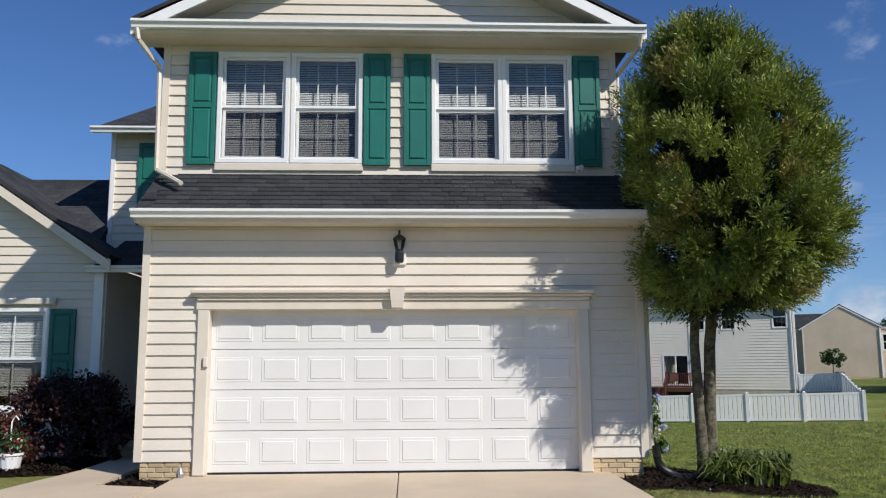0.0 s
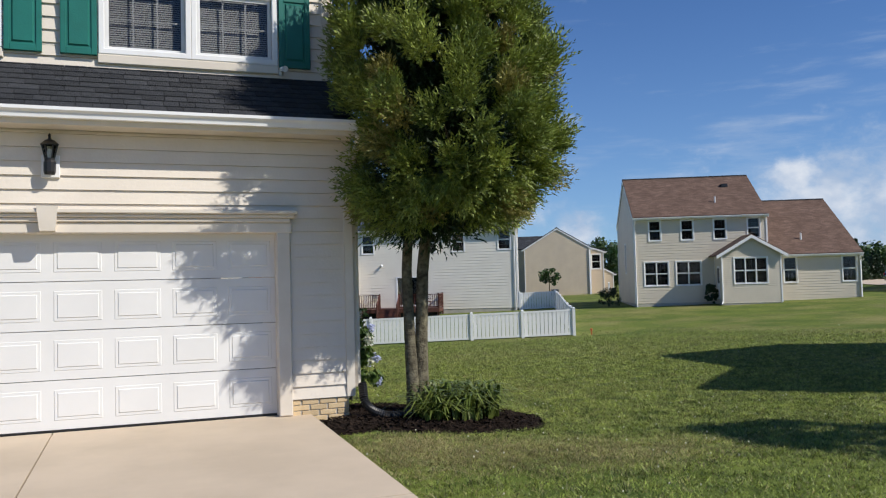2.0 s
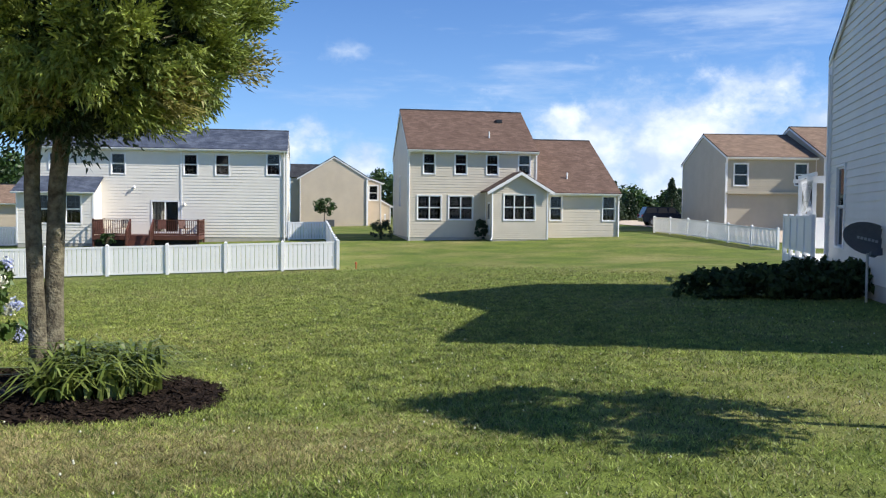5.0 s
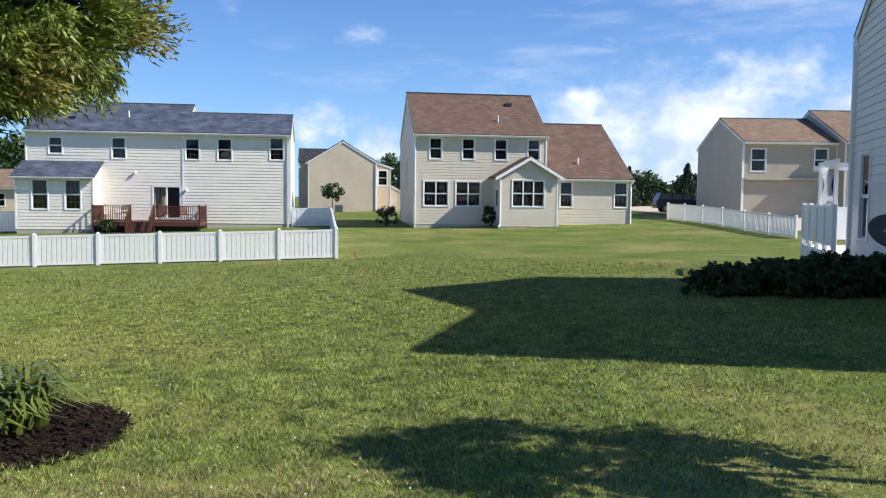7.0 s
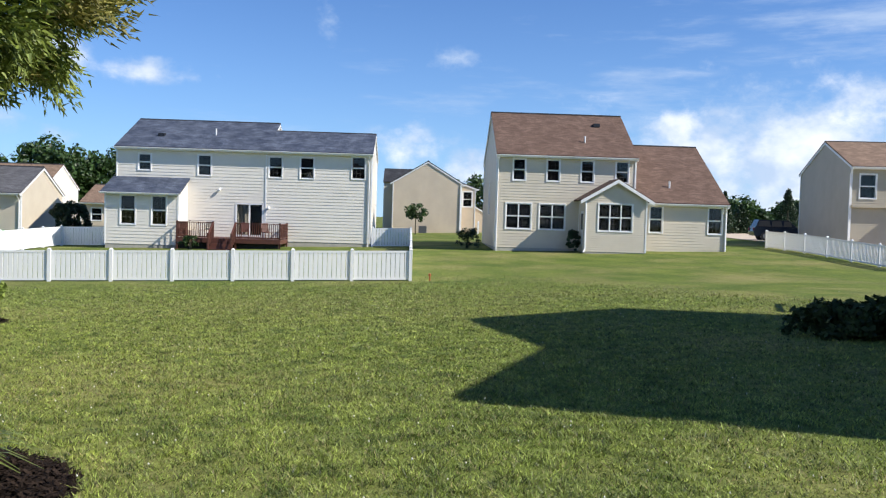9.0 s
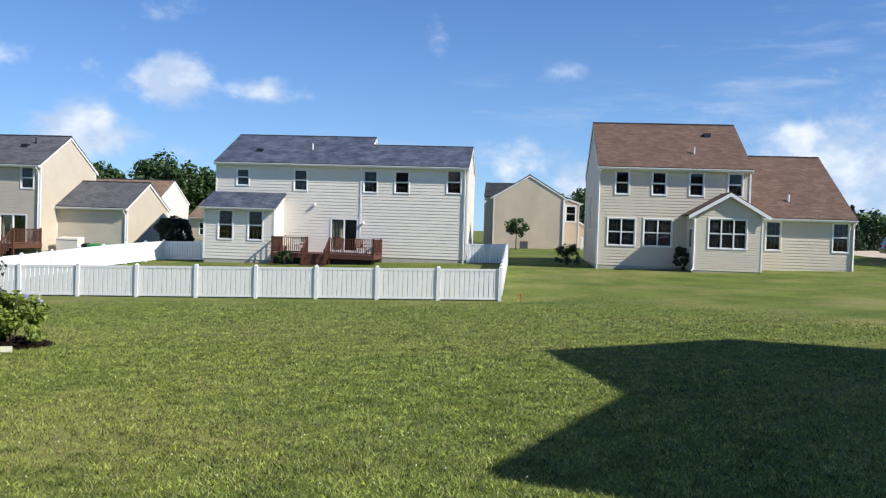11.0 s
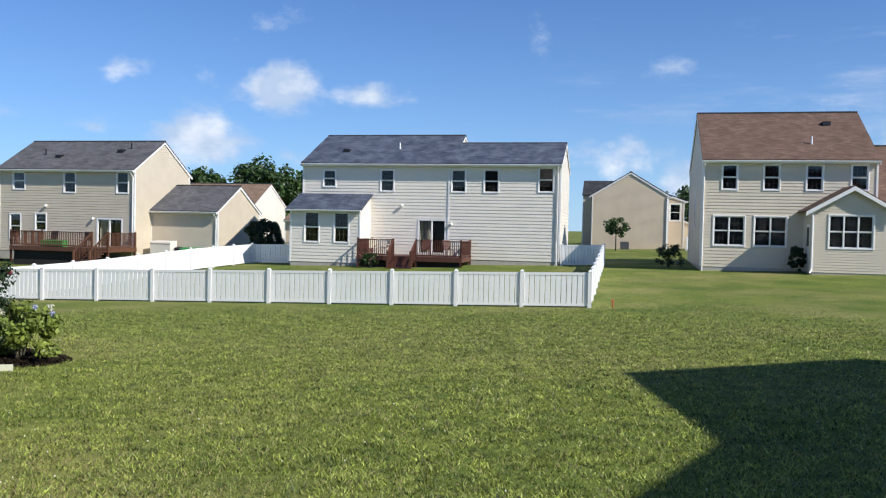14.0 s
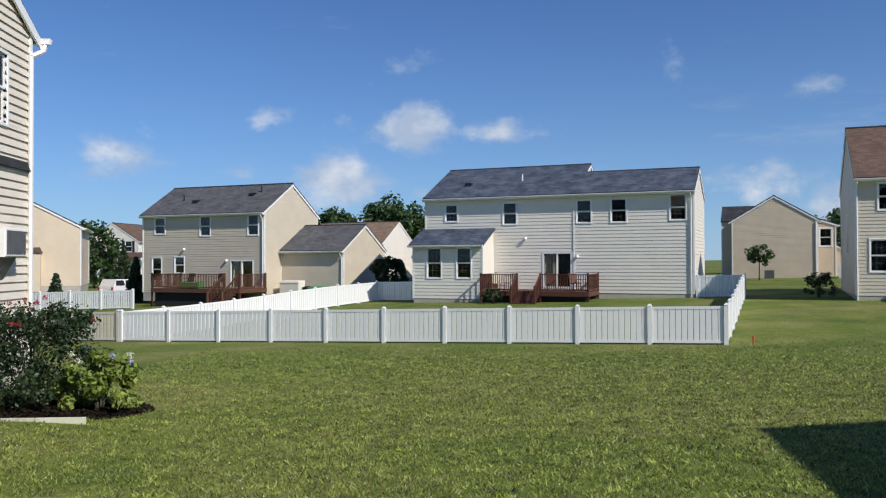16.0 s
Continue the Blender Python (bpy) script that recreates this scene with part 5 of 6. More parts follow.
def cypress():
    """The near tree: two trunks and a dense crown of feathery hanging sprays."""
    rng = np.random.default_rng(11)
    bx, by = 4.08, 10.82
    t = thing("cypress_tree", pose(bx, by, ground_z(bx, by)), "twin-trunked cypress tree with dense feathery green crown", "tree")
    for pts, rr in (([(0.05, 0.0, -0.1), (0.03, 0, 0.35), (0.01, 0.02, 0.9), (-0.01, 0.03, 1.8), (0.0, -0.10, 2.6), (0.05, -0.5, 4.2)], [0.12, 0.085, 0.07, 0.065, 0.06, 0.03]),
                    ([(0.13, 0.0, -0.1), (0.14, 0.02, 0.35), (0.16, 0.03, 0.9), (0.19, 0.0, 1.8), (0.25, -0.12, 2.6), (0.34, -0.55, 4.6)], [0.14, 0.10, 0.08, 0.075, 0.07, 0.03])):
        part("trunk", Geo().tube(pts, rr, 12), M_BARK, t, smooth=True)
    prof = [(2.2, 0.36), (2.48, 0.82), (2.9, 1.16), (3.5, 1.27), (4.2, 1.25), (4.9, 1.08), (5.3, 0.86), (5.6, 0.60), (5.85, 0.32), (6.0, 0.08)]
    axis = [(2.2, 0.10), (2.5, 0.20), (3.0, 0.40), (3.5, 0.46), (4.2, 0.28), (4.9, 0.22), (5.65, 0.02), (6.2, -0.16)]
    fwd = -0.68
    zs = [p[0] for p in prof]

    def rad(z):
        return np.interp(z, zs, [p[1] for p in prof])

    def axx(z):
        return np.interp(z, [p[0] for p in axis], [p[1] for p in axis])
    limbs = Geo()
    for k in range(34):
        z = 2.35 + 3.3 * (k + 0.5) / 34
        a = k * 2.4
        r = float(rad(min(z + 0.3, 6.1))) * 0.8
        limbs.tube([(axx(z) * 0.4, fwd * 0.5, z - 0.1), (axx(z) + math.cos(a) * r * 0.5, fwd + math.sin(a) * r * 0.5, z + 0.1), (axx(z) + math.cos(a) * r, fwd + math.sin(a) * r, z + 0.25)], [0.03, 0.018, 0.006], 5)
    part("limbs", limbs, M_BARK, t)
    # boughs: plump tufts set apart over the crown, each fanning out from its twig
    def boughs(n, lo, hi, seed):
        q = np.random.default_rng(seed)
        i = np.arange(n) + 0.5
        z = 2.3 + 3.65 * (i / n) ** 0.97 + q.normal(size=n) * 0.06
        a = i * 2.39996 + q.normal(size=n) * 0.2
        lump = 0.97 + 0.10 * np.sin(3 * a + 2.1 * z) + 0.07 * np.sin(5 * a - 3.3 * z + 1)
        r = rad(z) * lump * (lo + (hi - lo) * q.random(n))
        c = np.stack([axx(z) + np.cos(a) * r, fwd + np.sin(a) * r, z], 1)
        o = np.stack([np.cos(a), np.sin(a), np.clip(0.1 + 0.8 * (z - 2.9), -0.6, 1.5)], 1)
        return c, o / np.linalg.norm(o, axis=1)[:, None]

    def tufts(c0, o0, per, size, wid, k, wide=0.62):
        """Each tuft: shoots from one foot, fanned in a cone, set with short needles towards their tips."""
        m = len(c0) * per
        c, o = np.repeat(c0, per, 0), np.repeat(o0, per, 0)
        grow = np.repeat(0.7 + 0.6 * rng.random(len(c0)), per)[:, None]
        d = o + rng.normal(size=(m, 3)) * wide
        d /= np.linalg.norm(d, axis=1)[:, None]
        keen = np.clip((d * o).sum(1, keepdims=True), 0.25, 1)
        L = size * grow * keen * (0.75 + 0.35 * rng.random((m, 1)))
        u = (0.35 + 0.65 * np.arange(k) / (k - 1))[None, :, None]
        foot = c - o * size * 0.45
        p = foot[:, None, :] + d[:, None, :] * (L[:, :, None] * u) + rng.normal(size=(m, k, 3)) * 0.010
        nd_ = d[:, None, :] + rng.normal(size=(m, k, 3)) * 0.40
        nd_ /= np.linalg.norm(nd_, axis=2)[:, :, None]
        ln_ = 0.042 + 0.034 * rng.random((m, k, 1))
        wv = np.cross(nd_, rng.normal(size=(m, k, 3)))
        wv /= np.linalg.norm(wv, axis=2)[:, :, None]
        v = np.stack([p - wv * wid, p + wv * wid, p + nd_ * ln_], 2).reshape(-1, 3)
        return v, np.arange(len(v)).reshape(-1, 3)
    c, o = boughs(230, 0.88, 1.10, 27)
    bronze = np.random.default_rng(5).random(len(c)) < 0.12
    v, f = tufts(c[~bronze], o[~bronze], 105, 0.44, 0.0105, 9, wide=0.56)
    tri_mesh("foliage", v, f, M_NEEDLE, t)
    v, f = tufts(c[bronze], o[bronze], 100, 0.42, 0.0105, 9, wide=0.56)
    tri_mesh("bronze_foliage", v, f, M_TWIG_TIP, t, label="bronze-yellow seed-bearing sprays")
    # inner sprays take a darker leaf colour to deepen the crown's interior shade
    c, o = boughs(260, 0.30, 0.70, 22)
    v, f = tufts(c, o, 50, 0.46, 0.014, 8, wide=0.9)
    tri_mesh("inner_foliage", v, f, M_LEAF_DARK, t, label="inner sprays darkened in colour as crown shade")
    # loose hanging tips under the crown
    q = np.random.default_rng(23)
    a = q.random(110) * 6.283
    rr_ = 0.3 + 0.85 * q.random(110)
    c = np.stack([0.36 + np.cos(a) * rr_, fwd + np.sin(a) * rr_, 2.48 + 0.34 * q.random(110)], 1)
    o = np.stack([np.cos(a) * 0.5, np.sin(a) * 0.5, -np.ones(110)], 1)
    v, f = tufts(c, o / np.linalg.norm(o, axis=1)[:, None], 36, 0.32, 0.0095, 8, wide=0.4)
    tri_mesh("hanging_foliage", v, f, M_NEEDLE, t)
    return t


cypress()


def strap_plant(x, y, label, seed, n=70, h=0.5, spread=0.55, mat=None):
    """Arching strap leaves from one crown."""
    rng = random.Random(seed)
    g = Geo()
    for k in range(n):
        a = rng.random() * 6.28
        L = h * (0.7 + 0.7 * rng.random())
        lean = spread * (0.35 + 0.9 * rng.random())
        w = 0.014 + 0.009 * rng.random()
        bx, by = rng.gauss(0, 0.09), rng.gauss(0, 0.09)
        side = Vector((-math.sin(a), math.cos(a), 0)) * w
        vs = []
        for i in range(5):
            u = i / 4
            c = Vector((bx + math.cos(a) * lean * u ** 1.6, by + math.sin(a) * lean * u ** 1.6, L * (2.25 * u - 1.75 * u * u)))
            k2 = 1.0 - 0.85 * u ** 2
            vs += [c - side * k2, c + side * k2]
        g.add(vs, [(2 * i, 2 * i + 1, 2 * i + 3, 2 * i + 2) for i in range(4)])
    t = thing("daylily", pose(x, y, ground_z(x, y) + 0.03), label, "plant", "daylilies under the tree")
    part("leaf_tuft", g, mat or M_LEAF_LIME, t, kind="stuff")
    return t


M_LILY = material("daylily_leaf", (0.19, 0.225, 0.045), (0.075, 0.115, 0.022), rough=0.45, scale=3.0, island=0.45, trans=0.25)
for i, (x, y) in enumerate([(4.1, 10.08), (4.45, 10.02), (4.78, 10.25), (4.65, 10.6), (4.82, 10.5), (4.3, 10.4), (4.55, 10.95), (4.72, 10.8)]):
    strap_plant(x, y, "arching green daylily clump in dark mulch", i, n=95, h=0.34 + 0.06 * (i % 3), spread=0.50, mat=M_LILY)


def mulch_bed(name, label, inside, box, seed):
    """A low mound of bark mulch with loose chips on it."""
    rng = np.random.default_rng(seed)
    t = thing(name, Matrix(), label, "garden bed", kind="structure")
    x0, x1, y0, y1 = box
    step = 0.08
    xs, ys = np.arange(x0, x1, step), np.arange(y0, y1, step)
    g = Geo()
    for x in xs:
        for y in ys:
            if inside(x + step / 2, y + step / 2) > 0:
                q = [(x, y), (x + step, y), (x + step, y + step), (x, y + step)]
                g.add([(a, b, ground_z(a, b) + max(-0.01, min(0.045, inside(a, b) * 0.22)) + 0.012 * noise.noise((a * 9, b * 9, 0))) for a, b in q], [(0, 1, 2, 3)])
    part("mulch_mound", g, M_MULCH, t)
    n = int((x1 - x0) * (y1 - y0) * 900)
    p = np.stack([x0 + (x1 - x0) * rng.random(n), y0 + (y1 - y0) * rng.random(n)], 1)
    p = [q for q in p if inside(q[0], q[1]) > -0.03]
    v, f = [], []
    for a, b in p:
        th, L, w = rng.random() * 3.14, 0.02 + 0.035 * rng.random(), 0.006 + 0.008 * rng.random()
        z = ground_z(a, b) + max(-0.005, min(0.05, inside(a, b) * 0.22)) + 0.012
        c, s, tz = math.cos(th), math.sin(th), rng.normal() * 0.012
        k = len(v)
        v += [(a - c * L - s * w, b - s * L + c * w, z - tz), (a + c * L - s * w, b + s * L + c * w, z + tz), (a + c * L + s * w, b + s * L - c * w, z + tz + 0.006), (a - c * L + s * w, b - s * L - c * w, z - tz + 0.006)]
        f.append((k, k + 1, k + 2, k + 3))
    tri_mesh("bark_chips", v, f, M_MULCH, t)
    return t


def tree_bed(x, y):
    e = 1 - math.hypot((x - 4.32) / 1.30, (y - 10.55) / 1.22)
    s = min(x - 2.86, 4.3 - x, y - 9.72 - (x - 2.9) * 0.05, 12.0 - y)
    if y > 10.70 and x < 3.36:
        return -1
    return max(e, s) + 0.05 * noise.noise((x * 2.3, y * 2.3, 3))


def entry_bed(x, y):
    return min(x + 9.5, -4.45 - x, y - 11.6 - 0.25 * math.sin(x * 1.3), 13.98 - y)


def strip_bed(x, y):
    return min(-2.8 - x, x + 3.62 + (y - 10) * 0.0, y - 9.72 - (-2.8 - x) * 0.33, 10.72 - y if x > -3.3 else 13.9 - y)


def rose_bed(x, y):
    return min(x - 2.36, 1 - math.hypot((x - 3.6) / 1.62, (y - 22.2) / 1.35), 0.5)


mulch_bed("mulch_bed", "dark brown bark mulch round the cypress", tree_bed, (2.8, 5.8, 9.2, 12.1), 1)
mulch_bed("mulch_bed", "dark bark mulch by the entry", entry_bed, (-9.5, -4.4, 11.2, 14.0), 2)
mulch_bed("mulch_bed", "dark mulch strip beside the garage", strip_bed, (-3.7, -2.75, 9.6, 13.9), 3)
mulch_bed("mulch_bed", "dark mulch round the rose bush", rose_bed, (2.3, 5.4, 20.7, 23.8), 4)

shrub(-5.05, 13.0, 1.1, 0.8, 1.5, "dark maroon laceleaf maple in the entry bed", M_LEAF_RED, 3, leaf=0.065, clumps=120, per=130)
shrub(-5.9, 12.55, 0.5, 0.5, 0.9, "reddish-brown barberry shrub in the entry bed", M_LEAF_BRICK, 4, leaf=0.05, clumps=45, per=80)
shrub(3.82, 12.9, 0.42, 0.55, 1.3, "hydrangea with pale blue and white flower heads", M_LEAF_MID, 5, leaf=0.10, clumps=34, per=60, name="hydrangea", flowers=[(M_PETAL_BLUE, 17, 0.095, 0.15), (M_PETAL_WHITE, 15, 0.10, 0.15)])
shrub(3.45, 22.2, 1.2, 1.0, 1.7, "sprawling rose bush with a few pink-red blooms", M_LEAF_DARK, 6, leaf=0.06, clumps=90, per=110, name="rose_bush", flowers=[(M_PINK, 16, 0.05, 0.75)])
shrub(4.6, 21.9, 0.65, 0.55, 0.95, "lime-green hydrangea with few white and blue blooms", M_LEAF_LIME, 7, leaf=0.085, clumps=40, per=90, name="hydrangea", flowers=[(M_PETAL_WHITE, 4, 0.07, 0.6), (M_PETAL_BLUE, 2, 0.06, 0.3)])
g = Geo()
for k in range(3):
    g.box(2.75 + k * 0.68, 3.41 + k * 0.68, 20.80, 20.85, -0.36, -0.255)
ob = part("bed_edging", g, M_PETAL_WHITE, None, m=Matrix.Translation((0, 0, ground_z(4, 20.8) + 0.30)))
tagged(ob, "pale garden edging board along the rose bed", "edging")

# hedge by the right-hand house
M_HEDGE = material("hedge_leaf", (0.060, 0.095, 0.024), (0.030, 0.052, 0.014), rough=0.85, scale=0.8, island=0.4, trans=0.22)
for i in range(13):
    u = 0.2 + 0.8 * i / 12
    shrub(17.8 + 4.3 * u, 15.3 - 3.3 * u + 0.2 * math.sin(i * 2.1), 0.85, 0.8, 0.46 + 0.36 * min(1, u * 1.8) + 0.05 * math.sin(i * 3), "low dark green broad-leaved shrub in shade", M_HEDGE, 20 + i, leaf=0.13, clumps=34, per=44, name="hedge_shrub", twigs=False)

# trees
broad_tree(10.42, 5.18, 3.9, 1.08, "young maple tree with broad green leaves", M_LEAF, seed=31, clumps=52, per=95, leaf=0.12, trunk=0.06, crown_from=0.42)
for i, (x, y, hh, r) in enumerate([(9.5, 109, 10.0, 5.2), (16, 112, 9.0, 4.6), (2.5, 114, 9.2, 4.2), (-3.5, 112, 9.3, 4.0), (-9, 118, 8.6, 4), (20, 104, 7.5, 3.5)]):
    broad_tree(x, y, hh, r, "large leafy deciduous tree behind the houses", M_LEAF, seed=40 + i, clumps=110, per=80, leaf=0.5, trunk=0.3, crown_from=0.18, group="trees behind the houses")
for i, (x, y, hh, r) in enumerate([(60, 98, 6.5, 4), (66, 100, 6.0, 4), (54, 104, 6.8, 4), (72, 74, 3.4, 2.6), (80, 72, 3.3, 2.8), (86, 78, 3.9, 3.6), (94, 76, 4.2, 3.8), (-24, 104, 7.5, 3.0), (-14, 106, 8, 3.5), (30, 88, 6.2, 2.6), (34, 94, 7.0, 3)]):
    broad_tree(x, y, hh, r, "distant leafy tree in the tree line", M_LEAF, seed=60 + i, clumps=70, per=60, leaf=0.45, trunk=0.2, crown_from=0.08, group="distant tree line")
for i, (x, y, hh, r) in enumerate([(71.0, 66.5, 4.4, 1.4), (77.5, 64.0, 4.9, 1.6), (80.2, 65.0, 3.4, 1.3), (73.5, 66.5, 3.1, 1.3), (84, 66, 4.0, 1.4)]):
    conifer(x, y, hh, r, "dark green spruce beyond the street", seed=80 + i, group="distant spruces")
broad_tree(39.0, 74.0, 2.9, 1.25, "small ornamental tree before the beige gable", M_LEAF, seed=90, clumps=26, per=40, leaf=0.22, trunk=0.06, crown_from=0.5)
shrub(35.0, 44.3, 0.45, 0.4, 1.4, "dark evergreen shrub beside the sun room", M_LEAF_DARK, 91, leaf=0.14, clumps=44, per=60, twigs=False)
shrub(31.0, 50.0, 0.8, 0.8, 1.35, "rounded dark clipped shrub at the house corner", M_LEAF_DARK, 92, leaf=0.1, clumps=30, per=60)
shrub(9.0, 66.0, 1.5, 1.3, 2.9, "tall dark shrub between two houses", M_LEAF_DARK, 93, leaf=0.18, clumps=90, per=80)
shrub(*local_w(6.6, -3.7), 0.7, 0.4, 0.9, "low green shrub before the deck", M_LEAF, 94, leaf=0.12, clumps=22, per=40)
for i, (x, y, hh) in enumerate([(-13.5, 66.5, 2.4), (-10.0, 72.5, 3.4), (-14.5, 84, 4.6)]):
    conifer(x, y, hh, hh * 0.25, "slim evergreen beside a far house", seed=95 + i)


# ---- grass ----
def on_lawn(x, y):
    if -5.1 < x < 2.86 and y < 14:
        return False
    if x < 3.36 and y > 10.6:
        return x > 2.4 and y > 17.3 and rose_bed(x, y) < 0.0
    return tree_bed(x, y) < 0.01 and rose_bed(x, y) < 0.01


def grass(name, n, sampler, label, mat, seed, hgt, wid):
    rng = np.random.default_rng(seed)
    xy = sampler(rng, n)
    keep = np.array([on_lawn(x, y) for x, y in xy])
    xy = xy[keep]
    # height of the land on a coarse grid, looked up between nodes
    gx, gy = np.arange(2, 26, 0.5), np.arange(2, 44, 0.5)
    gz = np.array([[ground_z(x, y) for x in gx] for y in gy])
    fx, fy = np.clip((xy[:, 0] - 2) / 0.5, 0, len(gx) - 1.01), np.clip((xy[:, 1] - 2) / 0.5, 0, len(gy) - 1.01)
    ix, iy = fx.astype(int), fy.astype(int)
    tx, ty = fx - ix, fy - iy
    z = gz[iy, ix] * (1 - tx) * (1 - ty) + gz[iy, ix + 1] * tx * (1 - ty) + gz[iy + 1, ix] * (1 - tx) * ty + gz[iy + 1, ix + 1] * tx * ty
    m = len(xy)
    a = rng.random(m) * 6.283
    far = 1 + np.clip((xy[:, 0] + xy[:, 1] - 16) / 14, 0, 2.2)
    w = wid * far * (0.7 + 0.6 * rng.random(m))
    # tufts a hand wide stand higher than the thatch between them
    tuft = np.random.default_rng(77).random((512, 512))
    tx, ty = (xy[:, 0] / 0.075) % 512, (xy[:, 1] / 0.075) % 512
    lush = 0.6 * tuft[tx.astype(int), ty.astype(int)] + 0.4 * tuft[(tx * 0.37).astype(int), (ty * 0.37).astype(int)]
    h = hgt * (0.35 + 0.5 * rng.random(m)) * (0.45 + 1.5 * lush)
    lean = rng.normal(size=(m, 2)) * h[:, None] * 0.8
    base = np.column_stack([xy, z - 0.012])
    side = np.column_stack([np.cos(a) * w, np.sin(a) * w, np.zeros(m)])
    tip = base + np.column_stack([lean, h])
    v = np.stack([base - side, base + side, tip], 1).reshape(-1, 3)
    return tri_mesh(name, v, np.arange(len(v)).reshape(-1, 3), mat, label=label)


def near_strip(rng, n):
    """More blades along the lawn that the walk passes, fewer further off."""
    s = rng.random(n)
    off = 2.5 + 27 * rng.random(n) ** 1.7
    lat = rng.normal(size=n) * (2.2 + off * 0.28)
    cx, cy = 1.8 + 6.6 * s, 2.2 + 6.4 * s
    dx, dy = 0.52 - 0.45 * s, 0.85 + 0.14 * s
    return np.column_stack([cx + dx * off + dy * lat, cy + dy * off - dx * lat])


tagged(grass("grass_blades", 950000, near_strip, "short green mown grass blades", M_BLADE, 1, 0.048, 0.0050), category="grass")
tagged(grass("dry_grass_blades", 150000, near_strip, "straw-coloured dry grass blades", M_STRAW, 2, 0.042, 0.0046), category="grass")


def dry_patches(rng, n):
    """Worn straw patches: before the tree bed and across the middle of the lawn."""
    k = np.array([0, 0, 1, 1, 1, 2, 3, 3, 4, 5])[rng.integers(0, 10, n)]
    c = np.array([(3.9, 8.4), (5.2, 8.2), (3.4, 8.9), (9.0, 24.0), (13.0, 26.0), (6.5, 14.5)])[k]
    s = np.array([(0.7, 0.35), (0.8, 0.4), (0.3, 0.3), (4.0, 2.0), (4.0, 2.0), (1.5, 1.5)])[k]
    return c + rng.normal(size=(n, 2)) * s


tagged(grass("straw_patches", 170000, dry_patches, "matted straw-brown grass in worn patches", M_STRAW, 3, 0.040, 0.0036), category="grass")


rng_c = np.random.default_rng(9)
pts = [p for p in near_strip(rng_c, 420) if on_lawn(*p)]
cv, cf = [], []
for x, y in pts:
    z, k = ground_z(x, y) + 0.06, len(cv)
    cv += [(x - 0.009, y, z), (x, y - 0.009, z), (x + 0.009, y, z), (x, y + 0.009, z), (x, y, z + 0.012), (x, y, z - 0.01)]
    cf += [(k, k + 1, k + 4), (k + 1, k + 2, k + 4), (k + 2, k + 3, k + 4), (k + 3, k, k + 4), (k + 1, k, k + 5), (k + 2, k + 1, k + 5), (k + 3, k + 2, k + 5), (k, k + 3, k + 5)]
tagged(tri_mesh("clover_flowers", cv, cf, M_PETAL_WHITE, label="tiny white clover heads in the lawn"), category="flowers")


# ---- things at the garage ----
def wall_lantern():
    t = thing("wall_lantern", pose(0.055, 10.72, 2.9), "black carriage lantern with clear glass above the garage door", "lamp")
    part("mounting_block", Geo().bevel_box(-0.09, 0.09, -0.02, 0.03, 0.0, 0.24, 0.006), M_WHITE, t, "white mounting block")
    g = Geo()
    g.lathe([(0.0, 0.0), (0.05, 0.0), (0.06, 0.03), (0.06, 0.13), (0.04, 0.17), (0.0, 0.17)], 10, (0, -0.1, 0.02))
    g.tube([(0, 0, 0.12), (0, -0.06, 0.10), (0, -0.1, 0.12)], 0.018, 6)
    part("bracket", g, M_BLACK, t)
    for k in range(6):
        a = k * math.tau / 6
        part("cage_bar", Geo().tube([(math.cos(a) * 0.045, -0.1 + math.sin(a) * 0.045, 0.19), (math.cos(a) * 0.078, -0.1 + math.sin(a) * 0.078, 0.34)], 0.007, 5), M_BLACK, t)
    c = Geo()
    c.lathe([(0.0, 0.335), (0.085, 0.335), (0.092, 0.345), (0.05, 0.385), (0.018, 0.40), (0.012, 0.43), (0.018, 0.44), (0.0, 0.47)], 12, (0, -0.1, 0))
    part("cap", c, M_BLACK, t)
    part("gallery", Geo().lathe([(0.0, 0.175), (0.05, 0.175), (0.05, 0.195), (0.0, 0.195)], 10, (0, -0.1, 0)), M_BLACK, t)
    part("glass", Geo().lathe([(0.038, 0.195), (0.07, 0.335)], 12, (0, -0.1, 0)), M_GLASS, t)
    part("bulb", Geo().lathe([(0.0, 0.2), (0.018, 0.2), (0.03, 0.25), (0.02, 0.29), (0.0, 0.3)], 8, (0, -0.1, 0)), M_WHITE, t)
    return t


wall_lantern()


def drain_pipe():
    pts, rr = [], []
    ctrl = [Vector(p) for p in ((3.42, 10.66, 0.50), (3.44, 10.55, 0.26), (3.62, 10.40, 0.14), (3.95, 10.42, 0.13), (4.25, 10.62, 0.12))]
    n = 90
    for i in range(n):
        u = i / (n - 1) * (len(ctrl) - 1)
        k = min(int(u), len(ctrl) - 2)
        w = u - k
        p0, p1, p2, p3 = ctrl[max(k - 1, 0)], ctrl[k], ctrl[k + 1], ctrl[min(k + 2, len(ctrl) - 1)]
        pts.append(0.5 * ((2 * p1) + (p2 - p0) * w + (2 * p0 - 5 * p1 + 4 * p2 - p3) * w * w + (3 * p1 - p0 - 3 * p2 + p3) * w ** 3))
        rr.append(0.055 if i % 2 else 0.047)
    ob = part("drain_pipe", Geo().tube(pts, rr, 10), M_BLACK, None)
    tagged(ob, "black corrugated drain pipe from the downspout to the mulch", "pipe")


drain_pipe()


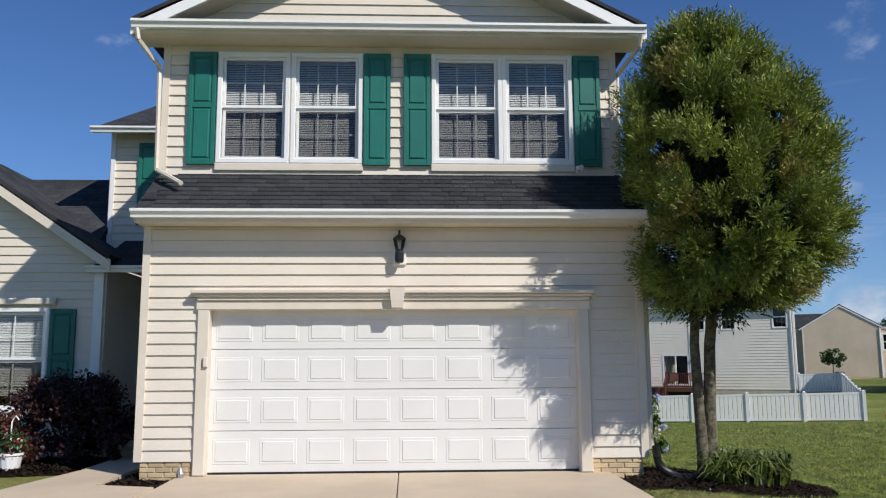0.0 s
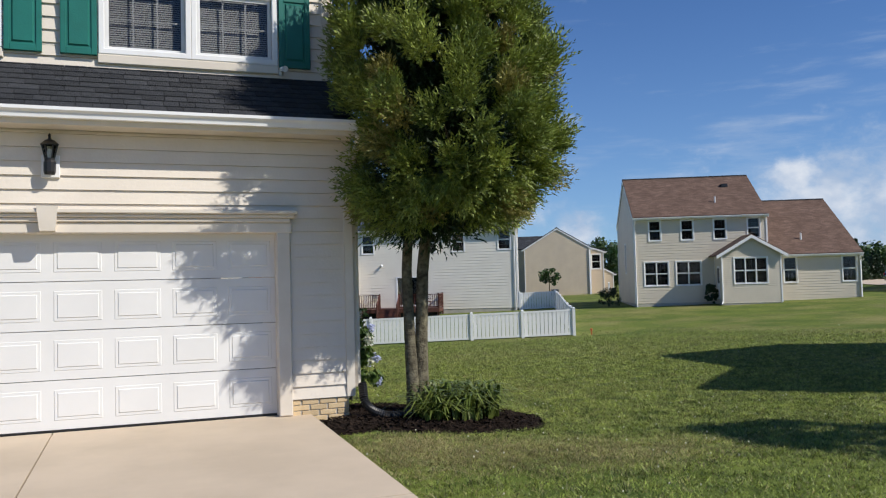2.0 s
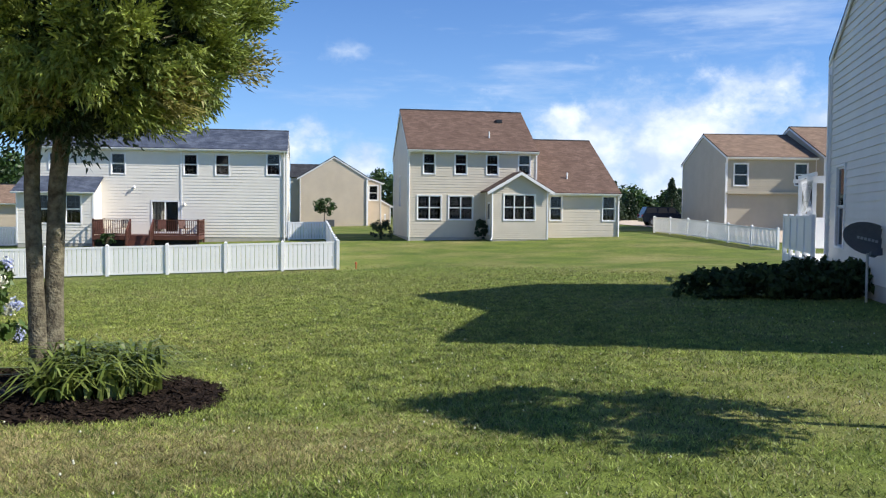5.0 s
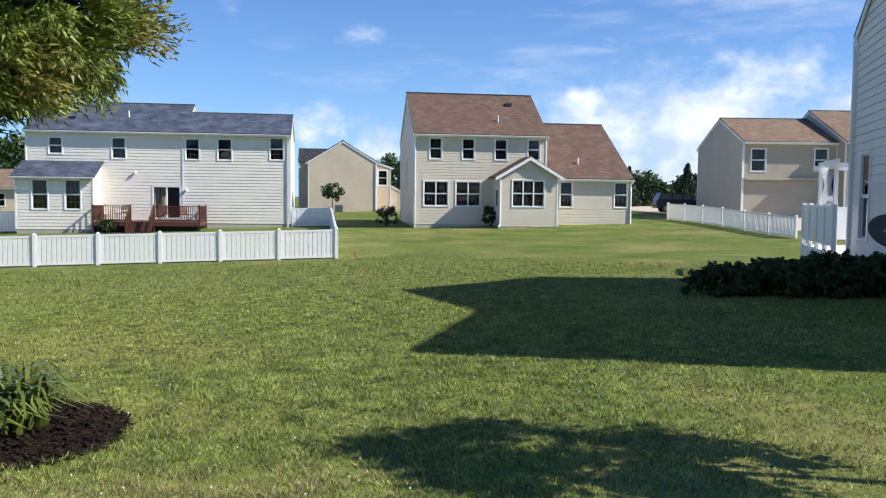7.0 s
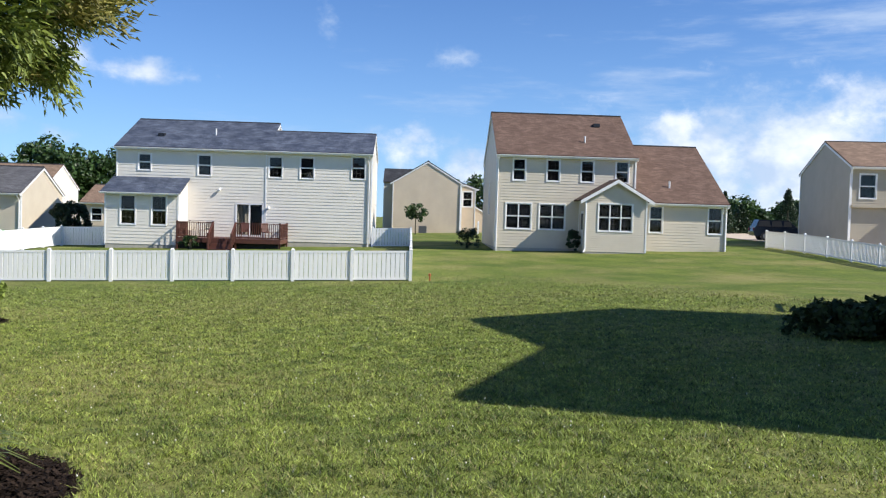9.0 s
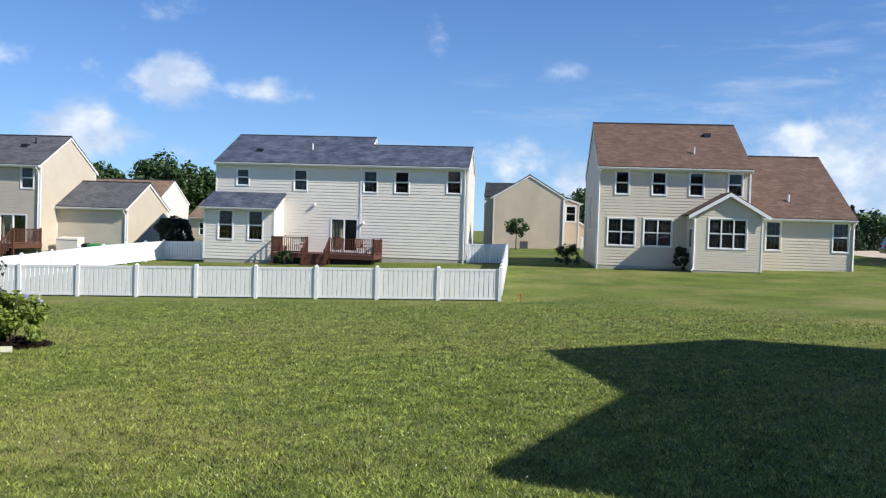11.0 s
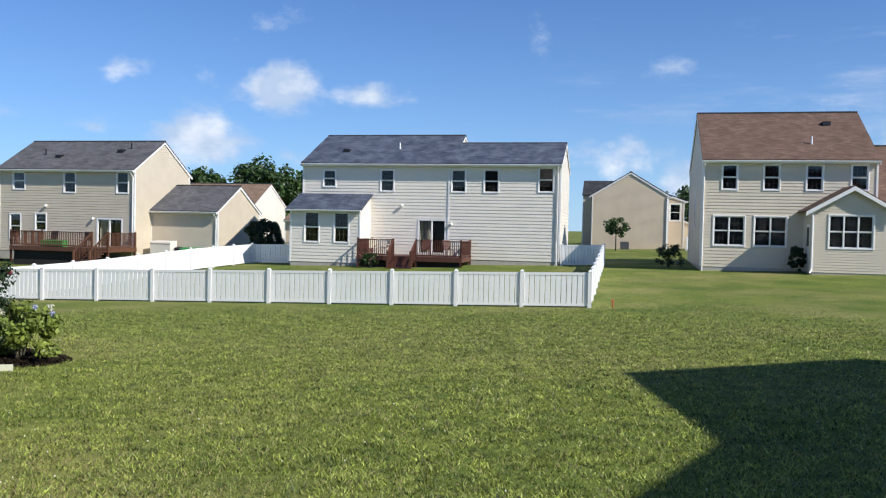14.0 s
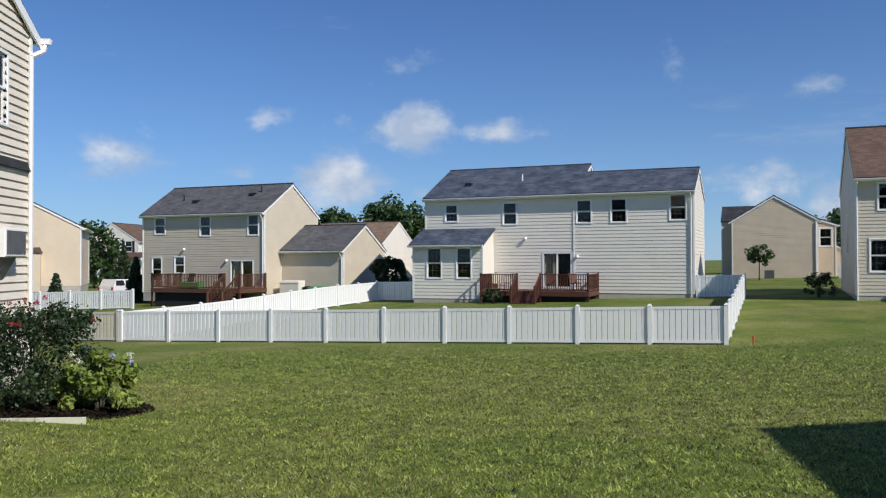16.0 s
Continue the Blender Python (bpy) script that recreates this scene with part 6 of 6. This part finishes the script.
def camera_and_tap():
    ob = part("security_camera", Geo(pose(2.62, 11.28, 4.32)).tube([(0, 0, 0), (0, -0.05, 0.06), (0.03, -0.16, 0.04)], [0.03, 0.03, 0.04], 8), M_WHITE, None)
    tagged(ob, "small white floodlight camera on the skirt roof", "camera")
    g = Geo(pose(-2.72, 10.60, 0.165))
    g.lathe([(0.0, 0.0), (0.045, 0.0), (0.05, 0.05), (0.03, 0.09), (0.02, 0.12), (0.0, 0.13)], 10)
    tagged(part("garden_ornament", g, M_METAL, None), "small grey garden ornament beside the drive", "ornament")


camera_and_tap()


def flower_pot():
    t = thing("flower_pot", pose(-5.5, 12.0, ground_z(-5.5, 12.0)), "pale pot of red and white flowers in the entry bed", "plant pot")
    part("pot", Geo().lathe([(0.0, 0), (0.13, 0), (0.17, 0.24), (0.19, 0.25), (0.19, 0.28), (0.15, 0.28), (0.14, 0.24), (0.0, 0.24)], 14), M_WHITE, t)
    rng = np.random.default_rng(77)
    for mat, n, s in ((M_LEAF, 260, 0.07), (M_PINK, 90, 0.05), (M_PETAL_WHITE, 40, 0.045)):
        v, f = leaf_cloud(rng, [(0, 0, 0.38)], [0.25], n, s)
        tri_mesh("foliage" if mat is M_LEAF else "flowers", v, f, mat, t)
    part("hook", Geo().tube([(0, 0, 0.3), (0, 0, 0.72), (0.05, 0, 0.8), (0.1, 0, 0.74)], 0.01, 5), M_WHITE, t)


flower_pot()


def window_ac():
    m = pose(2.20, 15.5, 0, 0, 0, 90)
    t = thing("window_air_conditioner", m, "white window air conditioner with slotted case", "air conditioner")
    part("case", Geo().bevel_box(7.95, 8.75, -0.32, 0.0, 1.95, 2.45, 0.02), M_WHITE, t)
    for k in range(9):
        part("slat", Geo().box(8.0 + k * 0.08, 8.05 + k * 0.08, -0.335, -0.318, 2.0, 2.4), M_GREY, t)
    part("bracket", Geo().hexa([(8.2, -0.25, 1.93), (8.5, -0.25, 1.93), (8.5, -0.02, 1.55), (8.2, -0.02, 1.55), (8.2, -0.25, 1.95), (8.5, -0.25, 1.95), (8.5, -0.02, 1.95), (8.2, -0.02, 1.95)]), M_GREY, t)


window_ac()


# ---- decks ----
def deck(name, m, u0, u1, depth, floor, ground, mat, label, stairs=None):
    """A raised timber deck off a wall, with rails and balusters, and a flight of steps in its front."""
    t = thing(name, m, label, "deck")
    nb = int((u1 - u0) / 0.14)
    bm_ = mesh_of("deck_board", Geo().box(0.004, (u1 - u0) / nb - 0.004, -depth, 0.0, floor - 0.035, floor), mat)
    for k in range(nb):
        part("deck_board", bm_, mat, t, m=Matrix.Translation((u0 + (u1 - u0) * k / nb, 0, 0)))
    part("rim_joist", Geo().box(u0, u1, -depth - 0.04, -depth, floor - 0.26, floor - 0.003), mat, t)
    for x in (u0, u1 - 0.04):
        part("rim_joist", Geo().box(x, x + 0.04, -depth, 0, floor - 0.26, floor - 0.036), mat, t)
    # near-black sheet, set back, for the dark space under the deck
    part("skirting", Geo().box(u0 + 0.15, u1 - 0.15, -depth + 0.2, -depth + 0.23, ground - 0.1, floor - 0.26), M_DARK, t)
    post = mesh_of("post", Geo().box(-0.05, 0.05, -0.05, 0.05, ground - 0.2 - floor, 1.02), mat)
    bal = mesh_of("baluster", Geo().box(-0.018, 0.018, -0.018, 0.018, 0.08, 0.92), mat)

    def run(a, b):
        d = Vector((b[0] - a[0], b[1] - a[1], 0))
        L = d.length
        yaw = math.degrees(math.atan2(d.y, d.x))
        part("hand_rail", Geo().box(0, L, -0.06, 0.06, 0.92, 0.965), mat, t, m=pose(a[0], a[1], floor, 0, 0, yaw))
        part("low_rail", Geo().box(0, L, -0.02, 0.02, 0.06, 0.13), mat, t, m=pose(a[0], a[1], floor, 0, 0, yaw))
        n = max(1, int(L / 0.125))
        for k in range(1, n):
            part("baluster", bal, mat, t, m=pose(a[0] + d.x * k / n, a[1] + d.y * k / n, floor, 0, 0, yaw))
        for p in (a, b):
            part("post", post, mat, t, m=pose(p[0], p[1], floor))
    y = -depth + 0.05
    run((u0 + 0.05, -0.1), (u0 + 0.05, y))
    if stairs:
        run((u0 + 0.05, y), (stairs[0], y))
        run((stairs[1], y), (u1 - 0.05, y))
        n = max(2, round((floor - ground) / 0.18))
        for k in range(n):
            z = floor - (k + 1) * (floor - ground) / (n + 0.3)
            part("tread", Geo().box(stairs[0], stairs[1], -depth - 0.28 * (k + 1), -depth - 0.28 * k + 0.02, z - 0.04, z), mat, t)
            part("riser", Geo().box(stairs[0], stairs[1], -depth - 0.28 * k - 0.02, -depth - 0.28 * k, z, z + 0.16), mat, t)
        run_l = 0.28 * n
        for x in stairs:
            g = Geo()
            g.hexa([(x - 0.03, -depth, floor + 0.86), (x + 0.03, -depth, floor + 0.86), (x + 0.03, -depth - run_l, ground + 0.80), (x - 0.03, -depth - run_l, ground + 0.80), (x - 0.05, -depth, floor + 0.95), (x + 0.05, -depth, floor + 0.95), (x + 0.05, -depth - run_l, ground + 0.89), (x - 0.05, -depth - run_l, ground + 0.89)])
            part("stair_rail", g, mat, t)
            part("newel", Geo().box(x - 0.05, x + 0.05, -depth - run_l - 0.05, -depth - run_l + 0.05, ground - 0.2, ground + 0.98), mat, t)
            for k in range(1, n * 2):
                q = k / (n * 2)
                part("stair_baluster", Geo().box(x - 0.018, x + 0.018, -depth - run_l * q - 0.018, -depth - run_l * q + 0.018, floor + (ground - floor) * q + 0.05, floor + (ground - floor) * q + 0.88), mat, t)
    else:
        run((u0 + 0.05, y), (u1 - 0.05, y))
    run((u1 - 0.05, y), (u1 - 0.05, -0.1))
    return t


MW = pose(10.47, 60.85, 0, 0, 0, -26)
MG = pose(-9.39, 69.82, 0, 0, 0, -26)
gz_w = ground_z(*local_w(8.5, -3.5))
deck("deck", MW, 5.5, 11.75, 2.9, 0.16, gz_w, M_DECK, "dark red-stained timber deck with railings and steps", stairs=(7.7, 9.05))
deck("deck", MG, 4.3, 11.4, 3.0, 0.12, -0.95, M_DECK_G, "reddish-brown timber deck with railings and steps", stairs=(10.2, 11.3))


def patio_chair(m, mat, label):
    t = thing("patio_chair", m, label, "chair", "deck chairs")
    part("seat", Geo().bevel_box(-0.25, 0.25, -0.25, 0.25, 0.40, 0.44, 0.01), mat, t)
    part("backrest", Geo().hexa([(-0.25, 0.22, 0.44), (0.25, 0.22, 0.44), (0.25, 0.25, 0.44), (-0.25, 0.25, 0.44), (-0.25, 0.36, 0.98), (0.25, 0.36, 0.98), (0.25, 0.39, 0.98), (-0.25, 0.39, 0.98)]), mat, t)
    for x in (-0.23, 0.23):
        for y in (-0.22, 0.22):
            part("leg", Geo().tube([(x, y, 0), (x * 0.95, y * 0.95, 0.41)], 0.016, 6), mat, t)
        part("arm", Geo().bevel_box(x - 0.03, x + 0.03, -0.25, 0.28, 0.62, 0.65, 0.006), mat, t)


for u, y, a in ((6.2, -1.9, 20), (6.9, -1.6, -30), (9.4, -1.8, 10), (10.7, -1.5, 40)):
    patio_chair(MW @ pose(u, y, 0.16, 0, 0, a), M_DECK if u > 9 else M_TAN, "slatted patio chair on the red deck")
for u, y in ((6.4, -1.8), (8.7, -1.6)):
    patio_chair(MG @ pose(u, y, 0.12), M_BLACK, "dark patio chair on the brown deck")


def plastic_box(m, sx, sy, sz, mat, name, label, cat):
    t = thing(name, m, label, cat)
    part("body", Geo().bevel_box(-sx / 2, sx / 2, -sy / 2, sy / 2, 0, sz * 0.85, 0.02), mat, t)
    part("lid", Geo().hexa([(-sx / 2 - 0.02, -sy / 2 - 0.03, sz * 0.85), (sx / 2 + 0.02, -sy / 2 - 0.03, sz * 0.85), (sx / 2 + 0.02, sy / 2, sz * 0.85), (-sx / 2 - 0.02, sy / 2, sz * 0.85), (-sx / 2, -sy / 2, sz * 0.95), (sx / 2, -sy / 2, sz * 0.95), (sx / 2, sy / 2, sz), (-sx / 2, sy / 2, sz)]), mat, t)


plastic_box(MG @ pose(12.6, 1.2, -0.6), 1.5, 0.8, 1.2, M_WHITE_SIDING, "storage_box", "pale grey plastic storage shed by the garage", "storage box")
plastic_box(MG @ pose(14.6, 1.3, -0.6), 1.3, 0.7, 0.8, M_PLASTIC_GREEN, "planter_box", "dark green plastic storage box", "storage box")
plastic_box(MG @ pose(7.0, -2.3, 0.12), 1.6, 0.5, 0.42, M_PLASTIC_GREEN, "toy_box", "bright green plastic toy bench on the deck", "toy box")
plastic_box(MG @ pose(13.6, 1.4, -0.6), 0.35, 0.4, 0.8, M_NAVY, "bin", "dark blue plastic bin", "bin")


# ---- the right-hand yard ----
def satellite_dish():
    x, y = 20.1, 11.85
    z = ground_z(x, y)
    t = thing("satellite_dish", pose(x, y, z), "dark grey oval satellite dish on a pole", "satellite dish")
    part("pole", Geo().tube([(0, 0, -0.1), (0, 0, 1.0), (-0.02, 0.05, 1.22)], 0.028, 8), M_METAL, t)
    face = look((0, 0, 1.3), (-0.65, -0.72, 1.55))
    g = Geo(Matrix.Translation((0, 0, 1.32)) @ face.to_3x3().to_4x4() @ pose(0, 0, 0, 0, 0, 14))
    rings, n = 7, 28
    v, f = [], []
    for j in range(rings + 1):
        r = j / rings
        for k in range(n):
            a = k * math.tau / n
            v.append((math.cos(a) * 0.54 * r, math.sin(a) * 0.35 * r, -0.10 * r * r + 0.0))
    f = [(j * n + k, j * n + (k + 1) % n, (j + 1) * n + (k + 1) % n, (j + 1) * n + k) for j in range(rings) for k in range(n)]
    m_ = len(v)
    v += [(p[0], p[1], p[2] + 0.012) for p in v]
    f += [(m_ + b, m_ + a, m_ + d, m_ + c) for a, b, c, d in f]
    f += [(rings * n + k, rings * n + (k + 1) % n, m_ + rings * n + (k + 1) % n, m_ + rings * n + k) for k in range(n)]
    g.add(v, f)
    d = part("reflector", g, M_GREY, t, smooth=False)
    b = Geo(g.m)
    for i in range(7):
        b.box(-0.20 + i * 0.075, -0.145 + i * 0.075, -0.03, 0.03, -0.018, -0.012)
    part("marking", b, M_METAL, d, "row of pale bars")
    part("feed_arm", Geo(g.m).tube([(0, -0.33, -0.06), (0, -0.42, -0.45)], 0.016, 6), M_METAL, t)
    part("feed_horn", Geo(g.m).bevel_box(-0.06, 0.06, -0.48, -0.38, -0.55, -0.43, 0.01), M_GREY, t)


satellite_dish()
vinyl_fence([(20.9, 11.75), (22.6, 10.4)], "white vinyl fence panel beside the dish", height=1.25)


def back_deck():
    base = pose(24.1, 15.05, 0.0, 0, 0, -49)
    t = thing("privacy_deck", base, "white vinyl privacy railing round a raised deck", "deck")
    part("floor", Geo().box(-0.3, 4.2, 0.0, 4.8, 0.35, 0.45), M_WHITE, t)
    for k in range(5):
        y = 0.15 + k * 1.16
        part("post", Geo().bevel_box(-0.37, -0.25, y - 0.06, y + 0.06, -0.4, 1.72, 0.01), M_VINYL, t)
        if k < 4:
            part("upper_panel", Geo().box(-0.33, -0.29, y + 0.06, y + 1.10, 0.62, 1.62), M_VINYL, t)
            part("lower_panel", Geo().box(-0.33, -0.29, y + 0.06, y + 1.10, -0.35, 0.40), M_VINYL, t)
            part("rail", Geo().box(-0.36, -0.26, y + 0.06, y + 1.10, 1.60, 1.66), M_VINYL, t)
    for k in range(3):
        part("end_panel", Geo().box(-0.25 + k * 1.45, 1.15 + k * 1.45, 4.76, 4.80, 0.62, 1.62), M_VINYL, t)
    p = thing("pergola", base @ pose(-0.15, 1.0, 0.45), "white lattice pergola with dark blue cloth", "pergola")
    for x, y in ((0, 0), (0, 2.2), (1.4, 0), (1.4, 2.2)):
        part("post", Geo().box(x - 0.05, x + 0.05, y - 0.05, y + 0.05, 0, 2.3), M_VINYL, p)
    for y in (0, 2.2):
        part("beam", Geo().box(-0.2, 1.6, y - 0.04, y + 0.04, 2.22, 2.34), M_VINYL, p)
    for x in (0, 1.4):
        part("beam", Geo().box(x - 0.04, x + 0.04, -0.2, 2.4, 2.34, 2.44), M_VINYL, p)
    for s in (-1, 1):
        for k in range(-14, 16):
            y0 = k * 0.16
            pts = []
            for q in (0.0, 1.3):
                pts.append((y0 + q if s > 0 else 2.2 - y0 - q, 1.15 + q * 0.85))
            (ya, za), (yb, zb) = pts
            if min(ya, yb) < -0.02 or max(ya, yb) > 2.22:
                continue
            part("lattice_strip", Geo().hexa([(-0.01 + s * 0.006, ya - 0.02, za), (0.004 + s * 0.006, ya - 0.02, za), (0.004 + s * 0.006, ya + 0.02, za), (-0.01 + s * 0.006, ya + 0.02, za), (-0.01 + s * 0.006, yb - 0.02, zb), (0.004 + s * 0.006, yb - 0.02, zb), (0.004 + s * 0.006, yb + 0.02, zb), (-0.01 + s * 0.006, yb + 0.02, zb)]), M_VINYL, p)
    part("cloth", Geo().box(0.03, 0.06, 0.1, 1.15, 1.5, 2.2), M_NAVY, p, "dark blue hanging cloth")


back_deck()


# ---- street, cars and further houses ----
def suv(m, mat, label):
    t = thing("car", m, label, "car", "parked cars")
    body = Geo()
    prof = [(-2.25, 0.35), (2.2, 0.35), (2.28, 0.75), (2.1, 0.95), (1.05, 1.05), (-2.2, 1.08), (-2.3, 0.7)]
    n = len(prof)
    body.add([(x, -0.9, z) for x, z in prof] + [(x, 0.9, z) for x, z in prof], [tuple(range(n)), tuple(range(2 * n - 1, n - 1, -1))] + [((i + 1) % n, i, n + i, n + (i + 1) % n) for i in range(n)])
    part("body", body, mat, t)
    cab = [(-2.15, 1.08), (1.0, 1.06), (0.35, 1.62), (-1.9, 1.66)]
    c = Geo()
    c.add([(x, -0.86 + 0.1 * (z > 1.2), z) for x, z in cab] + [(x, 0.86 - 0.1 * (z > 1.2), z) for x, z in cab], [(0, 1, 2, 3), (7, 6, 5, 4), (1, 0, 4, 5), (2, 1, 5, 6), (3, 2, 6, 7), (0, 3, 7, 4)])
    part("cabin", c, mat, t)
    for s in (-1, 1):
        for a, b in ((-1.95, -1.0), (-0.92, -0.1), (-0.02, 0.62)):
            part("side_window", Geo().hexa([(a, s * 0.86, 1.12), (b, s * 0.86, 1.12), (b, s * 0.87, 1.12), (a, s * 0.87, 1.12), (a + 0.05, s * 0.775, 1.56), (b - 0.1, s * 0.775, 1.56), (b - 0.1, s * 0.79, 1.56), (a + 0.05, s * 0.79, 1.56)]), M_BLACK, t)
        for x in (-1.4, 1.4):
            w = part("wheel", Geo().tube([(x, s * 0.92, 0.34), (x, s * 0.72, 0.34)], 0.34, 18), M_BLACK, t)
            part("rim", Geo().tube([(x, s * 0.925, 0.34), (x, s * 0.91, 0.34)], 0.2, 14), M_METAL, w)
    part("windscreen", Geo().hexa([(0.98, -0.75, 1.1), (0.98, 0.75, 1.1), (1.0, 0.75, 1.1), (1.0, -0.75, 1.1), (0.42, -0.68, 1.57), (0.42, 0.68, 1.57), (0.44, 0.68, 1.57), (0.44, -0.68, 1.57)]), M_BLACK, t)
    for s in (-1, 1):
        part("tail_light", Geo().box(-2.33, -2.25, s * 0.8 - 0.08, s * 0.8 + 0.08, 0.75, 1.0), M_PINK, t)
        part("headlight", Geo().box(2.2, 2.29, s * 0.75 - 0.12, s * 0.75 + 0.12, 0.68, 0.82), M_WHITE, t)


suv(pose(60.2, 50.4, ground_z(60.2, 50.4), 0, 0, -35), M_CAR, "dark blue parked sport utility car")
suv(pose(66.0, 50.0, ground_z(66, 50), 0, 0, -35), M_BLACK, "black parked sport utility car")
suv(pose(-13.6, 82, ground_z(-13.6, 82), 0, 0, 60), M_CAR_WHITE, "white parked pickup-like car")
r = Geo(pose(62, 52, 0.0, 0, 0, 62))
for k in range(20):
    a, b = -40 + k * 4.0, -36 + k * 4.0
    q = [r.m @ Vector(p) for p in ((a, -3.4, 0), (b, -3.4, 0), (b, 3.4, 0), (a, 3.4, 0))]
    g = r
    i0 = len(g.v)
    g.v += [(p.x, p.y, ground_z(p.x, p.y) + 0.05) for p in q]
    g.f.append((i0, i0 + 1, i0 + 2, i0 + 3))
tagged(part("road", r, M_CONCRETE, None), "pale asphalt street beyond the houses", "road", kind="structure")


def house_far(name_label, m, w, dep, eave, rise, sid, roof, rear=(), left=(), right=()):
    h = thing("house", m, name_label, "house", "far houses")
    gabled_block(h, w, dep, -0.5, 0.1, eave, rise, sid, roof, rear=rear, left=left, right=right)
    for u in rear:
        window(h, Matrix(), *u, grid=(2, 2))
    for u in left:
        window(h, pose(0, dep, 0, 0, 0, -90), *u, grid=(2, 2))
    for u in right:
        window(h, pose(w, 0, 0, 0, 0, 90), *u, grid=(2, 2))
    return h


hc = house_far("cream vinyl house with blank gable beyond the fence", pose(-14.3, 73.2, 0, 0, 0, 106), 9, 8.6, 4.6, 2.3, M_BEIGE, M_ROOF_DARK)
bay = Geo(pose(0, 8.6, 0, 0, 0, -90))
bay.box(3.9, 5.9, -0.7, 0.0, -0.3, 2.6)
part("bay", bay, M_BEIGE, hc)
part("bay_roof", Geo(pose(0, 8.6, 0, 0, 0, -90)).hexa([(3.8, -0.85, 2.6), (6.0, -0.85, 2.6), (6.0, 0, 2.6), (3.8, 0, 2.6), (4.0, -0.1, 3.0), (5.8, -0.1, 3.0), (5.8, 0, 3.0), (4.0, 0, 3.0)]), M_ROOF_BROWN, hc)
hw = house_far("white colonial house with dark shutters and brown porch roof", pose(-27.0, 130.5, 0, 0, 0, 78), 12, 8.0, 5.0, 2.6, M_WHITE_SIDING, M_ROOF_BROWN, left=[(1.2, 2.2, 3.4, 4.9), (3.6, 4.6, 3.4, 4.9), (6.0, 7.0, 3.4, 4.9)])
ml = pose(0, 8.0, 0, 0, 0, -90)
for a in (1.2, 3.6, 6.0):
    for s in (-0.45, 1.08):
        part("shutter", Geo(ml).box(a + s, a + s + 0.36, -0.06, -0.02, 3.35, 4.95), M_BLACK, hw)
part("porch_roof", Geo(ml).hexa([(-0.5, -2.2, 2.5), (9.5, -2.2, 2.5), (9.5, 0, 2.6), (-0.5, 0, 2.6), (-0.5, -2.2, 2.6), (9.5, -2.2, 2.6), (9.5, 0, 3.3), (-0.5, 0, 3.3)]), M_ROOF_BROWN, hw)
for a in (0, 3, 6, 9):
    part("porch_post", Geo(ml).box(a - 0.1, a + 0.1, -2.1, -1.9, -0.3, 2.5), M_WHITE, hw)
house_far("white gabled house with tan roof behind the garage", pose(0.2, 97.6, 0, 0, 0, -26), 9.2, 7.5, 3.9, 2.2, M_WHITE_SIDING, M_ROOF_TAN)
house_far("pale yellow house behind the pale one", pose(11.5, 92.0, 0, 0, 0, -26), 9.0, 7.5, 2.4, 1.8, M_BEIGE, M_ROOF_TAN, rear=[(1.0, 2.0, 0.6, 1.8)])
house_far("beige house with porch roof beyond the gap", pose(51.5, 79.5, 0, 0, 0, -26), 8.5, 8.0, 4.8, 1.8, M_BEIGE, M_ROOF_DARK, rear=[(0.5, 1.3, 3.2, 4.4)])
house_far("beige neighbouring house with dark roof", pose(33.0, 92.0, 0, 0, 0, -26), 7.0, 9.0, 4.6, 2.6, M_BEIGE, M_ROOF_DARK)
vinyl_fence([(-7.5, 63.5), (-16.5, 66.5)], "white vinyl picket fence by the far cream house", open_=True)
vinyl_fence([(45.2, 73.0), (47.6, 77.0)], "short white vinyl fence by the beige house", height=1.1)


def hydrant():
    x, y = 20.2, 34.0
    t = thing("marker_stake", pose(x, y, ground_z(x, y)), "small orange utility marker by the fence corner", "marker")
    part("stake", Geo().tube([(0, 0, -0.05), (0, 0, 0.22)], 0.03, 8), M_ORANGE, t)
    part("cap", Geo().lathe([(0, 0.2), (0.06, 0.2), (0.05, 0.28), (0, 0.31)], 10), M_ORANGE, t)


M_ORANGE = material("orange_plastic", (0.45, 0.12, 0.03), rough=0.5)
hydrant()
